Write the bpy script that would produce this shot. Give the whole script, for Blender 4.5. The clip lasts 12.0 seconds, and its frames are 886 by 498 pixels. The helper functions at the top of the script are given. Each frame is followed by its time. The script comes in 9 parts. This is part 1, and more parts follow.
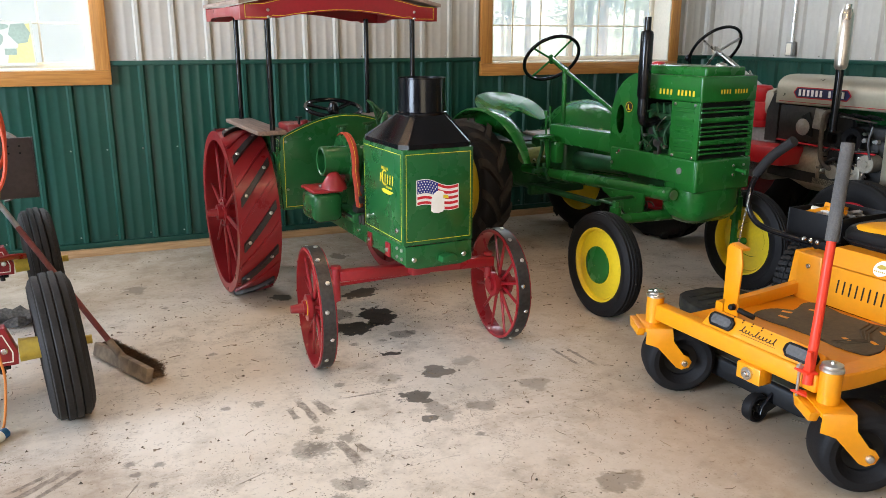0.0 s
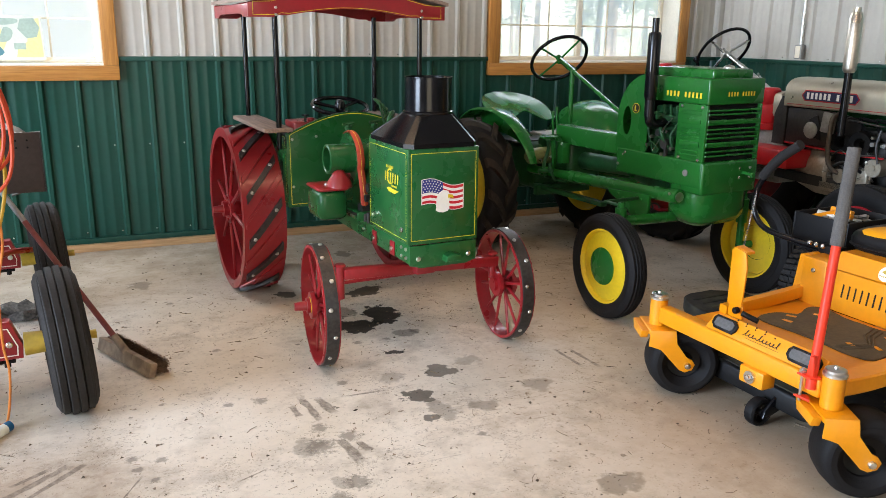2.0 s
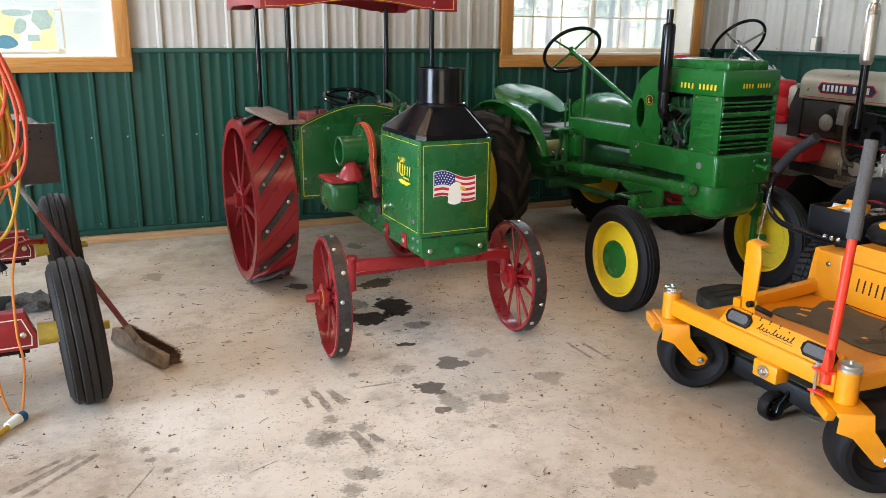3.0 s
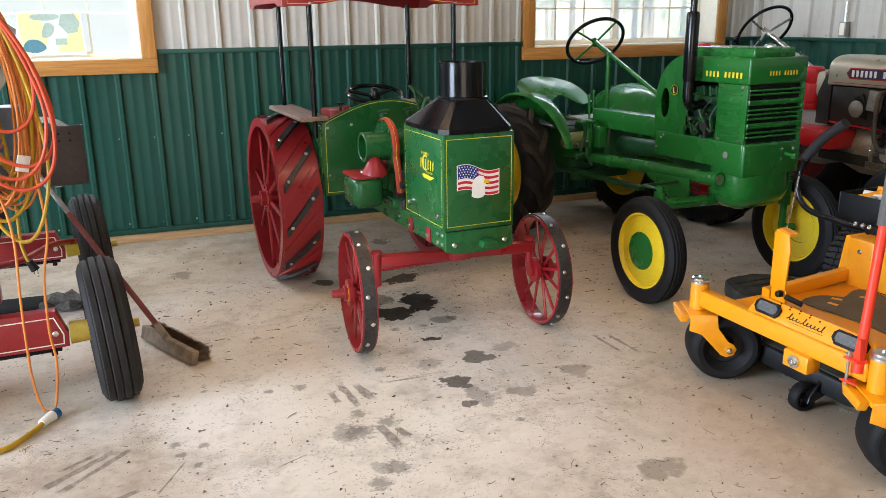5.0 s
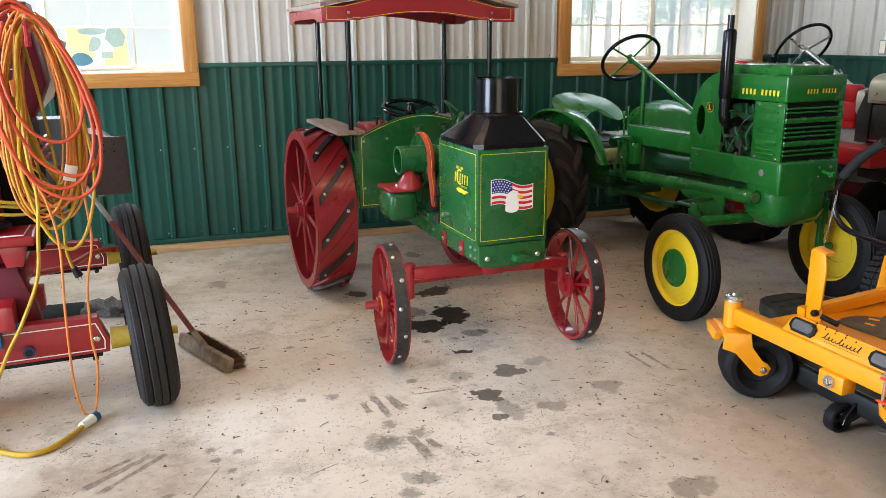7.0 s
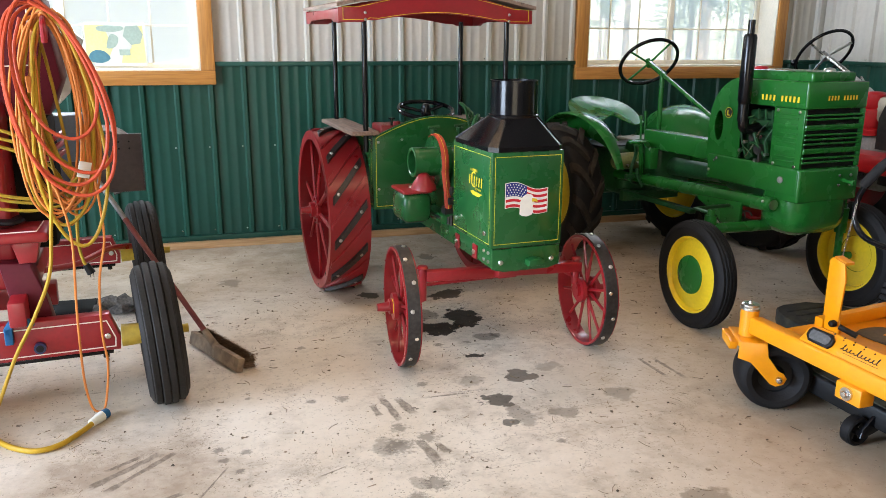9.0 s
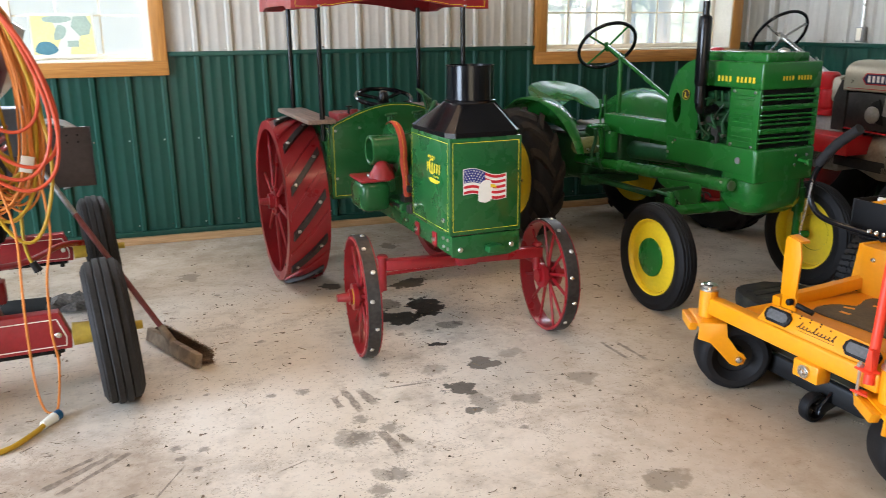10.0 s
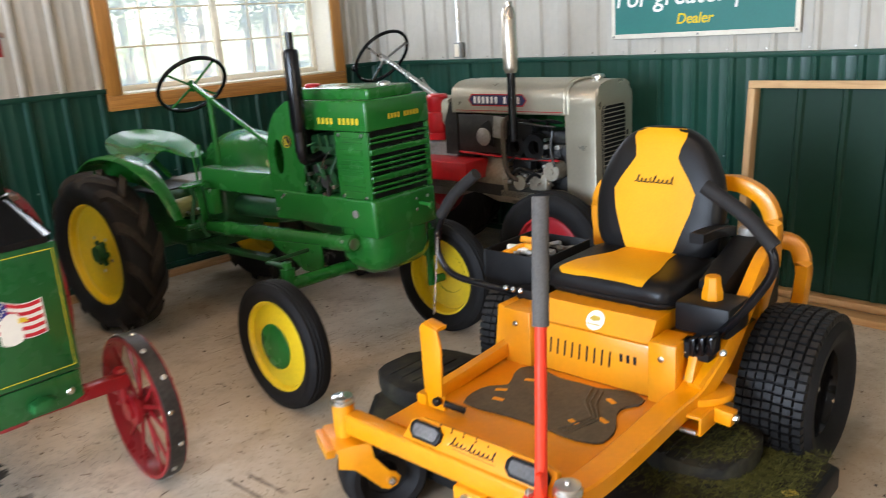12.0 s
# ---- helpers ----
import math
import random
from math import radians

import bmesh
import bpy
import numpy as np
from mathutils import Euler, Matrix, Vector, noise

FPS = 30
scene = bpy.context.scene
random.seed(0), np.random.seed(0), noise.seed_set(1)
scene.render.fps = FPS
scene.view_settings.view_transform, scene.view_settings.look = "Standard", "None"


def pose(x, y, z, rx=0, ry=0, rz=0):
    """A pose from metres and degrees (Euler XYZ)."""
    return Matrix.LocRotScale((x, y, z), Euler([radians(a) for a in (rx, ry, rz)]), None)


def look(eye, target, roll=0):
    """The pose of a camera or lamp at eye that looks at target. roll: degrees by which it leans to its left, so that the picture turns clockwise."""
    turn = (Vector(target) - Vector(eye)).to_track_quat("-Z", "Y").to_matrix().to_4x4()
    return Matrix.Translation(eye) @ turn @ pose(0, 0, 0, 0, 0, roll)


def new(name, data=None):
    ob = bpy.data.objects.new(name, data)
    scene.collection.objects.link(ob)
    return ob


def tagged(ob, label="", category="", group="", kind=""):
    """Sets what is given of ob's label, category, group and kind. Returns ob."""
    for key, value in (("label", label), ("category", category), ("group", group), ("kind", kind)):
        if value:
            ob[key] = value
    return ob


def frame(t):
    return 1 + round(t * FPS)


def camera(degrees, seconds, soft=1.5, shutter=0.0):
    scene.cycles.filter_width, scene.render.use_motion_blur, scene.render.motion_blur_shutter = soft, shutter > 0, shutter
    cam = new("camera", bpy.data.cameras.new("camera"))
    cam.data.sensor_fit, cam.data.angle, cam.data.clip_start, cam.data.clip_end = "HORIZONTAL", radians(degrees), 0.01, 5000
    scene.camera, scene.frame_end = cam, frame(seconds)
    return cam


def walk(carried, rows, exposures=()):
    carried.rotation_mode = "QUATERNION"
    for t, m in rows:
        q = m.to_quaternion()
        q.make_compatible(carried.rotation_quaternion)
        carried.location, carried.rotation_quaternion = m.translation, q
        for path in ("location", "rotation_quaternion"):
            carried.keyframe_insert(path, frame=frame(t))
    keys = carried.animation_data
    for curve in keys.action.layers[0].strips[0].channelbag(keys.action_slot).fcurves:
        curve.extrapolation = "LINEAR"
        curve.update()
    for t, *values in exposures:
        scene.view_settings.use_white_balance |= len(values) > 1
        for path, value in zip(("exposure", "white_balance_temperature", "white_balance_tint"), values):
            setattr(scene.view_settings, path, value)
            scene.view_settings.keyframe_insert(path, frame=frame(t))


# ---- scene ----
cam = camera(58.1, 12.0, soft=0.5, shutter=0.36)
PATH = [
    (0, (0.248, -0.01, 1.475), (1.006, 1.767, 0.958), 0.1),
    (0.5, (0.25, -0.02, 1.48), (1.012, 1.755, 0.963), 0.2),
    (1, (0.251, -0.028, 1.478), (1.01, 1.749, 0.961), 0.4),
    (1.5, (0.254, -0.027, 1.478), (1.006, 1.753, 0.961), 0.6),
    (2, (0.256, -0.014, 1.48), (0.999, 1.768, 0.959), 0.7),
    (2.5, (0.258, -0.008, 1.472), (0.988, 1.778, 0.945), 0.8),
    (3, (0.255, -0.006, 1.476), (0.971, 1.782, 0.937), 0.7),
    (5, (0.261, -0.01, 1.468), (0.915, 1.799, 0.919), -0.7),
    (5.5, (0.26, -0.02, 1.473), (0.897, 1.798, 0.934), -0.8),
    (6, (0.25, -0.032, 1.475), (0.869, 1.795, 0.946), -0.7),
    (6.5, (0.251, -0.036, 1.473), (0.849, 1.8, 0.953), -0.6),
    (7, (0.245, -0.037, 1.473), (0.827, 1.806, 0.959), -0.4),
    (9, (0.257, -0.013, 1.471), (0.806, 1.841, 0.961), 0.3),
    (9.5, (0.274, -0.001, 1.466), (0.838, 1.845, 0.94), 0.2),
    (10, (0.308, 0.008, 1.457), (0.929, 1.832, 0.92), -0.5),
    (10.5, (0.394, 0.081, 1.47), (1.176, 1.837, 0.92), -1.6),
    (10.7, (0.441, 0.135, 1.484), (1.31, 1.852, 0.941), -1.8),
    (11, (0.523, 0.276, 1.519), (1.511, 1.926, 0.97), -2.9),
    (11.5, (0.697, 0.454, 1.539), (1.872, 1.978, 0.995), -3.5),
    (12, (0.97, 0.637, 1.56), (2.298, 2.031, 1.021), -3.9),
]
walk(cam, [(t, look(eye, target, roll)) for t, eye, target, roll in PATH],
     [(0, 1.77, 6840, 17), (9.8, 1.77, 6840, 17), (10.8, 1.83, 6880, 17), (11.4, 1.90, 6960, 17), (12, 1.93, 7000, 17)])

# ---- world and light ----
world = bpy.data.worlds.new("world")
scene.world = world
world.use_nodes = True
wn, wl = world.node_tree.nodes, world.node_tree.links
sky = wn.new("ShaderNodeTexSky")
sky.sky_type, sky.sun_disc = "NISHITA", False
sky.sun_elevation, sky.sun_rotation = radians(48), radians(215)
wl.new(sky.outputs[0], wn["Background"].inputs[0])
wn["Background"].inputs[1].default_value = 0.15

sun = new("sun", bpy.data.lights.new("sun", "SUN"))
sun.data.energy, sun.data.angle, sun.data.color = 5.0, radians(0.5), (1, 0.95, 0.87)
sun.matrix_world = look((-6, -8.5, 11.5), (0, 0, 0))


def area(name, eye, target, sx, sy, watts, color):
    lamp = bpy.data.lights.new(name, "AREA")
    lamp.shape, lamp.size, lamp.size_y, lamp.energy, lamp.color = "RECTANGLE", sx, sy, watts, color
    ob = new(name, lamp)
    ob.matrix_world = look(eye, target)
    return ob


# daylight through the open west door, out of view; an added warm fill from the unseen south side
area("door_daylight", (-5.9, 1.7, 1.9), (0, 2.6, 0.3), 3.8, 3.0, 380, (0.56, 0.76, 1.0))
area("rear_door_daylight", (-1.4, -5.9, 1.75), (-1.0, 0, 1.2), 3.6, 3.2, 15, (1.0, 0.87, 0.70))
# sky light in the upper parts of the two window openings
area("window_daylight", (-0.63, 5.90, 2.20), (-0.10, 3.3, 0.90), 1.65, 0.28, 17, (0.74, 0.87, 1.0))
area("window_daylight", (4.02, 5.90, 2.24), (3.6, 3.3, 0.95), 1.65, 0.24, 7, (0.74, 0.87, 1.0))
# warm tube lights added under the ceiling, unseen, placed to balance the light
TUBES = ((-1.6, 0.8), (0.3, -1.9), (1.5, 4.2), (1.9, 1.6))
for lx, ly in TUBES:
    area("tube_light_lamp", (lx, ly, 3.43), (lx, ly + 0.001, 0), 1.2, 0.16, 6.6, (1.0, 0.69, 0.41))


# ---- materials ----
def material(name, color, rough=0.5, metal=0.0, vary=0.12, scale=6.0, fine=60.0, bump=0.05, coat=0.0, dirt=None, dirt_amount=0.0, island=0.0, wear_scale=2.5):
    m = bpy.data.materials.new(name)
    m.use_nodes = True
    n, l = m.node_tree.nodes, m.node_tree.links
    b = n["Principled BSDF"]
    tc = n.new("ShaderNodeTexCoord")
    big = n.new("ShaderNodeTexNoise")
    big.inputs["Scale"].default_value, big.inputs["Detail"].default_value = scale, 5
    small = n.new("ShaderNodeTexNoise")
    small.inputs["Scale"].default_value, small.inputs["Detail"].default_value = fine, 3
    l.new(tc.outputs["Object"], big.inputs["Vector"])
    l.new(tc.outputs["Object"], small.inputs["Vector"])
    add = n.new("ShaderNodeMath")
    add.operation = "ADD"
    l.new(big.outputs["Fac"], add.inputs[0])
    l.new(small.outputs["Fac"], add.inputs[1])
    ramp = n.new("ShaderNodeMapRange")
    ramp.inputs["From Min"].default_value, ramp.inputs["From Max"].default_value = 0.7, 1.3
    ramp.inputs["To Min"].default_value, ramp.inputs["To Max"].default_value = 1 - vary, 1 + vary
    l.new(add.outputs[0], ramp.inputs["Value"])
    mul = n.new("ShaderNodeVectorMath")
    mul.operation = "SCALE"
    mul.inputs[0].default_value = color
    l.new(ramp.outputs[0], mul.inputs["Scale"])
    col = mul.outputs[0]
    if island:
        geo = n.new("ShaderNodeNewGeometry")
        r2 = n.new("ShaderNodeMapRange")
        r2.inputs["To Min"].default_value, r2.inputs["To Max"].default_value = 1 - island, 1 + island
        l.new(geo.outputs["Random Per Island"], r2.inputs["Value"])
        m2 = n.new("ShaderNodeVectorMath")
        m2.operation = "SCALE"
        l.new(col, m2.inputs[0])
        l.new(r2.outputs[0], m2.inputs["Scale"])
        col = m2.outputs[0]
    if dirt:
        dn = n.new("ShaderNodeTexNoise")
        dn.inputs["Scale"].default_value, dn.inputs["Detail"].default_value, dn.inputs["Roughness"].default_value = wear_scale, 8, 0.65
        l.new(tc.outputs["Object"], dn.inputs["Vector"])
        dr = n.new("ShaderNodeMapRange")
        dr.inputs["From Min"].default_value, dr.inputs["From Max"].default_value = 0.45, 0.75
        dr.inputs["To Max"].default_value = dirt_amount
        l.new(dn.outputs["Fac"], dr.inputs["Value"])
        mix = n.new("ShaderNodeMix")
        mix.data_type = "RGBA"
        l.new(dr.outputs[0], mix.inputs["Factor"])
        l.new(col, mix.inputs["A"])
        mix.inputs["B"].default_value = (*dirt, 1)
        col = mix.outputs["Result"]
    l.new(col, b.inputs["Base Color"])
    rr = n.new("ShaderNodeMapRange")
    rr.inputs["From Min"].default_value, rr.inputs["From Max"].default_value = 0.3, 0.7
    rr.inputs["To Min"].default_value, rr.inputs["To Max"].default_value = max(rough - 0.07, 0.02), min(rough + 0.09, 1)
    l.new(big.outputs["Fac"], rr.inputs["Value"])
    l.new(rr.outputs[0], b.inputs["Roughness"])
    b.inputs["Metallic"].default_value = metal
    if rough > 0.38 and not metal:
        b.inputs["Specular IOR Level"].default_value = 0.22
    if coat:
        b.inputs["Coat Weight"].default_value, b.inputs["Coat Roughness"].default_value = coat, 0.12
    if bump:
        bp = n.new("ShaderNodeBump")
        bp.inputs["Strength"].default_value, bp.inputs["Distance"].default_value = bump, 0.004
        l.new(small.outputs["Fac"], bp.inputs["Height"])
        l.new(bp.outputs[0], b.inputs["Normal"])
    return m


def wood(name, light, dark, rough=0.55, grain=(2, 40, 40), coat=0.0):
    m = bpy.data.materials.new(name)
    m.use_nodes = True
    n, l = m.node_tree.nodes, m.node_tree.links
    b = n["Principled BSDF"]
    tc, mp = n.new("ShaderNodeTexCoord"), n.new("ShaderNodeMapping")
    mp.inputs["Scale"].default_value = grain
    l.new(tc.outputs["Object"], mp.inputs["Vector"])
    t = n.new("ShaderNodeTexNoise")
    t.inputs["Scale"].default_value, t.inputs["Detail"].default_value, t.inputs["Distortion"].default_value = 1.5, 6, 0.8
    l.new(mp.outputs[0], t.inputs["Vector"])
    r = n.new("ShaderNodeValToRGB")
    r.color_ramp.elements[0].position, r.color_ramp.elements[0].color = 0.3, (*dark, 1)
    r.color_ramp.elements[1].position, r.color_ramp.elements[1].color = 0.7, (*light, 1)
    l.new(t.outputs["Fac"], r.inputs["Fac"])
    l.new(r.outputs[0], b.inputs["Base Color"])
    b.inputs["Roughness"].default_value = rough
    b.inputs["Coat Weight"].default_value = coat
    bp = n.new("ShaderNodeBump")
    bp.inputs["Strength"].default_value, bp.inputs["Distance"].default_value = 0.15, 0.003
    l.new(t.outputs["Fac"], bp.inputs["Height"])
    l.new(bp.outputs[0], b.inputs["Normal"])
    return m


GREY = (0.16, 0.14, 0.115)
JD_GREEN = material("green enamel", (0.008, 0.118, 0.018), 0.24, vary=0.06, bump=0.02, coat=0.16, dirt=(0.03, 0.10, 0.03), dirt_amount=0.05)
OP_GREEN = material("deep green enamel", (0.008, 0.092, 0.023), 0.27, vary=0.06, bump=0.02, coat=0.25, dirt=(0.03, 0.09, 0.035), dirt_amount=0.03)
# oily castings, darkened further to put in the shade under the tractor
ENGINE_GREEN = material("oily green casting", (0.011, 0.070, 0.022), 0.40, vary=0.3, bump=0.25, dirt=(0.016, 0.016, 0.012), dirt_amount=0.6, wear_scale=9)
RED = material("red enamel", (0.30, 0.010, 0.015), 0.33, vary=0.10, bump=0.06, coat=0.2, dirt=(0.12, 0.03, 0.03), dirt_amount=0.35)
BRIGHT_RED = material("bright red enamel", (0.44, 0.010, 0.014), 0.34, vary=0.08, bump=0.04, coat=0.2)
MAROON = material("maroon enamel", (0.10, 0.008, 0.016), 0.4, vary=0.1, bump=0.05)
YELLOW = material("wheel yellow enamel", (0.74, 0.52, 0.016), 0.36, vary=0.08, bump=0.04, dirt=(0.35, 0.26, 0.08), dirt_amount=0.35)
DULL_YELLOW = material("dull yellow paint", (0.50, 0.36, 0.05), 0.5, vary=0.15, bump=0.08, dirt=GREY, dirt_amount=0.5)
STRIPE = material("yellow pinstripe", (0.75, 0.62, 0.04), 0.4, vary=0.05, bump=0)
WHITE_STRIPE = material("white pinstripe", (0.75, 0.68, 0.60), 0.45, vary=0.05, bump=0)
CUB = material("orange-yellow powder coat", (0.74, 0.265, 0.002), 0.36, vary=0.05, bump=0.05, coat=0.15, dirt=(0.35, 0.2, 0.06), dirt_amount=0.22)
CUB_VINYL = material("yellow seat vinyl", (0.72, 0.32, 0.008), 0.48, vary=0.06, bump=0.12, fine=140)
BLACK_VINYL = material("black seat vinyl", (0.006, 0.0056, 0.0056), 0.40, vary=0.2, bump=0.15, fine=140)
BLACK = material("black enamel", (0.0035, 0.0035, 0.0045), 0.17, vary=0.2, bump=0.05, dirt=(0.03, 0.025, 0.022), dirt_amount=0.15)
BLACK.node_tree.nodes["Principled BSDF"].inputs["Specular IOR Level"].default_value = 0.3
BLACK_PLASTIC = material("black plastic", (0.006, 0.006, 0.0065), 0.45, vary=0.2, bump=0.15, dirt=(0.04, 0.036, 0.026), dirt_amount=0.12)
DIRTY_DECK = material("dusty black deck", (0.014, 0.013, 0.011), 0.8, vary=0.3, bump=0.3, dirt=(0.075, 0.068, 0.035), dirt_amount=0.7, wear_scale=5)
# near-black; in openings it stands in for the shade inside
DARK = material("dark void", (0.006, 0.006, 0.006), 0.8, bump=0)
RUBBER = material("tyre rubber", (0.0065, 0.006, 0.006), 0.66, vary=0.25, bump=0.3, fine=90, dirt=(0.035, 0.03, 0.026), dirt_amount=0.16, wear_scale=4)
DUSTY_RUBBER = material("dusty tyre rubber", (0.018, 0.016, 0.0145), 0.72, vary=0.3, bump=0.3, fine=90, dirt=(0.055, 0.048, 0.042), dirt_amount=0.4, wear_scale=4)
TURF_RUBBER = material("worn turf tyre rubber", (0.010, 0.0095, 0.0095), 0.48, vary=0.25, bump=0.25, fine=90, dirt=(0.04, 0.035, 0.028), dirt_amount=0.25, wear_scale=5)
STEEL = material("bright steel", (0.62, 0.61, 0.58), 0.28, 1.0, vary=0.12, bump=0.05)
WORN_STEEL = material("worn dark steel", (0.065, 0.062, 0.06), 0.45, 0.8, vary=0.3, bump=0.25, dirt=(0.06, 0.05, 0.045), dirt_amount=0.5, wear_scale=12)
CAST = material("grey casting", (0.28, 0.275, 0.26), 0.5, 0.4, vary=0.2, bump=0.3, dirt=(0.09, 0.07, 0.05), dirt_amount=0.6, wear_scale=8)
SILVER = material("silver paint", (0.48, 0.435, 0.335), 0.33, 0.68, vary=0.05, bump=0.03, coat=0.2)
EXHAUST = material("aluminised exhaust", (0.52, 0.47, 0.40), 0.32, 0.9, vary=0.15, bump=0.05, dirt=(0.3, 0.22, 0.14), dirt_amount=0.4, wear_scale=6)
LETTER_YELLOW = material("yellow lettering", (0.70, 0.50, 0.03), 0.4, bump=0, vary=0.03)
LETTER_BLACK = material("black lettering", (0.012, 0.012, 0.012), 0.45, bump=0)
LETTER_WHITE = material("white lettering", (0.78, 0.77, 0.72), 0.45, bump=0, vary=0.04)
NAVY = material("navy enamel", (0.012, 0.014, 0.06), 0.35, bump=0)
FLAG_RED = material("decal red", (0.52, 0.02, 0.03), 0.4, bump=0)
FLAG_BLUE = material("decal blue", (0.02, 0.03, 0.20), 0.4, bump=0)
SIDING_GREEN = material("green painted steel siding", (0.0060, 0.049, 0.032), 0.36, vary=0.10, scale=2.0, bump=0.03, fine=30, dirt=(0.022, 0.045, 0.034), dirt_amount=0.25)
SIDING_WHITE = material("cream painted steel siding", (0.42, 0.395, 0.343), 0.42, vary=0.04, scale=2.0, bump=0.03, fine=30, dirt=(0.62, 0.58, 0.50), dirt_amount=0.2)
CEILING_WHITE = material("grey ceiling liner", (0.30, 0.29, 0.27), 0.6, vary=0.04, bump=0)
for paint, level in ((JD_GREEN, 0.30), (OP_GREEN, 0.30), (SIDING_GREEN, 0.32)):
    paint.node_tree.nodes["Principled BSDF"].inputs["Specular IOR Level"].default_value = level
TRIM_WOOD = wood("stained pine trim", (0.53, 0.235, 0.055), (0.36, 0.145, 0.03), 0.4, (3, 60, 60), 0.2)
TRIM_WOOD_V = wood("stained pine trim upright", (0.53, 0.235, 0.055), (0.36, 0.145, 0.03), 0.4, (60, 60, 3), 0.2)
LUMBER = wood("raw pine lumber", (0.66, 0.42, 0.21), (0.50, 0.29, 0.125), 0.65, (40, 3, 40))
LUMBER_X = wood("raw pine plank", (0.50, 0.30, 0.14), (0.34, 0.18, 0.075), 0.65, (3, 40, 40))
LUMBER_Z = wood("raw pine post", (0.60, 0.38, 0.19), (0.44, 0.25, 0.105), 0.65, (40, 40, 3))
BENCH_WOOD = wood("weathered bench plank", (0.30, 0.20, 0.15), (0.15, 0.09, 0.065), 0.6, (40, 3, 40))
BROOM_WOOD = wood("grimy broom block", (0.30, 0.22, 0.14), (0.13, 0.09, 0.06), 0.75, (12, 12, 12))
BROOM_RED = material("worn red broom handle", (0.17, 0.035, 0.03), 0.5, vary=0.3, bump=0.1, dirt=(0.2, 0.15, 0.12), dirt_amount=0.4)
BRISTLE = material("dark broom bristle", (0.27, 0.17, 0.10), 0.8, vary=0.4, bump=0, island=0.35)
JAMB = material("cream jamb paint", (0.72, 0.66, 0.55), 0.5, vary=0.06, bump=0.05)
VINYL_FRAME = material("almond window vinyl", (0.74, 0.66, 0.52), 0.4, vary=0.03, bump=0)
CORD_ORANGE = material("orange cord jacket", (0.60, 0.20, 0.045), 0.45, vary=0.10, bump=0.05)
CORD_RED = material("red-orange hose jacket", (0.52, 0.072, 0.030), 0.42, vary=0.10, bump=0.05)
CORD_YELLOW = material("yellow cord jacket", (0.44, 0.265, 0.022), 0.45, vary=0.12, bump=0.05)
CORD_OLIVE = material("mustard cord jacket", (0.34, 0.22, 0.020), 0.5, vary=0.12, bump=0.05)
PLUG_BLUE = material("blue plastic", (0.012, 0.10, 0.23), 0.45, bump=0)
PAPER = material("paper", (0.70, 0.70, 0.62), 0.8, vary=0.05, bump=0)
ROD_RED = material("orange-red stake paint", (0.72, 0.045, 0.018), 0.4, vary=0.08, bump=0.04)
FOAM_BLACK = material("black foam grip", (0.016, 0.015, 0.015), 0.7, vary=0.2, bump=0.4, fine=200)
FOAM = material("grey foam grip", (0.09, 0.085, 0.08), 0.85, vary=0.2, bump=0.4, fine=200)
BELT = material("red drive belt", (0.42, 0.05, 0.025), 0.55, vary=0.15, bump=0.1)
CLEAR = material("grey lamp lens", (0.13, 0.13, 0.13), 0.14, 0.3, vary=0.2, bump=0.3, fine=90)
MAT_BROWN = material("dusty rubber foot mat", (0.095, 0.075, 0.05), 0.85, vary=0.2, bump=0.3, dirt=(0.16, 0.12, 0.07), dirt_amount=0.5, wear_scale=9)
SIGN_GREEN = material("teal enamel sign", (0.010, 0.155, 0.135), 0.35, vary=0.05, bump=0.02)
GRASS_DRY = material("dried grass clippings", (0.085, 0.088, 0.022), 0.9, vary=0.3, bump=0, island=0.6)


# ---- mesh helpers ----
def box(bm, x0, x1, y0, y1, z0, z1, bev=0.0, m=None, seg=2):
    vs = [bm.verts.new((x, y, z)) for x in (x0, x1) for y in (y0, y1) for z in (z0, z1)]
    fs = [bm.faces.new([vs[i] for i in q]) for q in ((0, 1, 3, 2), (4, 6, 7, 5), (0, 4, 5, 1), (2, 3, 7, 6), (0, 2, 6, 4), (1, 5, 7, 3))]
    if bev:
        es = list({e for f in fs for e in f.edges})
        out = bmesh.ops.bevel(bm, geom=es, offset=bev, segments=seg, affect="EDGES", profile=0.5, clamp_overlap=True)
        vs = list({v for v in vs if v.is_valid} | set(out["verts"]))
    if m is not None:
        bmesh.ops.transform(bm, matrix=m, verts=vs)
    return vs


def frame_of(d):
    return Vector(d).to_track_quat("Z", "Y").to_matrix()


def cyl(bm, p0, p1, r0, r1=None, n=16, caps=True):
    r1 = r0 if r1 is None else r1
    p0, p1 = Vector(p0), Vector(p1)
    q = frame_of(p1 - p0)
    rings = []
    for p, r in ((p0, r0), (p1, r1)):
        rings.append([bm.verts.new(p + q @ Vector((r * math.cos(2 * math.pi * i / n), r * math.sin(2 * math.pi * i / n), 0))) for i in range(n)])
    for i in range(n):
        bm.faces.new((rings[0][i], rings[0][(i + 1) % n], rings[1][(i + 1) % n], rings[1][i]))
    if caps:
        bm.faces.new(rings[0][::-1])
        bm.faces.new(rings[1])


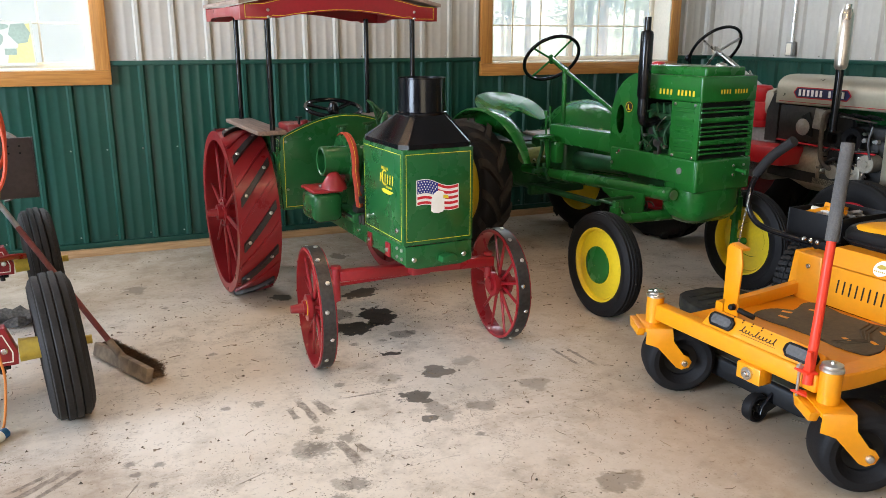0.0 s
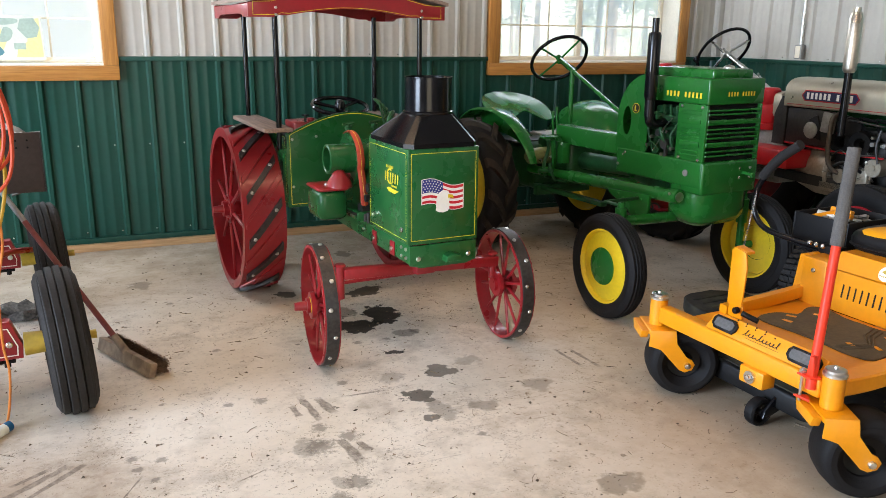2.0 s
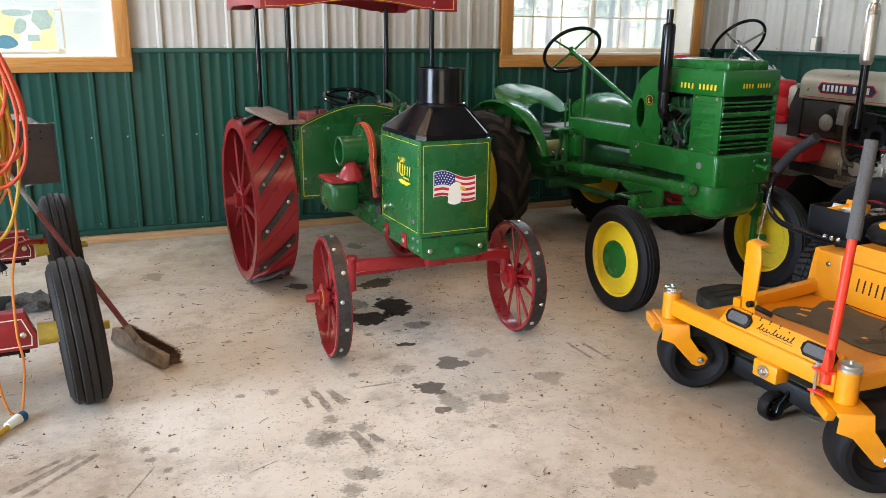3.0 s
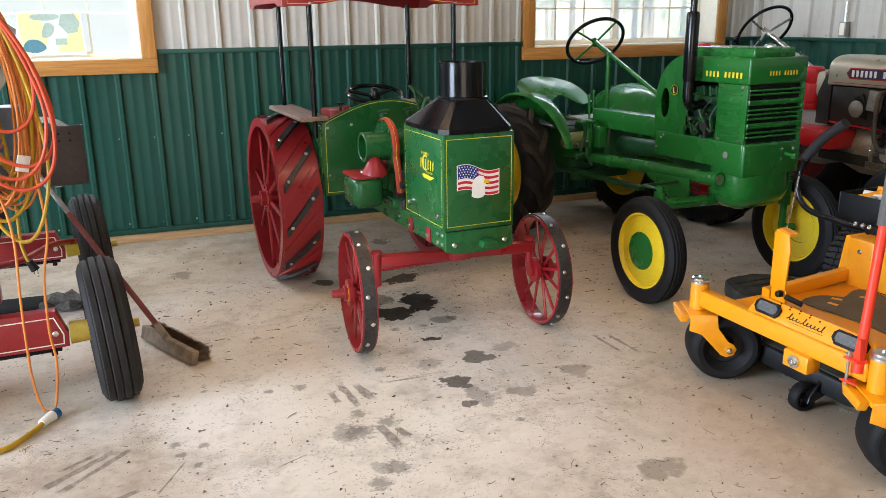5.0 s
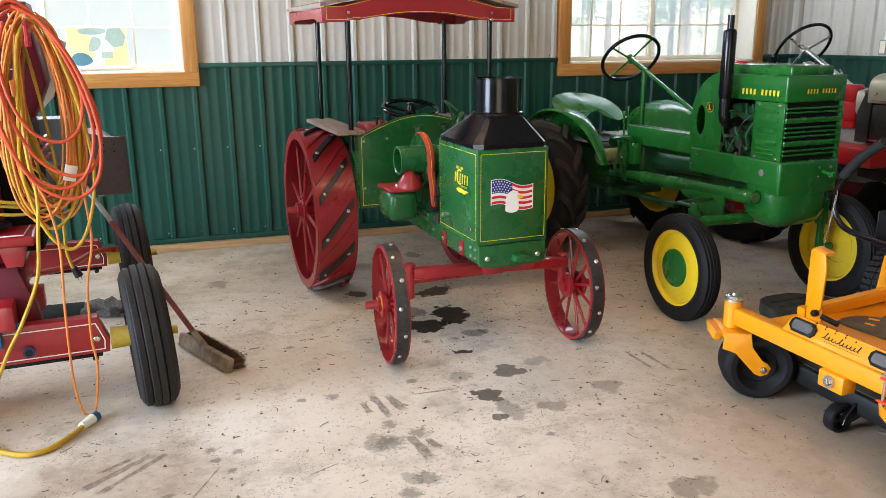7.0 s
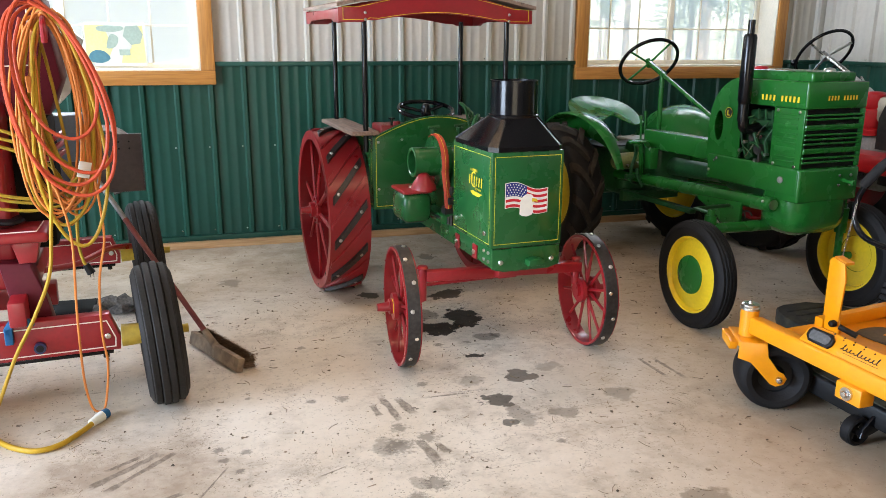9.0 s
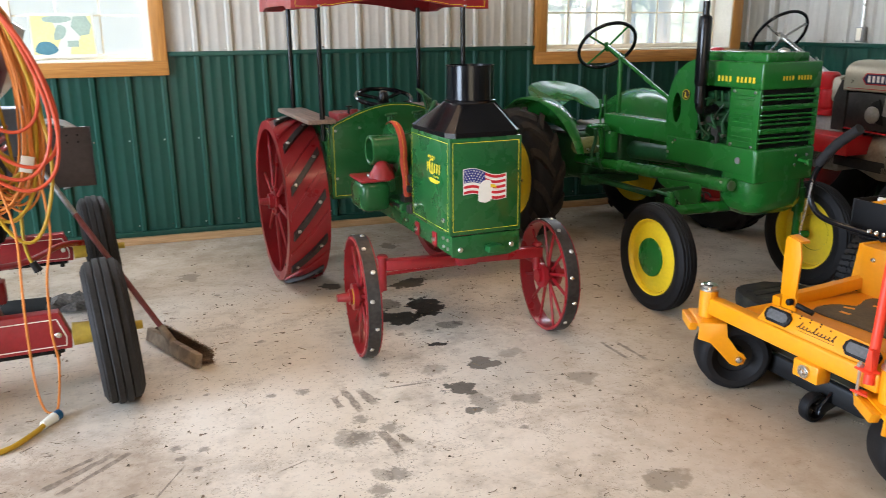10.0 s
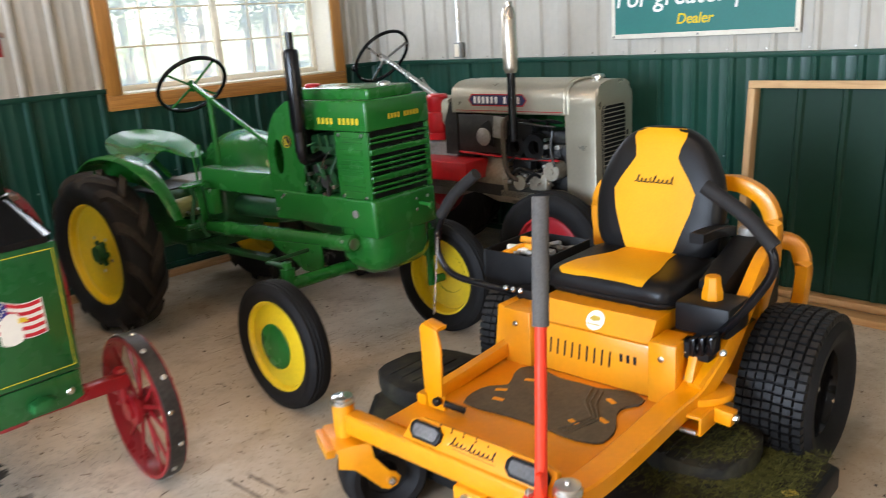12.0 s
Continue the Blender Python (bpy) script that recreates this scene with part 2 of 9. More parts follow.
def tube(bm, pts, r, n=8, closed=False, caps=True, flat=1.0):
    pts = [Vector(p) for p in pts]
    k = len(pts)
    rings, up = [], None
    for i, p in enumerate(pts):
        a = pts[(i - 1) % k] if (closed or i > 0) else p
        b = pts[(i + 1) % k] if (closed or i < k - 1) else p
        d = (b - a).normalized()
        if up is None:
            up = d.orthogonal().normalized() if abs(d.z) > 0.95 else (Vector((0, 0, 1)) - d * d.z).normalized()
        else:
            up = (up - d * up.dot(d)).normalized()
        side = d.cross(up)
        rings.append([bm.verts.new(p + r * (math.cos(2 * math.pi * j / n) * up * flat + math.sin(2 * math.pi * j / n) * side)) for j in range(n)])
    for i in range(k if closed else k - 1):
        A, B = rings[i], rings[(i + 1) % k]
        for j in range(n):
            bm.faces.new((A[j], B[j], B[(j + 1) % n], A[(j + 1) % n]))
    if caps and not closed:
        bm.faces.new(rings[0])
        bm.faces.new(rings[-1][::-1])


def smooth_path(pts, k=6, closed=False):
    """A Catmull-Rom curve through pts."""
    pts = [Vector(p) for p in pts]
    out, n = [], len(pts)
    for i in range(n if closed else n - 1):
        p0 = pts[(i - 1) % n] if (closed or i > 0) else pts[i] * 2 - pts[i + 1]
        p1, p2 = pts[i], pts[(i + 1) % n]
        p3 = pts[(i + 2) % n] if (closed or i + 2 < n) else p2 * 2 - p1
        for j in range(k):
            t = j / k
            out.append(0.5 * (2 * p1 + (p2 - p0) * t + (2 * p0 - 5 * p1 + 4 * p2 - p3) * t * t + (3 * p1 - p0 - 3 * p2 + p3) * t ** 3))
    if not closed:
        out.append(pts[-1])
    return out


def lathe(bm, prof, m, n=32, closed=False):
    """Turns the profile [(radius, height)] round the local z axis of m."""
    rings = []
    for r, h in prof:
        rings.append([bm.verts.new(m @ Vector((r * math.cos(2 * math.pi * i / n), r * math.sin(2 * math.pi * i / n), h))) for i in range(n)])
    k = len(rings)
    for a in range(k if closed else k - 1):
        A, B = rings[a], rings[(a + 1) % k]
        for i in range(n):
            bm.faces.new((A[i], A[(i + 1) % n], B[(i + 1) % n], B[i]))
    return rings


def prism(bm, pts, d0, d1, m, bev=0.0):
    """A polygon in the local xy plane of m, from height d0 to d1."""
    a = [bm.verts.new(m @ Vector((x, y, d0))) for x, y in pts]
    b = [bm.verts.new(m @ Vector((x, y, d1))) for x, y in pts]
    n = len(pts)
    f0, f1 = bm.faces.new(a[::-1]), bm.faces.new(b)
    for i in range(n):
        bm.faces.new((a[i], a[(i + 1) % n], b[(i + 1) % n], b[i]))
    if bev:
        bmesh.ops.bevel(bm, geom=list(f0.edges) + list(f1.edges), offset=bev, segments=2, affect="EDGES", profile=0.5, clamp_overlap=True)


# local axes for prisms: (u, v) -> plane
XZ = Matrix(((1, 0, 0, 0), (0, 0, -1, 0), (0, 1, 0, 0), (0, 0, 0, 1)))   # u=x, v=z, height towards -y
YZ = Matrix(((0, 0, 1, 0), (1, 0, 0, 0), (0, 1, 0, 0), (0, 0, 0, 1)))    # u=y, v=z, height towards +x
AXIS_X = Matrix(((0, 0, 1, 0), (0, 1, 0, 0), (-1, 0, 0, 0), (0, 0, 0, 1)))  # local z -> x


def mesh_from(name, bm, mtl, angle=35):
    bmesh.ops.recalc_face_normals(bm, faces=bm.faces[:])
    me = bpy.data.meshes.new(name)
    bm.to_mesh(me)
    bm.free()
    me.materials.append(mtl)
    me.shade_smooth()
    me.set_sharp_from_angle(angle=radians(angle))
    return me


SPLIT = {"cover_plate", "mat_ridge", "lug", "rim_flange", "axle_nut", "cleat", "cleat_bolt", "tread_bolt", "rivet", "rail_bolt", "plate_bolt", "housing_bolt", "valance_bolt", "bulkhead_bolt", "oiler", "idler", "control_rod", "flag_star",
         "flag_stripe", "screw", "bolt", "louvre", "lug", "tread_block", "lever", "pipe", "cable", "filler_cap", "hood_seam", "letter_bar", "vent_slot", "tool", "glove", "fitting", "seat_hole"}


def islands(bm):
    """The connected pieces of a bmesh, each as a bmesh of its own."""
    bm.verts.index_update()
    seen, out = set(), []
    for v in bm.verts:
        if v in seen:
            continue
        stack, group = [v], []
        seen.add(v)
        while stack:
            a = stack.pop()
            group.append(a)
            for e in a.link_edges:
                o = e.other_vert(a)
                if o not in seen:
                    seen.add(o)
                    stack.append(o)
        piece = bmesh.new()
        made = {a: piece.verts.new(a.co) for a in group}
        for f in {f for a in group for f in a.link_faces}:
            piece.faces.new([made[a] for a in f.verts])
        out.append(piece)
    bm.free()
    return out


def part(name, bm, mtl, parent, label="", angle=35):
    """One mesh under a thing or a part; small repeats become one object each."""
    for piece in (islands(bm) if name in SPLIT else [bm]):
        ob = new(name, mesh_from(name, piece, mtl, angle))
        ob.parent = parent
        if label:
            tagged(ob, label)
    return ob


def thing(name, m, label, category, group="", kind=""):
    ob = new(name)
    ob.empty_display_size = 0.2
    ob.matrix_world = m
    return tagged(ob, label, category, group, kind)


def solid(name, bm, mtl, label="", category="", group="", kind="", angle=35):
    return tagged(new(name, mesh_from(name, bm, mtl, angle)), label, category, group, kind)


def B():
    return bmesh.new()


def ring_line(bm, pts, w, m, h=0.0015):
    """A closed painted line of width w along a polygon in the xy plane of m, laid h proud."""
    n = len(pts)
    c = Vector((sum(p[0] for p in pts) / n, sum(p[1] for p in pts) / n))
    inner, outer = [], []
    for i in range(n):
        p, a, b = Vector(pts[i]), Vector(pts[i - 1]), Vector(pts[(i + 1) % n])
        d1, d2 = (p - a).normalized(), (b - p).normalized()
        nrm = (Vector((-d1.y, d1.x)) + Vector((-d2.y, d2.x)))
        nrm = nrm.normalized() if nrm.length > 1e-6 else Vector((-d1.y, d1.x))
        k = w / 2 / max(0.3, abs(nrm.dot(Vector((-d1.y, d1.x)))))
        inner.append(bm.verts.new(m @ Vector((*(p + nrm * k), h))))
        outer.append(bm.verts.new(m @ Vector((*(p - nrm * k), h))))
    for i in range(n):
        j = (i + 1) % n
        bm.faces.new((inner[i], inner[j], outer[j], outer[i]))


def word_bars(bm, x, y, width, height, letters, m, gap=0.28, h=0.0015, skip=(), lean=0.0):
    """A word as a row of plain upright bars."""
    step = width / letters
    for i in range(letters):
        if i in skip:
            continue
        x0, x1 = x + i * step, x + (i + 1 - gap) * step
        vs = [bm.verts.new(m @ Vector((a + lean * b, b, h))) for a, b in ((x0, y), (x1, y), (x1, y + height), (x0, y + height))]
        bm.faces.new(vs)


def script_mark(bm, x, y, width, height, loops, m, thick=0.0016, h=0.001, lean=0.3, gap=None):
    """A line of joined-up script as one plain looping stroke; gap: the share of the width at which it lifts."""
    runs = [(0.0, 1.0)] if gap is None else [(0.0, gap - 0.03), (gap + 0.03, 1.0)]
    for a, b in runs:
        pts = []
        k = max(8, int(loops * (b - a) * 14))
        for i in range(k + 1):
            t = a + (b - a) * i / k
            ph = 2 * math.pi * loops * t
            tall = 1.0 if t - a < 1.0 / loops or 0.93 < t < 0.99 else 0.5
            v = height * tall * 0.5 * (1 - math.cos(ph))
            pts.append(m @ Vector((x + width * t + 0.28 * width / loops * math.sin(ph) + lean * v, y + v, h)))
        tube(bm, pts, thick, 5)


def lettering(body, size, mtl, m, name="lettering", extrude=0.0008, shear=0.0, bold=0.0):
    cu = bpy.data.curves.new(name, "FONT")
    cu.body, cu.size, cu.extrude, cu.shear, cu.offset = body, size, extrude, shear, bold
    tmp = bpy.data.objects.new(name, cu)
    me = bpy.data.meshes.new_from_object(tmp)
    bpy.data.objects.remove(tmp)
    me.transform(m)
    me.materials.clear()
    me.materials.append(mtl)
    return me


def bolts(bm, places, d, r=0.009, h=0.007):
    """Domed bolt heads at the places, along the direction d."""
    q = frame_of(d).to_4x4()
    for p in places:
        rings = lathe(bm, [(r, -0.002), (r, h * 0.6), (r * 0.8, h * 0.9), (r * 0.4, h)], Matrix.Translation(p) @ q, 8)
        bm.faces.new(rings[-1])
        bm.faces.new(rings[0][::-1])


def arc(cx, cy, r, a0, a1, n):
    return [(cx + r * math.cos(radians(a0 + (a1 - a0) * i / n)), cy + r * math.sin(radians(a0 + (a1 - a0) * i / n))) for i in range(n + 1)]

# ---- the building ----
WY, WX = 5.85, 5.33            # inner faces of the two walls in view
X0, Y0, HC = -6.0, -6.0, 3.6   # the walls out of view, the ceiling
WAINS, PITCH = 1.295, 0.2275   # top of the green sheets, distance of the ribs


def floor_material():
    m = bpy.data.materials.new("stained concrete")
    m.use_nodes = True
    n, l = m.node_tree.nodes, m.node_tree.links
    b = n["Principled BSDF"]
    geo = n.new("ShaderNodeTexCoord")

    def math_node(op, a, c=None, clamp=False):
        k = n.new("ShaderNodeMath")
        k.operation, k.use_clamp = op, clamp
        for i, v in enumerate((a, c)):
            if v is None:
                continue
            if isinstance(v, (int, float)):
                k.inputs[i].default_value = v
            else:
                l.new(v, k.inputs[i])
        return k.outputs[0]

    def noise_node(scale, detail=5, rough=0.55, vec=None, dist=0.0):
        k = n.new("ShaderNodeTexNoise")
        k.inputs["Scale"].default_value, k.inputs["Detail"].default_value, k.inputs["Roughness"].default_value, k.inputs["Distortion"].default_value = scale, detail, rough, dist
        l.new(vec or geo.outputs["Object"], k.inputs["Vector"])
        return k

    def ranged(v, a, c, lo=0.0, hi=1.0):
        k = n.new("ShaderNodeMapRange")
        k.inputs["From Min"].default_value, k.inputs["From Max"].default_value = a, c
        k.inputs["To Min"].default_value, k.inputs["To Max"].default_value = lo, hi
        l.new(v, k.inputs["Value"])
        return k.outputs[0]

    def mixed(fac, a, c):
        k = n.new("ShaderNodeMix")
        k.data_type = "RGBA"
        if isinstance(fac, float):
            k.inputs["Factor"].default_value = fac
        else:
            l.new(fac, k.inputs["Factor"])
        for key, v in (("A", a), ("B", c)):
            if isinstance(v, tuple):
                k.inputs[key].default_value = (*v, 1)
            else:
                l.new(v, k.inputs[key])
        return k.outputs["Result"]

    big = noise_node(0.9, 6, 0.6)
    mid = noise_node(5, 9, 0.7)
    fine = noise_node(70, 4, 0.6)
    grit = noise_node(38, 9, 0.75)
    col = mixed(ranged(big.outputs["Fac"], 0.35, 0.65), (0.57, 0.475, 0.36), (0.72, 0.65, 0.55))
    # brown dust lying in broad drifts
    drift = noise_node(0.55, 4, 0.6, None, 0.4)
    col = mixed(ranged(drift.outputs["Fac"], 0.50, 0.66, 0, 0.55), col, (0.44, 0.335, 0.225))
    col = mixed(ranged(mid.outputs["Fac"], 0.52, 0.72, 0, 0.60), col, (0.30, 0.245, 0.18))
    col = mixed(ranged(fine.outputs["Fac"], 0.35, 0.7, 0, 0.3), col, (0.55, 0.50, 0.44))
    col = mixed(math_node("MULTIPLY", ranged(grit.outputs["Fac"], 0.56, 0.65), ranged(noise_node(1.7, 5, 0.6).outputs["Fac"], 0.38, 0.60, 0.25, 0.85)), col, (0.19, 0.165, 0.12))
    # dragged scuffs, few and in groups, along two directions
    for turn, sx, sy, at, seed in ((38, 1.2, 17, 0.60, 3.1), (-52, 1.6, 20, 0.62, 8.4), (70, 2.0, 24, 0.63, 5.7)):
        mp = n.new("ShaderNodeMapping")
        mp.inputs["Location"].default_value, mp.inputs["Rotation"].default_value, mp.inputs["Scale"].default_value = (seed, seed * 2, 0), (0, 0, radians(turn)), (sx, sy, 1)
        l.new(geo.outputs["Object"], mp.inputs["Vector"])
        scuff = noise_node(1.5, 9, 0.72, mp.outputs[0], 0.5)
        patch = ranged(noise_node(1.1, 4, 0.6, None, seed * 0.1).outputs["Fac"], 0.50, 0.62)
        col = mixed(math_node("MULTIPLY", ranged(scuff.outputs["Fac"], at, at + 0.05, 0, 0.75), patch), col, (0.10, 0.078, 0.055))
    # specks and crumbs of dirt
    for scale, lo, hi, at in ((11, 0.10, 0.13, 0.52), (34, 0.13, 0.17, 0.50), (80, 0.17, 0.23, 0.52)):
        v = n.new("ShaderNodeTexVoronoi")
        v.inputs["Scale"].default_value = scale
        l.new(geo.outputs["Object"], v.inputs["Vector"])
        near = math_node("ADD", v.outputs["Distance"], ranged(fine.outputs["Fac"], 0.2, 0.8, -0.10, 0.10))
        speck = math_node("MULTIPLY", ranged(near, lo, hi, 1, 0), ranged(noise_node(2.2 + scale * 0.03, 6, 0.7).outputs["Fac"], at, at + 0.1))
        col = mixed(math_node("MULTIPLY", speck, 0.8), col, (0.06, 0.045, 0.03))
    grime = noise_node(2.2, 10, 0.75)
    col = mixed(ranged(grime.outputs["Fac"], 0.52, 0.66, 0, 0.5), col, (0.22, 0.17, 0.12))
    # hairline cracks
    ck = n.new("ShaderNodeTexVoronoi")
    ck.feature = "DISTANCE_TO_EDGE"
    ck.inputs["Scale"].default_value = 0.9
    warp = n.new("ShaderNodeVectorMath")
    warp.operation = "ADD"
    l.new(geo.outputs["Object"], warp.inputs[0])
    l.new(noise_node(2.5, 6, 0.7).outputs["Color"], warp.inputs[1])
    l.new(warp.outputs[0], ck.inputs["Vector"])
    col = mixed(math_node("MULTIPLY", ranged(ck.outputs["Distance"], 0.0, 0.006, 1, 0), 0.5), col, (0.15, 0.12, 0.09))
    # oil stains: x, y, half-length, half-width, strength
    stains = [(1.34, 3.79, 0.12, 0.11, 0.95), (1.53, 3.91, 0.09, 0.15, 0.95), (1.56, 4.31, 0.10, 0.09, 0.95), (1.11, 4.41, 0.06, 0.07, 0.9), (1.68, 5.17, 0.06, 0.08, 0.8),
              (1.34, 4.01, 0.06, 0.07, 0.6), (1.56, 3.59, 0.05, 0.06, 0.6), (1.41, 3.37, 0.045, 0.03, 0.95), (1.54, 3.09, 0.07, 0.06, 0.75), (1.36, 2.88, 0.08, 0.05, 0.8),
              (1.58, 2.70, 0.055, 0.04, 0.55), (1.41, 2.72, 0.05, 0.07, 0.5), (1.89, 2.81, 0.06, 0.055, 0.5), (1.71, 3.17, 0.05, 0.055, 0.4), (1.31, 3.09, 0.055, 0.04, 0.35),
              (1.77, 2.00, 0.065, 0.055, 0.6), (0.88, 2.34, 0.03, 0.03, 0.4), (0.34, 4.88, 0.06, 0.06, 0.6), (0.83, 2.62, 0.05, 0.05, 0.45), (1.34, 2.68, 0.035, 0.03, 0.75)]
    edge = noise_node(12, 5, 0.58)
    edge_v = ranged(edge.outputs["Fac"], 0.2, 0.8, -0.85, 0.85)
    sep = n.new("ShaderNodeSeparateXYZ")
    l.new(geo.outputs["Object"], sep.inputs[0])
    for sx, sy, rx, ry, s in stains:
        dx = math_node("DIVIDE", math_node("SUBTRACT", sep.outputs["X"], sx), rx * 1.1)
        dy = math_node("DIVIDE", math_node("SUBTRACT", sep.outputs["Y"], sy), ry * 1.1)
        d = math_node("SQRT", math_node("ADD", math_node("MULTIPLY", dx, dx), math_node("MULTIPLY", dy, dy)))
        f = ranged(math_node("ADD", d, edge_v), 0.84, 0.96 if s > 0.7 else 1.16, s, 0.0)
        col = mixed(f, col, (0.020, 0.016, 0.012) if s > 0.7 else (0.085, 0.07, 0.052))
    # tan ellipse round the mower: drifted dust, with the dimmer, warmer light painted in
    dx, dy = math_node("DIVIDE", math_node("SUBTRACT", sep.outputs["X"], 3.1), 1.5), math_node("DIVIDE", math_node("SUBTRACT", sep.outputs["Y"], 2.1), 1.9)
    d = math_node("SQRT", math_node("ADD", math_node("MULTIPLY", dx, dx), math_node("MULTIPLY", dy, dy)))
    tan = math_node("MULTIPLY", ranged(math_node("ADD", d, math_node("MULTIPLY", edge_v, 0.2)), 0.5, 1.2, 0.82, 0.0), ranged(big.outputs["Fac"], 0.30, 0.62, 0.55, 1.0))
    col = mixed(tan, col, (0.345, 0.25, 0.155))
    # brown dirt along the wall, its gradient also painting in the shade there
    along_wall = math_node("MULTIPLY", ranged(sep.outputs["Y"], 4.0, 5.5, 0.0, 0.80), ranged(mid.outputs["Fac"], 0.34, 0.60, 0.45, 1.0))
    col = mixed(along_wall, col, (0.33, 0.245, 0.16))
    # brown dirt beside the cart, with the cart's cast shadow painted into it
    dx, dy = math_node("DIVIDE", math_node("SUBTRACT", sep.outputs["X"], -0.12), 0.42), math_node("DIVIDE", math_node("SUBTRACT", sep.outputs["Y"], 2.45), 0.50)
    d = math_node("SQRT", math_node("ADD", math_node("MULTIPLY", dx, dx), math_node("MULTIPLY", dy, dy)))
    cart_shade_dirt = math_node("MULTIPLY", ranged(math_node("ADD", d, math_node("MULTIPLY", edge_v, 0.35)), 0.7, 1.15, 0.55, 0.0), ranged(mid.outputs["Fac"], 0.36, 0.58, 0.35, 1.0))
    col = mixed(cart_shade_dirt, col, (0.235, 0.155, 0.095))
    tatter = ranged(noise_node(48, 6, 0.7).outputs["Fac"], 0.2, 0.8, -1.1, 1.1)
    # small drops and smudges: x, y, radius
    for sx, sy, r in ((1.09, 3.12, 0.025), (0.90, 2.75, 0.035), (0.87, 2.61, 0.06), (0.99, 2.65, 0.04), (1.61, 3.60, 0.03), (1.44, 3.55, 0.02), (1.47, 2.48, 0.022), (0.93, 2.33, 0.045), (0.85, 2.25, 0.04),
                      (0.22, 2.76, 0.022), (0.24, 2.68, 0.02), (0.29, 2.59, 0.018), (0.60, 3.08, 0.022), (0.63, 3.69, 0.02), (0.35, 3.18, 0.012), (0.73, 3.07, 0.03), (0.48, 4.48, 0.018), (0.32, 2.72, 0.02), (1.29, 3.55, 0.022)):
        dx, dy = math_node("SUBTRACT", sep.outputs["X"], sx), math_node("SUBTRACT", sep.outputs["Y"], sy)
        d = math_node("SQRT", math_node("ADD", math_node("MULTIPLY", dx, dx), math_node("MULTIPLY", dy, dy)))
        col = mixed(ranged(math_node("ADD", math_node("DIVIDE", d, r), tatter), 0.6, 1.2, 0.6, 0.0), col, (0.09, 0.073, 0.055))
    # tyre marks: x0, y0, x1, y1, half-width
    for ax, ay, bx, by, w in ((0.89, 3.04, 0.92, 2.82, 0.016), (0.95, 3.03, 0.99, 2.85, 0.02), (0.84, 2.97, 0.85, 2.88, 0.014), (0.95, 2.64, 0.98, 2.46, 0.02), (1.01, 2.60, 1.03, 2.52, 0.016), (2.16, 3.13, 2.18, 2.89, 0.010), (2.23, 3.11, 2.25, 2.88, 0.010),
                               (0.07, 2.79, -0.13, 2.59, 0.012), (0.02, 2.80, -0.20, 2.62, 0.016), (-0.05, 2.79, -0.17, 2.71, 0.010), (0.10, 2.50, 0.02, 2.46, 0.012), (0.25, 2.63, 0.16, 2.46, 0.004), (0.65, 2.52, 0.56, 2.48, 0.004)):
        cx, cy, length = (ax + bx) / 2, (ay + by) / 2, math.dist((ax, ay), (bx, by)) / 2
        ux, uy = (bx - ax) / 2 / length, (by - ay) / 2 / length
        px, py = math_node("SUBTRACT", sep.outputs["X"], cx), math_node("SUBTRACT", sep.outputs["Y"], cy)
        along = math_node("ADD", math_node("MULTIPLY", px, ux), math_node("MULTIPLY", py, uy))
        across = math_node("ADD", math_node("MULTIPLY", px, -uy), math_node("MULTIPLY", py, ux))
        d = math_node("MAXIMUM", math_node("DIVIDE", math_node("ABSOLUTE", along), length), math_node("DIVIDE", math_node("ABSOLUTE", across), w))
        worn = ranged(grit.outputs["Fac"], 0.38, 0.55, 0.5, 1.0)
        col = mixed(math_node("MULTIPLY", ranged(math_node("ADD", d, math_node("MULTIPLY", edge_v, 0.7)), 0.72, 1.1, 0.80, 0.0), worn), col, (0.13, 0.10, 0.075))
    b.inputs["Specular IOR Level"].default_value = 0.25
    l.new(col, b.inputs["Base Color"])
    l.new(ranged(mid.outputs["Fac"], 0.3, 0.7, 0.42, 0.68), b.inputs["Roughness"])
    bp = n.new("ShaderNodeBump")
    bp.inputs["Strength"].default_value, bp.inputs["Distance"].default_value = 0.25, 0.004
    l.new(math_node("ADD", fine.outputs["Fac"], mid.outputs["Fac"]), bp.inputs["Height"])
    l.new(bp.outputs[0], b.inputs["Normal"])
    return m


bm = B()
box(bm, X0 - 0.2, WX + 0.2, Y0 - 0.2, WY + 0.2, -0.15, 0)
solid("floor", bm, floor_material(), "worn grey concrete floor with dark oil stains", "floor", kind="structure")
# dry crumbs of soil and grit lying about on the concrete
CRUMB = material("dry soil crumbs", (0.17, 0.13, 0.095), 0.95, vary=0.4, bump=0, island=0.6)
rnd = random.Random(41)
verts, faces = [], []
while len(verts) < 4 * 4400:
    x, y = rnd.uniform(-1.2, 4.9), rnd.uniform(0.9, 5.7)
    if rnd.random() > 0.35 + 0.65 * abs(math.sin(1.9 * x + 0.7) * math.cos(2.3 * y)):
        continue
    r = 0.0022 + 0.0075 * rnd.random() ** 4
    a = rnd.random() * 6.28
    k = len(verts)
    for j in range(3):
        q = r * rnd.uniform(0.6, 1.3)
        verts.append((x + q * math.cos(a + 2.1 * j), y + q * math.sin(a + 2.1 * j), 0.0004))
    verts.append((x, y, 0.0004 + r * rnd.uniform(0.4, 0.9)))
    faces += [(k, k + 1, k + 3), (k + 1, k + 2, k + 3), (k + 2, k, k + 3)]
me = bpy.data.meshes.new("soil_crumb")
me.from_pydata(verts, [], faces)
me.materials.append(CRUMB)
tagged(new("soil_crumb", me), "dry brown soil crumbs scattered on the concrete", "dirt", kind="stuff")

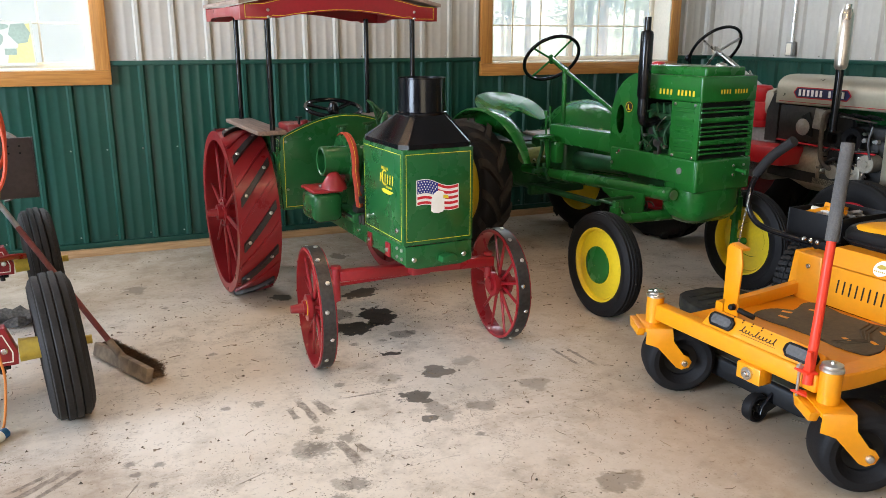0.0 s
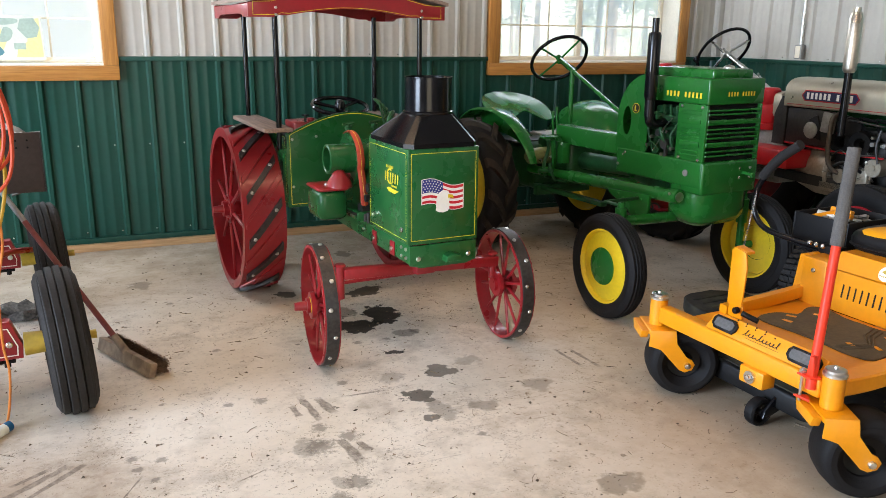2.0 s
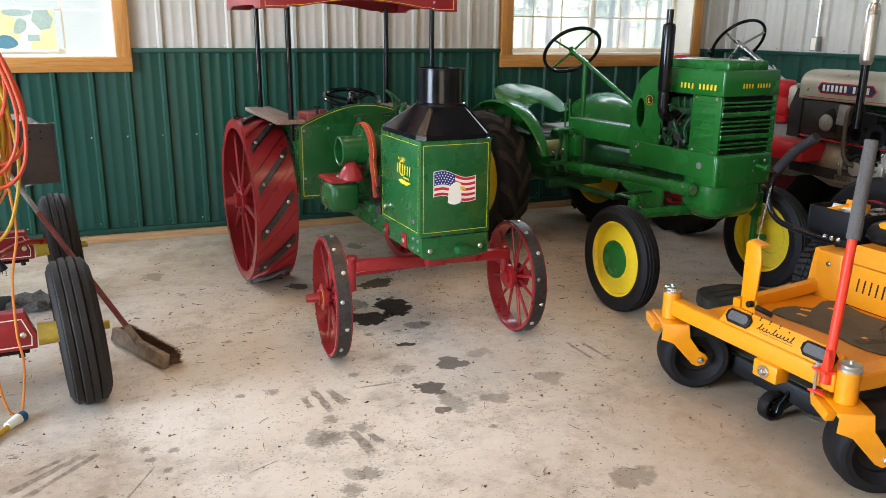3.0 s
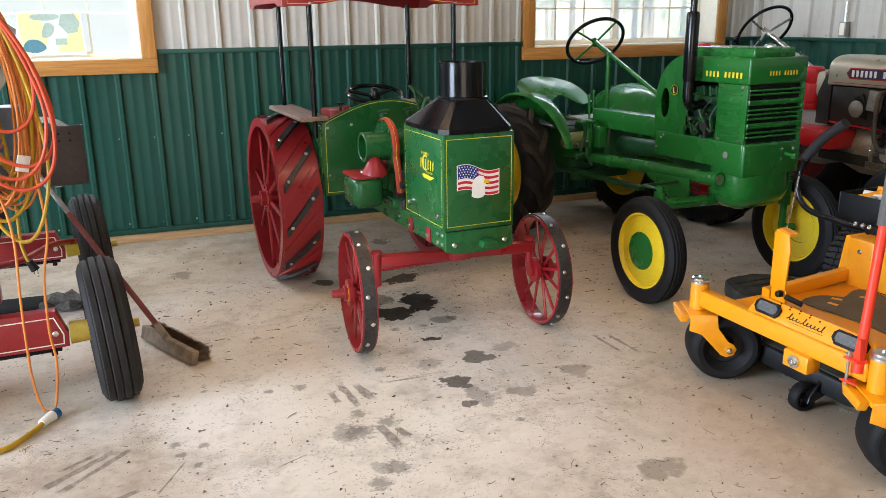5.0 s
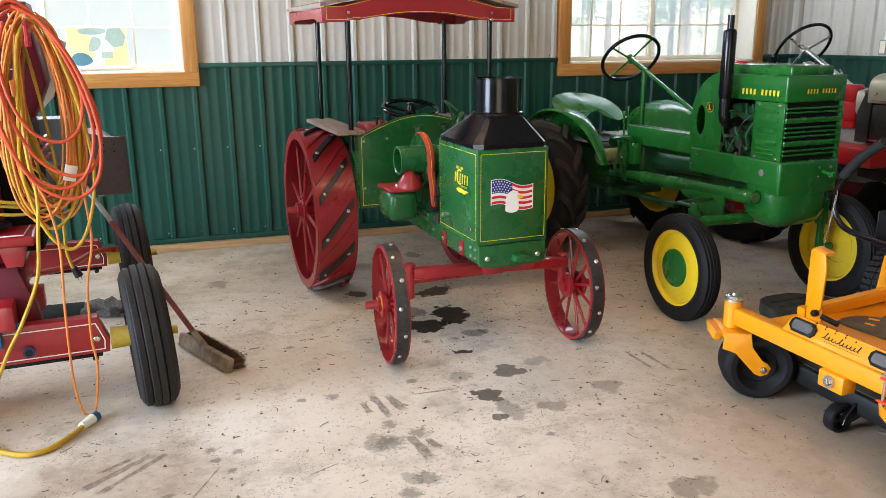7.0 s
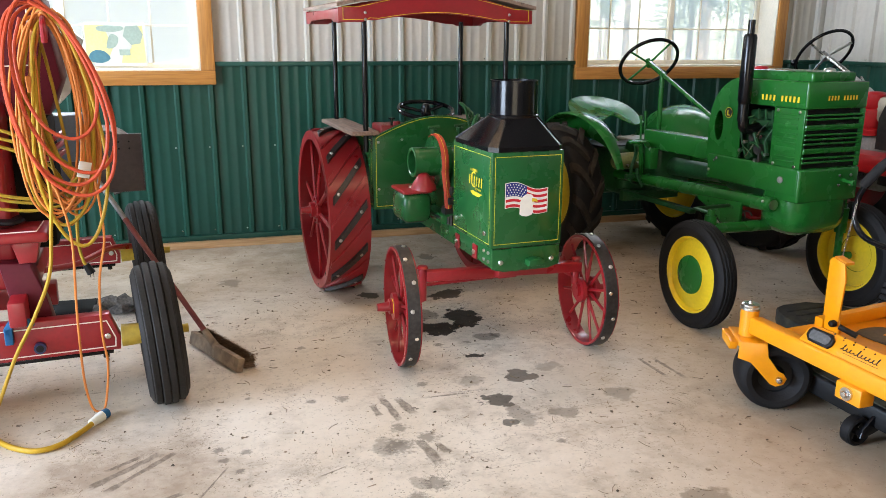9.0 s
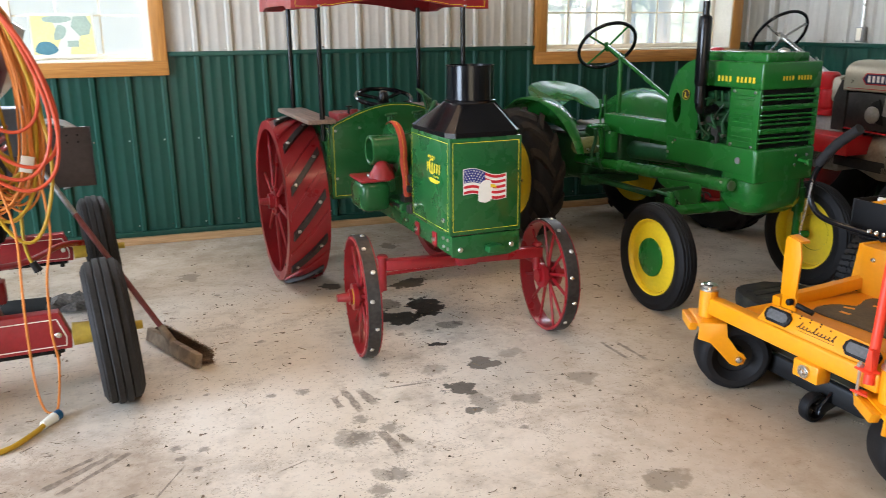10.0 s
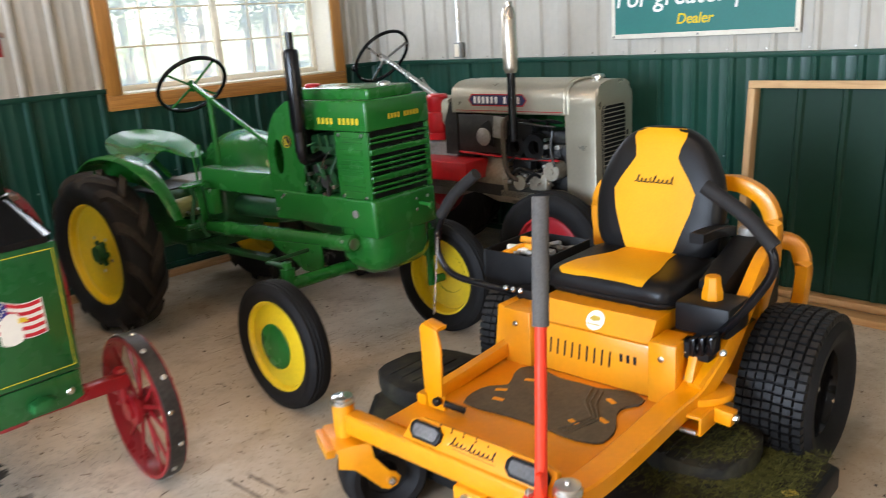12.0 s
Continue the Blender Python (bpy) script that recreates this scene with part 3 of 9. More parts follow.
# bits of straw, bark and thread on the concrete
bm = B()
for k in range(900):
    x, y = rnd.uniform(-1.0, 3.4), rnd.uniform(1.3, 4.6)
    a, ln = rnd.uniform(0, 6.28), 0.008 + 0.045 * rnd.random() ** 3
    bend = rnd.uniform(-0.7, 0.7)
    d, e = Vector((math.cos(a), math.sin(a), 0)), Vector((math.cos(a + bend), math.sin(a + bend), 0))
    p = Vector((x, y, 0.0022))
    tube(bm, [p, p + d * ln * 0.5, p + d * ln * 0.5 + e * ln * 0.6 + Vector((0, 0, 0.001))], rnd.uniform(0.0007, 0.0016), 4)
tagged(solid("floor_litter", bm, material("dry litter", (0.19, 0.14, 0.09), 0.9, vary=0.4, bump=0, island=0.7), "bits of straw and thread scattered on the concrete", "litter"), kind="stuff")

bm = B()
box(bm, X0 - 0.2, WX + 0.2, Y0 - 0.2, WY + 0.2, HC, HC + 0.15)
solid("ceiling", bm, CEILING_WHITE, "plain grey ceiling liner", "ceiling", kind="structure")

WALL_CORE = material("wall core", (0.35, 0.33, 0.29), 0.7, vary=0.05, bump=0)
# window openings in the north wall: outer trim x0, x1, z0, z1; the trim is 0.095 wide
TRIM = 0.095
WINDOWS = [(-1.60, 0.345, 1.155, 2.45), (3.065, 4.985, 1.165, 2.45)]


def holed_wall(name, x0, x1, y0, y1, z0, z1, holes, along_x=True):
    """A wall block with rectangular openings through it."""
    bm = B()
    cuts = sorted({x0, x1, *[h[0] for h in holes], *[h[1] for h in holes]})
    for a, b in zip(cuts, cuts[1:]):
        inside = [h for h in holes if h[0] <= a and h[1] >= b]
        spans = [(z0, z1)] if not inside else [(z0, inside[0][2]), (inside[0][3], z1)]
        for c, d in spans:
            if d - c > 1e-4:
                box(bm, a, b, y0, y1, c, d) if along_x else box(bm, y0, y1, a, b, c, d)
    return solid(name, bm, WALL_CORE, "framed wall behind sheet-metal siding", "wall", kind="structure")


openings = [(a + TRIM, b - TRIM, c + TRIM, d - TRIM) for a, b, c, d in WINDOWS]
wall_n = holed_wall("wall_north", X0 - 0.2, WX + 0.2, WY + 0.03, WY + 0.30, 0, HC, openings)
wall_e = holed_wall("wall_east", Y0 - 0.2, WY + 0.03, WX + 0.03, WX + 0.17, 0, HC, [], False)
wall_w = holed_wall("wall_west", Y0 - 0.2, WY + 0.03, X0 - 0.2, X0, 0, HC, [(-0.8, 3.2, 0.02, 3.1)], False)
wall_s = holed_wall("wall_south", X0, WX + 0.03, Y0 - 0.2, Y0, 0, HC, [(-3.3, 0.5, 0.02, 3.4)])


def siding(name, length, z0, z1, mtl, to_world, holes, parent, start=0.0):
    """Ribbed steel sheet: broad ribs at every PITCH, two low stiffeners between; cut round the holes (s0, s1, z0, z1)."""
    prof = []
    k = -1
    while k * PITCH < length + PITCH:
        s = start + k * PITCH
        for ds, h in ((-0.023, 0), (-0.011, 0.019), (0.011, 0.019), (0.023, 0), (0.066, 0), (0.072, 0.0018), (0.086, 0.0018), (0.092, 0), (0.136, 0), (0.142, 0.0018), (0.156, 0.0018), (0.162, 0)):
            prof.append((s + ds, h))
        k += 1
    extra = [v for h in holes for v in h[:2]]

    def height(s):
        for (a, ha), (b, hb) in zip(prof, prof[1:]):
            if a <= s <= b:
                return ha + (hb - ha) * (s - a) / max(b - a, 1e-6)
        return 0.0
    ss = sorted({round(s, 4) for s, _ in prof if 0 < s < length} | {0.0, length} | {round(v, 4) for v in extra})
    bm = B()
    cache = {}

    def vert(s, z):
        key = (round(s, 4), round(z, 4))
        if key not in cache:
            cache[key] = bm.verts.new(to_world(s, 0.004 + height(s), z))
        return cache[key]
    for a, b in zip(ss, ss[1:]):
        spans = [(z0, z1)]
        for h in holes:
            if h[0] <= a + 1e-5 and h[1] >= b - 1e-5:
                spans = [q for c, d in spans for q in ((c, min(d, h[2])), (max(c, h[3]), d)) if q[1] - q[0] > 1e-4]
        for c, d in spans:
            bm.faces.new((vert(a, c), vert(b, c), vert(b, d), vert(a, d)))
    return part(name, bm, mtl, parent, "", 20)


def north(s, h, z):
    return Vector((X0 + s, WY + 0.028 - h, z))


def east(s, h, z):
    return Vector((WX + 0.028 - h, WY - s, z))


hn = [(a - X0 + 0.02, b - X0 - 0.02, c + 0.02, d - 0.02) for a, b, c, d in WINDOWS]
rib0 = (0.308 - X0) % PITCH
siding("green_siding", WX - X0, 0.07, WAINS, SIDING_GREEN, north, hn, wall_n, rib0)
siding("cream_siding", WX - X0, WAINS, HC, SIDING_WHITE, north, hn, wall_n, rib0)
siding("green_siding", WY - Y0, 0.07, WAINS, SIDING_GREEN, east, [], wall_e, 0.115)
siding("cream_siding", WY - Y0, WAINS, HC, SIDING_WHITE, east, [], wall_e, 0.115)

# wainscot cap strips, base strips and the screws
bm = B()
for a, b in ((X0, WINDOWS[0][0] + 0.02), (WINDOWS[0][1] - 0.02, WINDOWS[1][0] + 0.02), (WINDOWS[1][1] - 0.02, WX)):
    box(bm, a, b, WY - 0.008, WY + 0.028, WAINS - 0.016, WAINS + 0.014, 0.003)
part("cap_strip", bm, SIDING_GREEN, wall_n)
bm = B()
box(bm, WX - 0.008, WX + 0.028, Y0, WY - 0.008, WAINS - 0.016, WAINS + 0.014, 0.003)
part("cap_strip", bm, SIDING_GREEN, wall_e)
bm = B()
box(bm, X0, WX, WY - 0.0075, WY + 0.028, 0.045, 0.085, 0.003)
part("base_strip", bm, SIDING_GREEN, wall_n)
bm = B()
box(bm, WX - 0.0075, WX + 0.028, Y0, WY - 0.008, 0.045, 0.085, 0.003)
part("base_strip", bm, SIDING_GREEN, wall_e)
bm = B()
for k in range(0, 55):
    s = rib0 + k * PITCH - 0.036
    x = X0 + s
    if x > WX - 0.03:
        break
    for z in (0.12, 0.72, WAINS + 0.03):
        if not (z > 1.1 and any(a < x < b for a, b, *_ in WINDOWS)):
            bolts(bm, [(x, WY + 0.024, z)], (0, -1, 0), 0.0055, 0.006)
part("screw", bm, STEEL, wall_n)
bm = B()
for k in range(0, 50):
    y = WY - 0.115 - k * PITCH + 0.036
    for z in (0.12, 0.72, WAINS + 0.03):
        bolts(bm, [(WX + 0.024, y, z)], (-1, 0, 0), 0.0055, 0.006)
part("screw", bm, STEEL, wall_e)
bm = B()
box(bm, WX - 0.03, WX + 0.028, WY - 0.03, WY + 0.028, 0.085, WAINS - 0.016, 0.004)
tagged(solid("trim", bm, SIDING_GREEN, "green metal corner trim strip", "trim", kind="structure"))
bm = B()
box(bm, WX - 0.028, WX + 0.028, WY - 0.028, WY + 0.028, WAINS + 0.014, HC, 0.004)
solid("trim_upper", bm, SIDING_WHITE, "cream metal corner trim strip", "trim", kind="structure")
# treated sill boards along the foot of the walls
bm = B()
box(bm, X0, WX - 0.02, WY - 0.05, WY - 0.009, 0.0, 0.05, 0.004)
solid("baseboard", bm, LUMBER_X, "raw pine sill board along the floor", "baseboard", kind="structure")

GLASS = bpy.data.materials.new("window glass")
GLASS.use_nodes = True
gb = GLASS.node_tree.nodes["Principled BSDF"]
gb.inputs["Transmission Weight"].default_value, gb.inputs["Roughness"].default_value, gb.inputs["IOR"].default_value = 1.0, 0.0, 1.05
gb.inputs["Base Color"].default_value = (0.97, 0.99, 0.98, 1)
# a translucent layer mixed into the panes stands in for the glare of the daylight
gn, gl = GLASS.node_tree.nodes, GLASS.node_tree.links
glare_layer, veil = gn.new("ShaderNodeBsdfTranslucent"), gn.new("ShaderNodeMixShader")
glare_layer.inputs["Color"].default_value = (0.82, 0.91, 0.96, 1)
veil.inputs["Fac"].default_value = 0.33
gl.new(gb.outputs[0], veil.inputs[1])
gl.new(glare_layer.outputs[0], veil.inputs[2])
gl.new(veil.outputs[0], gn["Material Output"].inputs["Surface"])


def window(name, x0, x1, z0, z1, label, glass):
    """An almond vinyl slider with grilles in a stained pine surround, set back in the wall."""
    root = thing(name, Matrix.Identity(4), label, "window", kind="structure")
    f = WY - 0.022
    bm = B()
    box(bm, x0, x1, f, WY + 0.028, z0, z0 + TRIM, 0.005)
    part("lower_trim", bm, TRIM_WOOD, root, "stained pine board")
    bm = B()
    box(bm, x0, x1, f, WY + 0.028, z1 - TRIM, z1, 0.005)
    part("upper_trim", bm, TRIM_WOOD, root, "stained pine board")
    for a in (x0, x1 - TRIM):
        bm = B()
        box(bm, a, a + TRIM, f, WY + 0.028, z0 + TRIM, z1 - TRIM, 0.005)
        part("side_trim", bm, TRIM_WOOD_V, root, "stained pine board")
    a, b, c, d = x0 + TRIM, x1 - TRIM, z0 + TRIM, z1 - TRIM
    # jamb liners of pale pine
    for q in ((a, a + 0.012, c, d), (b - 0.012, b, c, d), (a + 0.012, b - 0.012, c, c + 0.012), (a + 0.012, b - 0.012, d - 0.012, d)):
        bm = B()
        box(bm, q[0], q[1], WY - 0.01, WY + 0.29, q[2], q[3], 0.002)
        part("jamb", bm, JAMB, root, "pale cream jamb liner")
    a, b, c, d = a + 0.012, b - 0.012, c + 0.012, d - 0.012
    y0, y1 = WY + 0.215, WY + 0.265
    bm = B()
    for q in ((a, a + 0.035, c, d), (b - 0.035, b, c, d), (a + 0.035, b - 0.035, c, c + 0.035), (a + 0.035, b - 0.035, d - 0.035, d)):
        box(bm, q[0], q[1], y0, y1, q[2], q[3], 0.003)
    part("window_frame", bm, VINYL_FRAME, root, "almond vinyl frame")
    mid = (a + b) / 2
    bm = B()
    box(bm, mid - 0.022, mid + 0.022, y0 - 0.004, y1 - 0.004, c + 0.035, d - 0.035, 0.003)
    part("meeting_rail", bm, VINYL_FRAME, root)
    for s0, s1 in ((a + 0.035, mid - 0.022), (mid + 0.022, b - 0.035)):
        w = (s1 - s0) / 3
        for i in (1, 2):
            bm = B()
            box(bm, s0 + i * w - 0.006, s0 + i * w + 0.006, y0 + 0.018, y0 + 0.027, c + 0.035, d - 0.035, 0.001)
            part("grille_bar", bm, VINYL_FRAME, root)
        k = 4
        hgt = (d - c - 0.07) / k
        for i in range(1, k):
            bm = B()
            box(bm, s0, s1, y0 + 0.0185, y0 + 0.0265, c + 0.035 + i * hgt - 0.006, c + 0.035 + i * hgt + 0.006, 0.001)
            part("grille_bar", bm, VINYL_FRAME, root)
        bm = B()
        box(bm, s0, s1, y0 + 0.030, y0 + 0.034, c + 0.035, d - 0.035)
        part("pane", bm, glass, root).visible_shadow = False
    return root


# the left window's overexposed glare is put into a whiter copy of the glass
GLARE_GLASS = GLASS.copy()
GLARE_GLASS.name = "hazy window glass"
for node in GLARE_GLASS.node_tree.nodes:
    if node.type == "MIX_SHADER":
        node.inputs["Fac"].default_value = 0.88
    if node.type == "BSDF_TRANSLUCENT":
        node.inputs["Color"].default_value = (1.0, 0.98, 0.94, 1)
window("window_1", *WINDOWS[0], "almond sliding window with hazy panes in stained pine trim", GLARE_GLASS)
window("window_2", *WINDOWS[1], "almond sliding window with grilles in stained pine trim", GLASS)

# housings for the added tube lights under the ceiling, all out of view
LAMP_BODY = material("white lamp housing", (0.75, 0.75, 0.72), 0.5, vary=0.02, bump=0)
for lx, ly in TUBES:
    bm = B()
    box(bm, lx - 0.62, lx + 0.62, ly - 0.09, ly + 0.09, 3.45, HC, 0.01)
    solid("ceiling_light", bm, LAMP_BODY, "unseen white long tube-light housing, added under the ceiling", "ceiling light", "ceiling lights")

# ---- outdoors ----
ground_mat = material("sunlit grass", (0.30, 0.31, 0.19), 0.9, vary=0.35, scale=0.6, fine=12, bump=0.3, dirt=(0.30, 0.27, 0.14), dirt_amount=0.6, wear_scale=0.3)
bm = B()
R = 900
box(bm, -R, R, -R, R, -0.6, -0.2)
solid("ground", bm, ground_mat, "sunlit mown grass field", "ground", kind="structure")

BARK = material("pine bark", (0.20, 0.15, 0.11), 0.9, vary=0.35, bump=0.6, scale=9)
LEAF = material("pine foliage", (0.075, 0.115, 0.062), 0.7, vary=0.3, bump=0, island=0.5)
LEAF_LIGHT = material("light green foliage", (0.16, 0.215, 0.10), 0.7, vary=0.3, bump=0, island=0.5)


def tree(x, y, h, seed, leafy):
    rnd = random.Random(seed)
    root = thing("tree", pose(x, y, -0.2), "tall pine with bare lower trunk at the field edge" if not leafy else "leafy light green tree at the field edge", "tree", "trees at the field edge")
    bm = B()
    lean = rnd.uniform(-0.25, 0.25)
    pts = [(lean * t * t, 0, h * t) for t in (0, 0.25, 0.5, 0.75, 0.97)]
    for (a, b, i) in zip(pts, pts[1:], range(4)):
        r = h * 0.014
        cyl(bm, a, b, r * (1 - i * 0.22), r * (1 - (i + 1) * 0.22), 8, False)
    limbs = []
    base = 0.12 if leafy else 0.25
    for k in range(26):
        t = rnd.uniform(base, 0.97)
        ang = rnd.uniform(0, 6.283)
        reach = h * (0.24 if leafy else 0.20) * (1.12 - t) * rnd.uniform(0.6, 1.2)
        p = Vector((lean * t * t, 0, h * t))
        q = p + Vector((math.cos(ang) * reach, math.sin(ang) * reach, reach * rnd.uniform(-0.15, 0.45)))
        cyl(bm, p, q, h * 0.0035, h * 0.0012, 5, False)
        limbs.append((p, q))
    part("trunk", bm, BARK, root)
    bm = B()
    for p, q in limbs:
        for k in range(110):
            c = p.lerp(q, rnd.uniform(0.25, 1.1)) + Vector([rnd.gauss(0, h * 0.028) for _ in range(3)])
            s = h * rnd.uniform(0.003, 0.009)
            u = Vector([rnd.gauss(0, 1) for _ in range(3)]).normalized()
            w = u.orthogonal().normalized()
            bm.faces.new([bm.verts.new(c + s * (u * a + w * b)) for a, b in ((-1, -0.5), (1, -0.5), (1.2, 0.5), (-0.8, 0.6))])
    part("crown", bm, LEAF_LIGHT if leafy else LEAF, root)


rt = random.Random(5)
for i in range(46):
    tree(-12 + i * 1.05 + rt.uniform(-0.6, 0.6), 26 + rt.uniform(-2, 16), rt.uniform(8, 13), 40 + i, i % 3 == 1)

# ---- the small oil-engine traction tractor ----
OP = thing("oil_tractor", pose(1.578, 3.175, 0, 0, 0, 4.0), "small green and red antique oil tractor with canopy and steel wheels", "tractor")


def steel_wheel(root, cx, cy, r, half, spokes, turn=0.0, strakes=False, outer=-1):
    """A spoked steel wheel with its axis along x at (cx, cy, r). outer: the side (-1 or 1) that faces out."""
    m = pose(cx, cy, r, 0, 0, turn) @ AXIS_X
    t = 0.012
    bm = B()
    lathe(bm, [(r - t, -half), (r, -half), (r, half), (r - t, half)], m, 56, True)
    wheel = part("wheel", bm, RED, root, "red spoked steel wheel")
    if strakes:
        bm = B()
        for s in (-1, 1):
            lathe(bm, [(r - 0.05, s * half), (r - t, s * half), (r - t, s * (half - 0.008)), (r - 0.05, s * (half - 0.008))], m, 56, True)
        part("rim_flange", bm, RED, wheel)
    bm = B()
    hub = half * 0.9 + (0.03 if strakes else 0.03)
    cyl(bm, m @ Vector((0, 0, -hub)), m @ Vector((0, 0, hub)), 0.045 if strakes else 0.036, None, 20)
    for s in (-1, 1):
        cyl(bm, m @ Vector((0, 0, s * half * 0.72)), m @ Vector((0, 0, s * (half * 0.72 + 0.02))), 0.085 if strakes else 0.062, None, 20)
        bolts(bm, [m @ Vector((0.065 * math.cos(a), 0.065 * math.sin(a), s * (half * 0.72 + 0.02))) for a in np.arange(6) * 1.047] if strakes else [], (m.to_3x3() @ Vector((0, 0, s))), 0.009, 0.01)
    cyl(bm, m @ Vector((0, 0, outer * hub)), m @ Vector((0, 0, outer * (hub + 0.055))), 0.024, 0.018, 14)
    part("hub", bm, RED, wheel)
    if not strakes:
        bm = B()
        cyl(bm, m @ Vector((0, 0, outer * (hub - 0.02))), m @ Vector((0, 0, outer * (hub - 0.014))), 0.0368, None, 20)
        part("hub_stripe", bm, STRIPE, wheel)
    for k in range(spokes):
        a = 2 * math.pi * (k + 0.5) / spokes
        s = (1 if k % 2 else -1) * half * (0.78 if strakes else 0.16)
        bm = B()
        p = m @ Vector((0.04 * math.cos(a), 0.04 * math.sin(a), s))
        q = m @ Vector(((r - t) * math.cos(a), (r - t) * math.sin(a), s * 0.7))
        cyl(bm, p, q, 0.0115 if strakes else 0.0085, 0.0085 if strakes else 0.0065, 8)
        part("spoke", bm, RED, wheel)
    bm = B()
    if strakes:
        for k in range(24):
            # slanting cleats, every other one worn to dark steel
            if k % 2:
                continue
            cleat(bm, m, r, half, 2 * math.pi * k / 24, 0.025, 0.80, 0.021)
        part("cleat", bm, WORN_STEEL, wheel, "worn dark steel cleats")
        bm = B()
        for k in range(1, 24, 2):
            cleat(bm, m, r, half, 2 * math.pi * k / 24, 0.023, 0.90, 0.010)
            cleat(bm, m, r, half, 2 * math.pi * (k + 0.02) / 24, 0.007, 0.94, 0.012)
        part("cleat", bm, RED, wheel)
        bm = B()
        for k in range(0, 24, 2):
            for f in (-0.55, 0.5):
                a = 2 * math.pi * k / 24 + f * CLEAT_SWEEP / 2
                d = m.to_3x3() @ Vector((math.cos(a), math.sin(a), 0))
                bolts(bm, [m @ Vector((r * math.cos(a), r * math.sin(a), f * half)) + d * 0.016], d, 0.011, 0.008)
        part("cleat_bolt", bm, STEEL, wheel)
    else:
        lathe(bm, [(r - 0.001, -half * 0.82), (r + 0.006, -half * 0.78), (r + 0.006, half * 0.78), (r - 0.001, half * 0.82)], m, 56)
        part("tread_band", bm, WORN_STEEL, wheel, "worn dark tread band")
        bm = B()
        for k in range(14):
            a = 2 * math.pi * k / 14
            d = m.to_3x3() @ Vector((math.cos(a), math.sin(a), 0))
            bolts(bm, [m @ Vector((r * math.cos(a), r * math.sin(a), (0.25 if k % 2 else -0.25) * half)) + d * 0.005], d, 0.010, 0.008)
        part("tread_bolt", bm, STEEL, wheel)
        bm = B()
        for k in range(10):
            a = 2 * math.pi * (k + 0.5) / 10
            d = m.to_3x3() @ Vector((0, 0, outer))
            bolts(bm, [m @ Vector(((r - 0.004) * math.cos(a), (r - 0.004) * math.sin(a), outer * half))], d, 0.005, 0.004)
        part("rivet", bm, RED, wheel)
    return wheel


CLEAT_SWEEP = -0.60


def cleat(bm, m, r, half, a0, w, span, rise):
    n = 8
    rows = []
    for i in range(n + 1):
        f = span * (-1 + 2 * i / n)
        a = a0 + f * CLEAT_SWEEP / 2
        c, s = math.cos(a), math.sin(a)
        da = w / r
        rows.append([bm.verts.new(m @ Vector((rr * math.cos(a + e), rr * math.sin(a + e), f * half))) for e, rr in ((-da, r), (-da * 0.88, r + rise), (da * 0.88, r + rise), (da, r))])
    for A, C in zip(rows, rows[1:]):
        for j in range(3):
            bm.faces.new((A[j], A[j + 1], C[j + 1], C[j]))
    bm.faces.new(rows[0])
    bm.faces.new(rows[-1][::-1])


for cx, o in ((-0.512, -1), (0.512, 1)):
    steel_wheel(OP, cx, 1.585, 0.472, 0.116, 16, 0, True, o)
steel_wheel(OP, -0.490, 0.26, 0.275, 0.035, 12, -6, False, -1)
steel_wheel(OP, 0.450, 0.20, 0.273, 0.036, 12, -5, False, 1)

# front axle with knuckles
bm = B()
box(bm, -0.40, -0.015, 0.205, 0.255, 0.378, 0.428, 0.006, pose(0, 0, 0, 0, 2, 0))
box(bm, 0.015, 0.40, 0.195, 0.245, 0.383, 0.434, 0.006, pose(0, 0, 0, 0, 2.5, 0))
box(bm, -0.05, 0.05, 0.16, 0.27, 0.385, 0.49, 0.01)
part("front_axle", bm, RED, OP, "red steel front axle beam")
for s in (-1, 1):
    bm = B()
    top = 0.455 if s < 0 else 0.425
    cyl(bm, (s * 0.40, 0.23, 0.30), (s * 0.40, 0.23, top), 0.019, None, 14)
    cyl(bm, (s * 0.40, 0.23, top), (s * 0.40, 0.23, top + 0.011), 0.028, 0.02, 14)
    cyl(bm, (s * 0.40, 0.23, 0.315), (s * 0.45, 0.23, 0.28), 0.019, None, 12)
    box(bm, s * 0.40 - 0.02, s * 0.40 + 0.02, 0.23, 0.33, 0.33, 0.35, 0.005)
    part("steering_knuckle", bm, RED, OP)
bm = B()
cyl(bm, (-0.39, 0.33, 0.34), (0.39, 0.33, 0.35), 0.009, None, 8)
part("tie_rod", bm, RED, OP)
for s in (-1, 1):
    bm = B()
    tube(bm, [(s * 0.04, 0.26, 0.42), (s * 0.10, 0.75, 0.49)], 0.012)
    part("radius_rod", bm, RED, OP)

# frame rails and front plate
for s, name in ((-1, "frame_rail"), (1, "frame_rail")):
    bm = B()
    a, b = (-0.150, -0.128) if s < 0 else (0.148, 0.170)
    box(bm, a, b, 0.02, 1.75, 0.485, 0.575, 0.004)
    part(name, bm, OP_GREEN, OP)
    bm = B()
    f = a if s < 0 else b
    bolts(bm, [(f, y, z) for y in (0.05, 0.10) for z in (0.51, 0.55)] + [(f, 0.58, 0.53)], (s, 0, 0), 0.009, 0.008)
    part("rail_bolt", bm, STEEL, OP)
    for y in (0.20, 0.42):
        bm = B()
        box(bm, f - 0.008 if s < 0 else f, f if s < 0 else f + 0.008, y - 0.024, y + 0.024, 0.488, 0.555, 0.002)
        part("spring_bracket", bm, RED, OP)
        bm = B()
        bolts(bm, [(f + s * 0.008, y, 0.52)], (s, 0, 0), 0.011, 0.010)
        part("rail_bolt", bm, STEEL, OP)
bm = B()
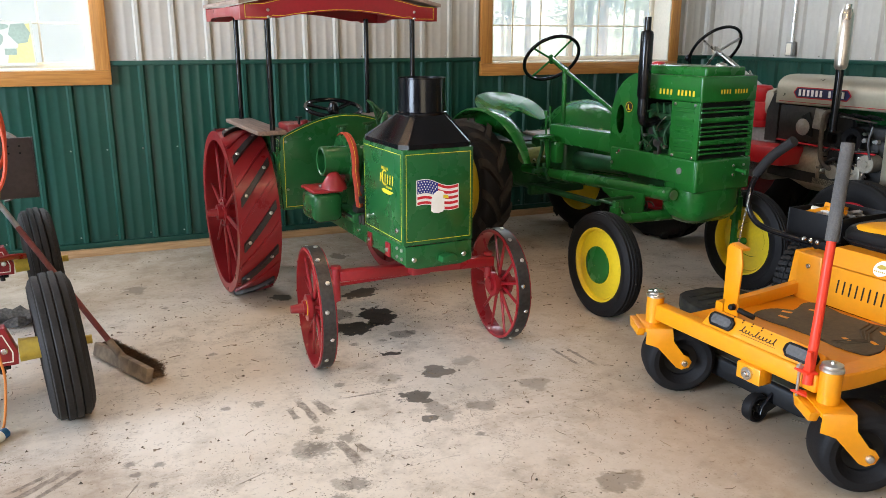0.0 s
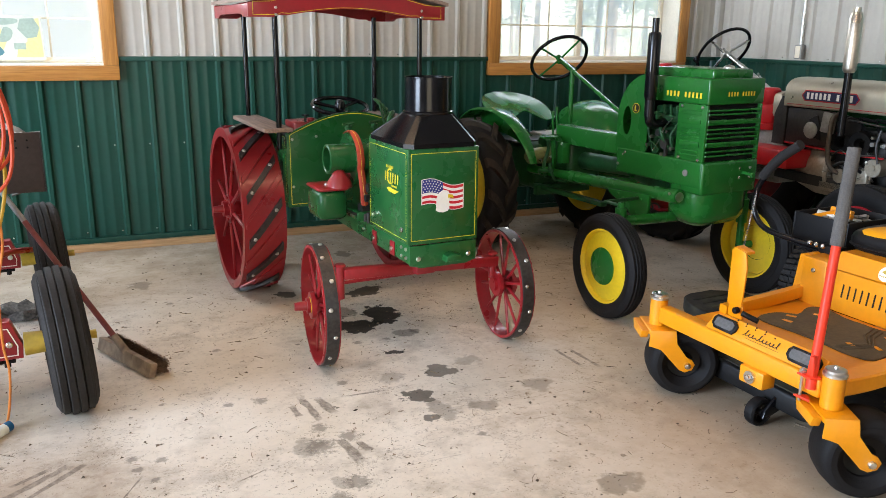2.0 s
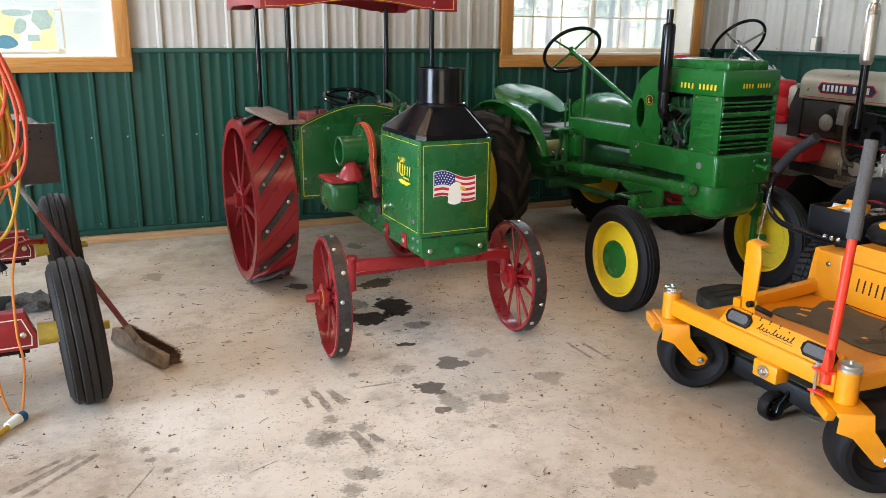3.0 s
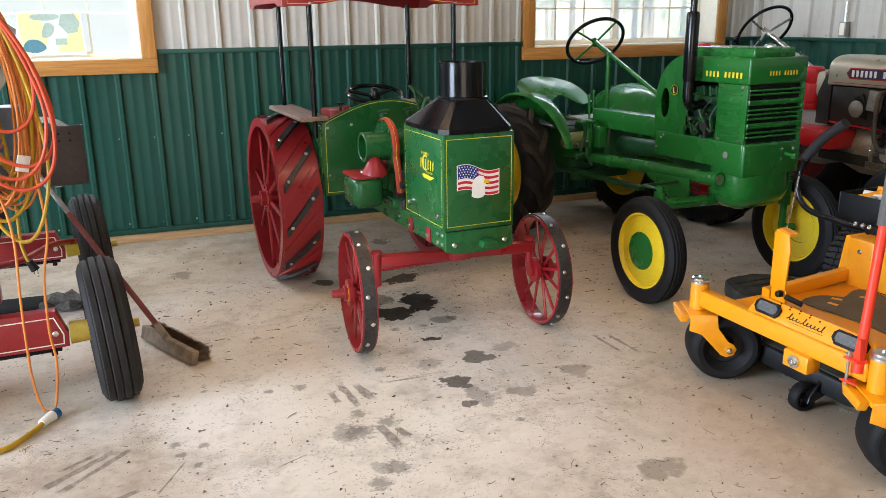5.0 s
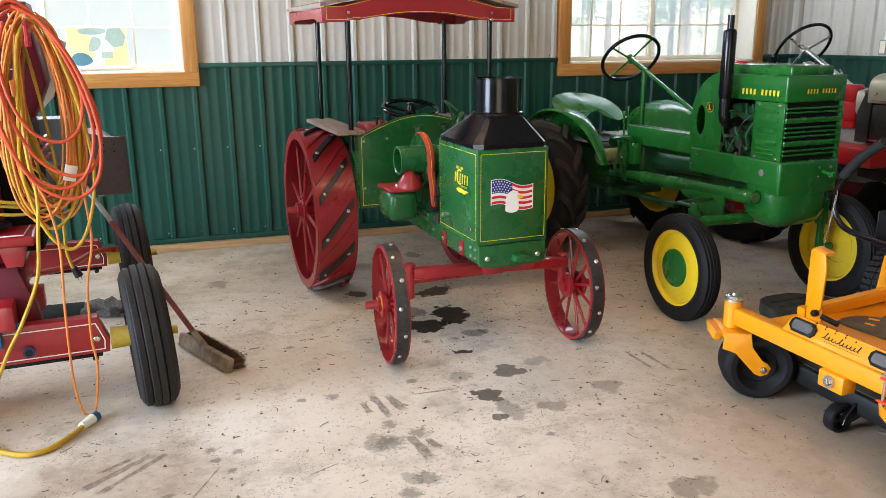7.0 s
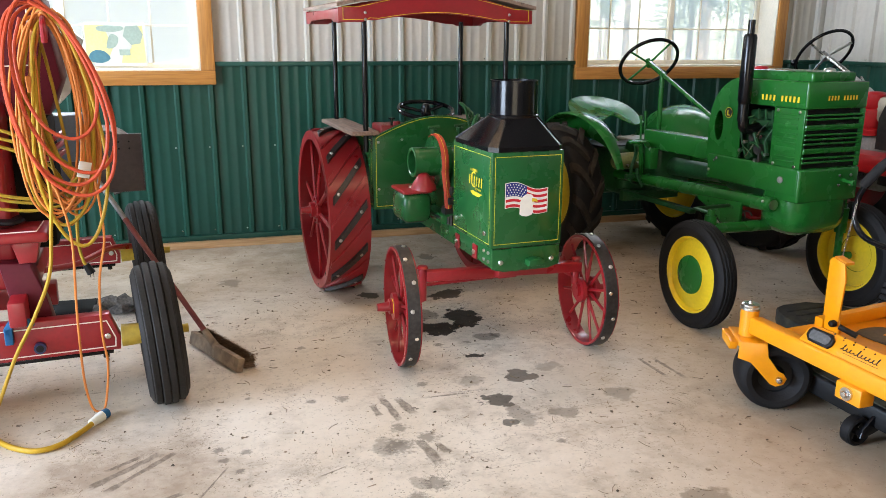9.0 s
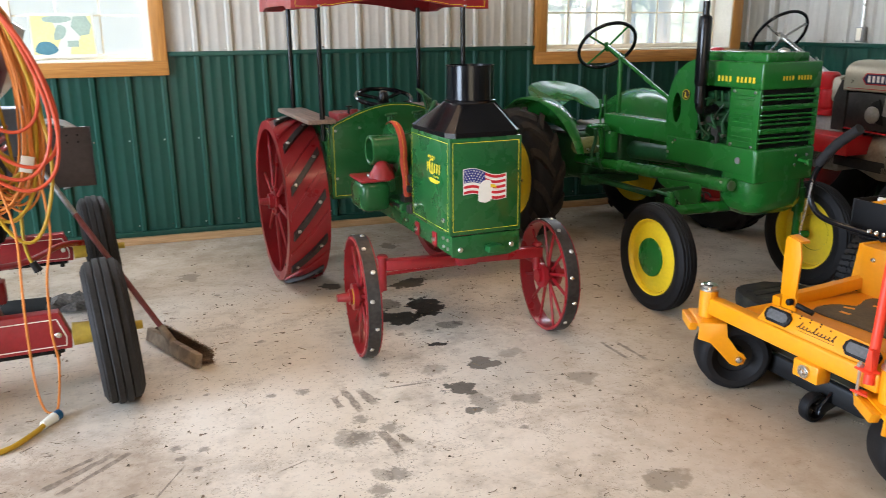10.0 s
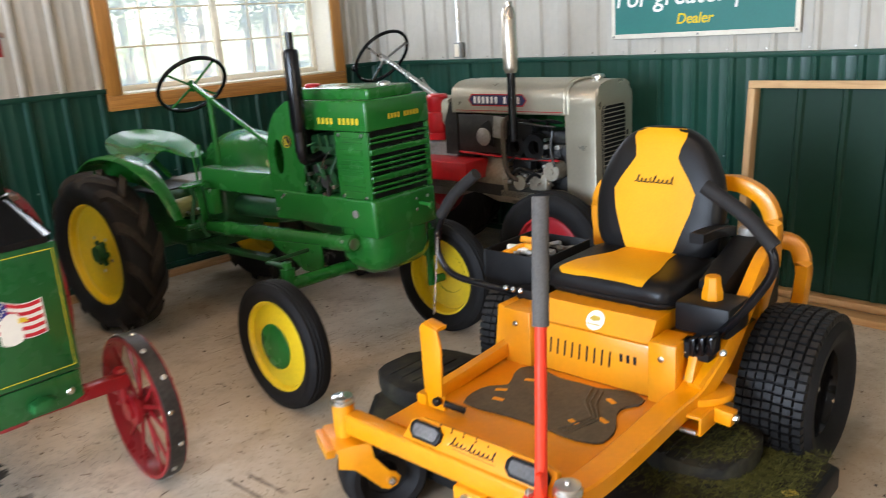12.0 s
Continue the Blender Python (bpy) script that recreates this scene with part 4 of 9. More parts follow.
prism(bm, [(-0.155, 0.575), (-0.155, 0.485), (-0.10, 0.470), (0.12, 0.470), (0.175, 0.485), (0.175, 0.575)], 0.0, 0.014, Matrix.Translation((0, 0.012, 0)) @ XZ, 0.003)
part("front_plate", bm, OP_GREEN, OP)
bm = B()
bolts(bm, [(-0.115, 0.0, 0.515), (0.135, 0.0, 0.515)], (0, -1, 0), 0.012, 0.010)
part("plate_bolt", bm, STEEL, OP)
bm = B()
prism(bm, [(0.0, 0.5), (0.08, 0.5), (0.075, 0.525), (0.04, 0.535), (0.005, 0.525)], 0, 0.05, Matrix.Translation((0, -0.002, 0)) @ XZ, 0.005)
part("tow_lug", bm, OP_GREEN, OP)

# radiator housing with its black hood and chimney
HX0, HX1, HY1 = -0.165, 0.182, 0.455
bm = B()
box(bm, HX0, HX1, 0.0, HY1, 0.578, 1.003, 0.006)
part("radiator_housing", bm, OP_GREEN, OP, "green sheet radiator housing")
bm = B()
front = Matrix.Translation((0, 0.0, 0)) @ XZ
ring_line(bm, [(HX0 + 0.016, 0.598), (HX1 - 0.016, 0.598), (HX1 - 0.016, 0.982), (HX0 + 0.016, 0.982)], 0.0023, front)
side = Matrix.Translation((HX0, 0, 0)) @ Matrix(((0, 0, -1, 0), (1, 0, 0, 0), (0, 1, 0, 0), (0, 0, 0, 1)))
ring_line(bm, [(0.016, 0.598), (HY1 - 0.016, 0.598), (HY1 - 0.016, 0.982), (0.016, 0.982)], 0.0023, side)
part("pinstripe", bm, STRIPE, OP, "thin yellow pinstripe")
bm = B()
bolts(bm, [(HX0, 0.06, 0.640), (HX0, HY1 - 0.05, 0.640)], (-1, 0, 0), 0.012, 0.010)
part("housing_bolt", bm, STEEL, OP)
# the maker's mark as plain shapes
bm = B()
lm = Matrix.Translation((HX0, 0.16, 0.80)) @ Matrix(((0, 0, -1, 0), (-1, 0, 0, 0), (0, 1, 0, 0), (0, 0, 0, 1)))
word_bars(bm, -0.095, 0.032, 0.165, 0.044, 6, lm, 0.62, lean=0.1)
word_bars(bm, -0.075, 0.094, 0.085, 0.013, 6, lm, 0.5)
word_bars(bm, -0.02, 0.014, 0.07, 0.009, 6, lm, 0.5)
prism(bm, [(-0.075, 0.0), (-0.05, -0.012), (0.02, -0.014), (0.065, 0.004), (0.02, 0.004), (-0.05, 0.008)], 0.0002, 0.0014, lm)
prism(bm, arc(-0.035, 0.058, 0.036, 60, 300, 10) + arc(-0.035, 0.058, 0.029, 300, 60, 10), 0.0002, 0.0018, lm)
part("maker_mark", bm, LETTER_YELLOW, OP, "yellow maker's mark")
# the flag decal: a white field, red stripes, a blue canton, a white head shape in front
fm = Matrix.Translation((0.0, -0.0002, 0)) @ XZ


def wavy(u, v):
    return (-0.097 + 0.200 * u, 0.742 + 0.010 * math.sin(u * 6.5) + 0.106 * v - 0.012 * u + 0.018 * (1 - u))


def flag_patch(bm, u0, u1, v0, v1, h, k=10):
    for i in range(k):
        a, b = u0 + (u1 - u0) * i / k, u0 + (u1 - u0) * (i + 1) / k
        bm.faces.new([bm.verts.new(fm @ Vector((*wavy(u, v), h))) for u, v in ((a, v0), (b, v0), (b, v1), (a, v1))])


bm = B()
flag_patch(bm, -0.02, 1.02, -0.03, 1.03, 0.0006)
part("flag_decal", bm, LETTER_WHITE, OP, "red white and blue flag decal")
bm = B()
for i in range(0, 9, 2):
    if i < 4:
        flag_patch(bm, 0, 1, i / 9, (i + 1) / 9, 0.0012)
    else:
        flag_patch(bm, 0.5, 1, i / 9, (i + 1) / 9, 0.0012)
part("flag_stripe", bm, FLAG_RED, OP)
bm = B()
flag_patch(bm, 0, 0.5, 4 / 9, 1, 0.0012)
part("flag_canton", bm, FLAG_BLUE, OP)
bm = B()
for i in range(7):
    for j in range(5):
        u, v = 0.035 + i * 0.067 + (0.03 if j % 2 else 0), 0.50 + j * 0.105
        if u < 0.47:
            x, z = wavy(u, v)
            prism(bm, arc(x, z, 0.0032, 0, 288, 4), 0.0014, 0.0018, fm)
part("flag_star", bm, LETTER_WHITE, OP)
bm = B()
prism(bm, [(-0.030, 0.728), (-0.018, 0.720), (0.004, 0.716), (0.028, 0.722), (0.036, 0.734), (0.034, 0.76), (0.041, 0.788), (0.029, 0.812), (0.006, 0.818), (-0.016, 0.806), (-0.028, 0.782)], 0.0014, 0.0022, fm)
part("decal_shape", bm, LETTER_WHITE, OP)
bm = B()
prism(bm, [(0.029, 0.797), (0.052, 0.793), (0.057, 0.777), (0.046, 0.781), (0.029, 0.781)], 0.0022, 0.003, fm)
part("decal_spot", bm, LETTER_YELLOW, OP)

bm = B()
n = 32
c0 = Vector((0.035, 0.222))
top, bot = [], []
for i in range(n):
    a = 2 * math.pi * (i + 0.5) / n
    dx, dy = math.cos(a), math.sin(a)
    k = 1 / max(abs(dx), abs(dy))
    bot.append(Vector(((HX0 + HX1) / 2 + dx * k * ((HX1 - HX0) / 2 + 0.004), HY1 / 2 + dy * k * (HY1 / 2 + 0.004), 1.003)))
    top.append(Vector((c0.x + 0.111 * dx, c0.y + 0.111 * dy, 1.135)))
corners = [bm.verts.new(v) for v in bot]
lower = [bm.verts.new(v + Vector((0, 0, 0.020))) for v in bot]
upper = [bm.verts.new(v) for v in top]
for i in range(n):
    j = (i + 1) % n
    bm.faces.new((corners[i], corners[j], lower[j], lower[i]))
    bm.faces.new((lower[i], lower[j], upper[j], upper[i]))
part("hood", bm, BLACK, OP, "glossy black tapered sheet hood", 18)
bm = B()
for i in (4, 12, 20, 28):
    tube(bm, [lower_p.to_tuple() for lower_p in (bot[i] + Vector((0, 0, 0.02)), top[i])], 0.004, 6)
part("hood_seam", bm, BLACK, OP)
bm = B()
mc = Matrix.Translation((c0.x, c0.y, 0))
lathe(bm, [(0.113, 1.130), (0.115, 1.142), (0.108, 1.146), (0.106, 1.288), (0.109, 1.290), (0.109, 1.294), (0.103, 1.294), (0.101, 1.16)], mc, 40)
part("chimney", bm, BLACK, OP, "black sheet-metal stack")
# near-black disc stands in for the shade down the stack
bm = B()
lathe(bm, [(0.001, 1.165), (0.102, 1.165)], mc, 24)
part("chimney_floor", bm, DARK, OP)

# engine
bm = B()
box(bm, -0.10, 0.14, 0.47, 1.00, 0.58, 0.93, 0.05, None, 4)
box(bm, -0.06, 0.16, 0.47, 0.75, 0.88, 0.985, 0.03, None, 3)
cyl(bm, (-0.13, 0.80, 0.70), (0.18, 0.80, 0.70), 0.12, None, 24)
part("engine_block", bm, OP_GREEN, OP)
bm = B()
ei = Matrix.Translation((-0.29, 0.71, 0.868)) @ AXIS_X
lathe(bm, [(0.060, 0.12), (0.060, 0.0), (0.066, -0.004), (0.074, 0.0), (0.074, 0.20), (0.05, 0.21)], ei, 32)
part("intake_drum", bm, OP_GREEN, OP, "green open drum")
# near-black disc stands in for the shade inside the drum
bm = B()
lathe(bm, [(0.001, 0.10), (0.061, 0.10)], ei, 24)
part("drum_floor", bm, DARK, OP)
bm = B()
fw = Matrix.Translation((-0.150, 0.75, 0.855)) @ AXIS_X
lathe(bm, [(0.001, -0.012), (0.11, -0.012), (0.135, -0.016), (0.138, 0.0), (0.135, 0.022), (0.001, 0.022)], fw, 40)
part("pulley", bm, OP_GREEN, OP)
bm = B()
path = [(-0.147, 0.75 - (y - 0.75), z) for y, z in arc(0.75, 0.855, 0.142, 120, -15, 14)]
path = smooth_path(path + [(-0.146, 0.585, 0.73), (-0.145, 0.570, 0.635), (-0.145, 0.59, 0.615)], 3)
tube(bm, path, 0.019, 8, flat=0.3)
part("drive_belt", bm, BELT, OP, "red flat drive belt")
bm = B()
tube(bm, [(p[0] - 0.0006, p[1], p[2]) for p in [Vector(q) + Vector((0, 0, 0)) for q in path]], 0.004, 6, flat=1.6)
part("belt_stripe", bm, LETTER_YELLOW, OP)
bm = B()
cyl(bm, (-0.165, 0.59, 0.63), (-0.11, 0.59, 0.63), 0.03, None, 18)
cyl(bm, (-0.16, 0.50, 0.75), (-0.10, 0.50, 0.75), 0.022, None, 16)
part("idler", bm, WORN_STEEL, OP)
bm = B()
box(bm, -0.368, -0.212, 0.61, 0.83, 0.572, 0.725, 0.040, None, 4)
box(bm, -0.19, -0.12, 0.55, 0.86, 0.575, 0.62, 0.006)
part("fuel_tank", bm, OP_GREEN, OP, "rounded green tank")
bm = B()
box(bm, -0.368, -0.212, 0.61, 0.825, 0.722, 0.740, 0.008)
lathe(bm, [(0.066, 0.735), (0.060, 0.76), (0.035, 0.80), (0.024, 0.815), (0.012, 0.822), (0.001, 0.822)], Matrix.Translation((-0.245, 0.66, 0)), 24)
box(bm, -0.22, -0.13, 0.73, 0.83, 0.74, 0.80, 0.012)
part("tank_cover", bm, RED, OP, "red tank cover with cone")
bm = B()
cyl(bm, (-0.30, 0.70, 0.742), (-0.30, 0.70, 0.752), 0.012, None, 10)
cyl(bm, (-0.215, 0.78, 0.80), (-0.215, 0.78, 0.82), 0.012, None, 10)
part("filler_cap", bm, STEEL, OP)
bm = B()
for p in ((-0.12, 0.86, 1.02), (-0.02, 0.55, 1.0), (0.05, 0.92, 1.02), (-0.10, 0.52, 0.96)):
    cyl(bm, (p[0], p[1], p[2] - 0.08), p, 0.009, None, 8)
    cyl(bm, (p[0], p[1], p[2] - 0.03), (p[0], p[1], p[2] - 0.008), 0.020, None, 10)
    cyl(bm, (p[0] - 0.03, p[1], p[2]), (p[0] + 0.03, p[1], p[2] + 0.006), 0.007, None, 8)
tube(bm, smooth_path([(-0.02, 0.55, 0.96), (-0.02, 0.56, 1.06), (0.03, 0.62, 1.10), (0.08, 0.78, 1.0)]), 0.010)
for k in range(3):
    cyl(bm, (0.15 + k * 0.022, 1.0, 0.97), (0.12 + k * 0.022, 1.02, 1.11 - 0.02 * k), 0.009, 0.007, 8)
    cyl(bm, (0.12 + k * 0.022, 1.02, 1.11 - 0.02 * k), (0.09 + k * 0.022, 1.03, 1.135 - 0.02 * k), 0.013, 0.006, 8)
    cyl(bm, (0.135 + k * 0.022, 1.01, 1.03 - 0.01 * k), (0.165 + k * 0.022, 1.01, 1.05 - 0.01 * k), 0.012, 0.008, 8)
part("oiler", bm, ENGINE_GREEN, OP, "green brass-style oilers and pipes")
bm = B()
cyl(bm, (-0.17, 0.50, 0.70), (-0.05, 0.50, 0.70), 0.018, None, 14)
cyl(bm, (-0.19, 0.95, 0.60), (-0.19, 0.56, 0.605), 0.008, None, 8)
for y in (0.50, 0.54, 0.57):
    cyl(bm, (-0.155, y, 0.575), (-0.155, y, 0.60 + 0.4 * (0.57 - y)), 0.009, None, 8)
part("control_rod", bm, WORN_STEEL, OP)

# driver's platform: arched bulkhead, side plates, benches, canopy
BX, BY = 0.375, 1.13
outline = [(-BX, 0.545), (-BX, 0.945)] + [(-BX + 0.02 + (2 * BX - 0.04) * i / 20, 0.958 + 0.10 * math.sin(math.pi * i / 20)) for i in range(21)] + [(BX, 0.945), (BX, 0.545)]
bm = B()
prism(bm, outline[::-1], 0, 0.012, Matrix.Translation((0, BY + 0.012, 0)) @ XZ, 0.002)
part("bulkhead", bm, OP_GREEN, OP, "green arched bulkhead with yellow pinstripe")
bm = B()
inner = [(x * 0.955, 0.545 + 0.018 + (z - 0.545) * 0.945) for x, z in outline]
ring_line(bm, inner, 0.0030, Matrix.Translation((0, BY, 0)) @ XZ)
for s in (-1, 1):
    sm = Matrix.Translation((s * (BX + 0.001), 0, 0)) @ Matrix(((0, 0, s, 0), (1, 0, 0, 0), (0, 1, 0, 0), (0, 0, 0, 1)))
    ring_line(bm, [(BY + 0.03, 0.57), (BY + 0.60, 0.57), (BY + 0.60, 0.93), (BY + 0.03, 0.93)], 0.0023, sm)
part("pinstripe", bm, STRIPE, OP)
bm = B()
bolts(bm, [(-0.345, BY, 0.92), (-0.345, BY, 0.66), (-0.21, BY, 0.93), (0.345, BY, 0.92), (0.345, BY, 0.66), (0.2, BY, 0.93)], (0, -1, 0), 0.008, 0.008)
part("bulkhead_bolt", bm, STEEL, OP)
for s in (-1, 1):
    bm = B()
    x0, x1 = sorted((s * BX, s * (BX - 0.012)))
    box(bm, x0, x1, BY + 0.013, BY + 0.80, 0.545, 0.955, 0.003)
    part("side_plate", bm, OP_GREEN, OP)
    bm = B()
    x0, x1 = sorted((s * 0.345, s * 0.50))
    box(bm, x0, x1, BY - 0.03, BY + 0.74, 0.962, 0.985, 0.005)
    part("bench", bm, BENCH_WOOD, OP, "weathered wooden bench plank")
    for y in (BY + 0.005, BY + 0.70):
        bm = B()
        cyl(bm, (s * 0.412, y, 0.87 if y < BY + 0.1 else 0.60), (s * 0.412, y, 1.575), 0.0145, None, 16)
        part("canopy_post", bm, BLACK, OP, "black round canopy post")
bm = B()
box(bm, -BX + 0.013, BX - 0.013, BY + 0.02, BY + 0.80, 0.545, 0.565, 0.003)
part("platform_floor", bm, BENCH_WOOD, OP)
bm = B()
box(bm, -0.30, -0.12, BY + 0.10, BY + 0.30, 0.80, 1.00, 0.01)
cyl(bm, (-0.20, BY + 0.12, 1.0), (-0.20, BY + 0.12, 1.02), 0.02, None, 12)
part("battery_box", bm, RED, OP, "small red metal box")
bm = B()
cyl(bm, (-0.24, BY + 0.09, 1.0), (-0.24, BY + 0.09, 1.035), 0.007, None, 8)
cyl(bm, (-0.24, BY + 0.09, 1.035), (-0.24, BY + 0.09, 1.043), 0.02, None, 12)
part("knob", bm, BLACK, OP)
# steering wheel
bm = B()
sw = pose(0.0, BY + 0.20, 1.072, 13, 0, 0)
tube(bm, [sw @ Vector((0.158 * math.cos(a), 0.158 * math.sin(a), 0)) for a in np.linspace(0, 2 * math.pi, 40, endpoint=False)], 0.0125, 10, True)
for a in (0.5, 2.6, 4.71):
    tube(bm, [sw @ Vector((0, 0, -0.015)), sw @ Vector((0.155 * math.cos(a), 0.155 * math.sin(a), 0))], 0.010, 8)
lathe(bm, [(0.001, 0.035), (0.02, 0.033), (0.028, 0.015), (0.034, -0.02), (0.02, -0.04)], sw, 20)
part("steering_wheel", bm, BLACK, OP, "glossy black steering wheel")
bm = B()
cyl(bm, sw @ Vector((0, 0, -0.03)), (0.0, BY + 0.10, 0.62), 0.014, None, 12)
part("steering_column", bm, BLACK, OP)

# canopy: arched valances and a plank roof
CX, CY0, CY1, CZ = 0.555, 1.105, 1.955, 1.552


def valance(half):
    low = [(-half, CZ), (-half + 0.13, CZ), (-half + 0.15, CZ + 0.012)]
    low += [(-half + 0.20 + (2 * half - 0.40) * i / 14, CZ + 0.010 + 0.040 * math.sin(math.pi * i / 14)) for i in range(15)]
    low += [(half - 0.15, CZ + 0.012), (half - 0.13, CZ), (half, CZ)]
    up = [(half, CZ + 0.073)] + [(half - 0.10 - (2 * half - 0.2) * i / 12, CZ + 0.078 + 0.075 * math.sin(math.pi * i / 12)) for i in range(13)] + [(-half, CZ + 0.073)]
    return low + up


for y in (CY0, CY1 - 0.02):
    bm = B()
    prism(bm, valance(CX), 0, 0.02, Matrix.Translation((0, y + 0.02, 0)) @ XZ, 0.002)
    part("valance", bm, RED, OP, "red scalloped canopy board with yellow pinstripe")
bm = B()
ring_line(bm, [(x * 0.955, CZ + 0.012 + (z - CZ) * 0.86) for x, z in valance(CX)], 0.0023, Matrix.Translation((0, CY0, 0)) @ XZ)
part("pinstripe", bm, STRIPE, OP)
bm = B()
bolts(bm, [(s * 0.412, CY0, CZ + h) for s in (-1, 1) for h in (0.014, 0.048)], (0, -1, 0), 0.008, 0.006)
part("valance_bolt", bm, STEEL, OP)
for s in (-1, 1):
    bm = B()
    m = Matrix.Translation((s * CX if s > 0 else s * CX + 0.02, (CY0 + CY1) / 2, 0)) @ YZ
    hy = (CY1 - CY0) / 2 - 0.021
    low = [(-hy, CZ), (-hy + 0.1, CZ), (-hy + 0.13, CZ + 0.016), (-hy + 0.2, CZ + 0.02), (hy - 0.2, CZ + 0.02), (hy - 0.13, CZ + 0.016), (hy - 0.1, CZ), (hy, CZ)]
    prism(bm, low + [(hy, CZ + 0.066), (-hy, CZ + 0.066)], -0.02, 0.0, m, 0.002)
    part("side_valance", bm, RED, OP)
for i in range(12):
    a, b = math.pi * i / 12, math.pi * (i + 1) / 12
    x0, x1 = -CX - 0.012 + (2 * CX + 0.024) * i / 12, -CX - 0.012 + (2 * CX + 0.024) * (i + 1) / 12
    z0, z1 = CZ + 0.076 + 0.078 * math.sin(a), CZ + 0.076 + 0.078 * math.sin(b)
    bm = B()
    prism(bm, [(x0 + 0.0015, z0), (x1 - 0.0015, z1), (x1 - 0.0015, z1 + 0.018), (x0 + 0.0015, z0 + 0.018)], 0, CY1 - CY0 + 0.05, Matrix.Translation((0, CY1 + 0.025, 0)) @ XZ)
    part("roof_board", bm, BENCH_WOOD, OP, "grey wooden roof board" if i == 0 else "")

# ---- tyres shared by the pneumatic wheels ----
def tyre(parent, m, r, half, rim, ribs=0, mtl=None, label="", n=56, flat=0.0):
    """A rubber tyre round the local z axis of m; ribs: lengthwise ribs on the tread."""
    prof = [(rim - 0.004, -half * 0.62), (rim + 0.008, -half * 0.74), (rim + (r - rim) * 0.35, -half * 0.97), (rim + (r - rim) * 0.62, -half), (r - 0.034, -half * 0.955), (r - 0.020, -half * 0.89), (r - 0.011, -half * 0.81)]
    if ribs:
        for i in range(ribs):
            a = -0.76 + 1.52 * i / ribs
            b = -0.76 + 1.52 * (i + 1) / ribs
            crown = (0.030 if ribs == 4 else 0.014) * (1 - ((a + b) / 2) ** 2) - (0.022 if ribs == 4 else 0.008)
            g = 0.008 if ribs < 6 else 0.006
            prof += [(r - g + crown, half * (a + 0.012)), (r - 0.002 + crown, half * (a + 0.032)), (r + crown, half * (a + 0.065)), (r + crown, half * (b - 0.065)), (r - 0.002 + crown, half * (b - 0.032)), (r - g + crown, half * (b - 0.012))]
    else:
        prof += [(r - 0.004, -half * 0.6), (r, 0), (r - 0.004, half * 0.6)]
    prof += [(r - 0.011, half * 0.81), (r - 0.020, half * 0.89), (r - 0.034, half * 0.955), (rim + (r - rim) * 0.62, half), (rim + (r - rim) * 0.35, half * 0.97), (rim + 0.008, half * 0.74), (rim - 0.004, half * 0.62)]
    bm = B()
    lathe(bm, prof, m, n)
    return part("tyre", bm, mtl or RUBBER, parent, label)


def disc_wheel(root, cx, cy, r, half, rim, turn, out, paint, ribs=5, cap=None, rubber=None, label="", dish=0.6, lift=0.0, camber=0.0):
    """A pressed disc wheel with its tyre; out: the side that faces away from the machine."""
    m = pose(cx, cy, r + lift, 0, camber, turn) @ AXIS_X
    bm = B()
    lathe(bm, [(rim + 0.004, -half * 0.70), (rim - 0.006, -half * 0.66), (rim - 0.016, -half * 0.3), (rim - 0.016, half * 0.3), (rim - 0.006, half * 0.66), (rim + 0.004, half * 0.70)], m, 48)
    z = out * half
    lathe(bm, [(rim - 0.014, z * 0.35), (rim * 0.86, z * 0.42), (rim * 0.72, z * dish), (rim * 0.5, z * dish * 1.1), (rim * 0.30, z * dish * 0.95), (0.001, z * dish * 0.95)], m, 48)
    wheel = part("wheel", bm, paint, root, label)
    if cap:
        bm = B()
        lathe(bm, [(rim * 0.52, z * dish * 1.0), (rim * 0.50, z * dish * 1.28), (rim * 0.40, z * dish * 1.48), (rim * 0.2, z * dish * 1.58), (0.001, z * dish * 1.6)], m, 40)
        part("hubcap", bm, cap, wheel, "green domed hubcap")
    else:
        bm = B()
        bolts(bm, [m @ Vector((rim * 0.36 * math.cos(a), rim * 0.36 * math.sin(a), z * dish * 0.97)) for a in np.arange(5) * 1.2566], m.to_3x3() @ Vector((0, 0, out)), 0.010, 0.010)
        part("bolt", bm, STEEL if cap is None else paint, wheel)
        bm = B()
        cyl(bm, m @ Vector((0, 0, z * 0.2)), m @ Vector((0, 0, z * dish * 1.2)), rim * 0.2, rim * 0.16, 20)
        part("hub", bm, paint, wheel)
    tyre(wheel, m, r, half, rim, ribs, rubber)
    return wheel, m


def ag_lugs(parent, m, r, half, count, depth, mtl):
    """Slanting tractor lugs, left and right by turns."""
    bm = B()
    for k in range(count * 2):
        s = 1 if k % 2 else -1
        a0 = math.pi * k / count
        rows = []
        for i in range(6):
            f = i / 5
            zz = s * half * (-0.06 + 1.0 * f)
            a = a0 + 0.40 * (1 - f) ** 1.15
            drop = 0.0 if f < 0.75 else (f - 0.75) * 0.16
            w = 0.032 / r
            rows.append([bm.verts.new(m @ Vector((rr * math.cos(a + e), rr * math.sin(a + e), zz))) for e, rr in ((-w * 1.3, r - depth - 0.012 - drop), (-w, r - drop), (w, r - drop), (w * 1.3, r - depth - 0.012 - drop))])
        for A, C in zip(rows, rows[1:]):
            for j in range(3):
                bm.faces.new((A[j], A[j + 1], C[j + 1], C[j]))
        bm.faces.new(rows[0])
        bm.faces.new(rows[-1][::-1])
    part("lug", bm, mtl, parent)


LUG_RUBBER = material("brown-dusted lug rubber", (0.022, 0.018, 0.014), 0.8, vary=0.3, bump=0.3, dirt=(0.07, 0.055, 0.04), dirt_amount=0.6, wear_scale=5)
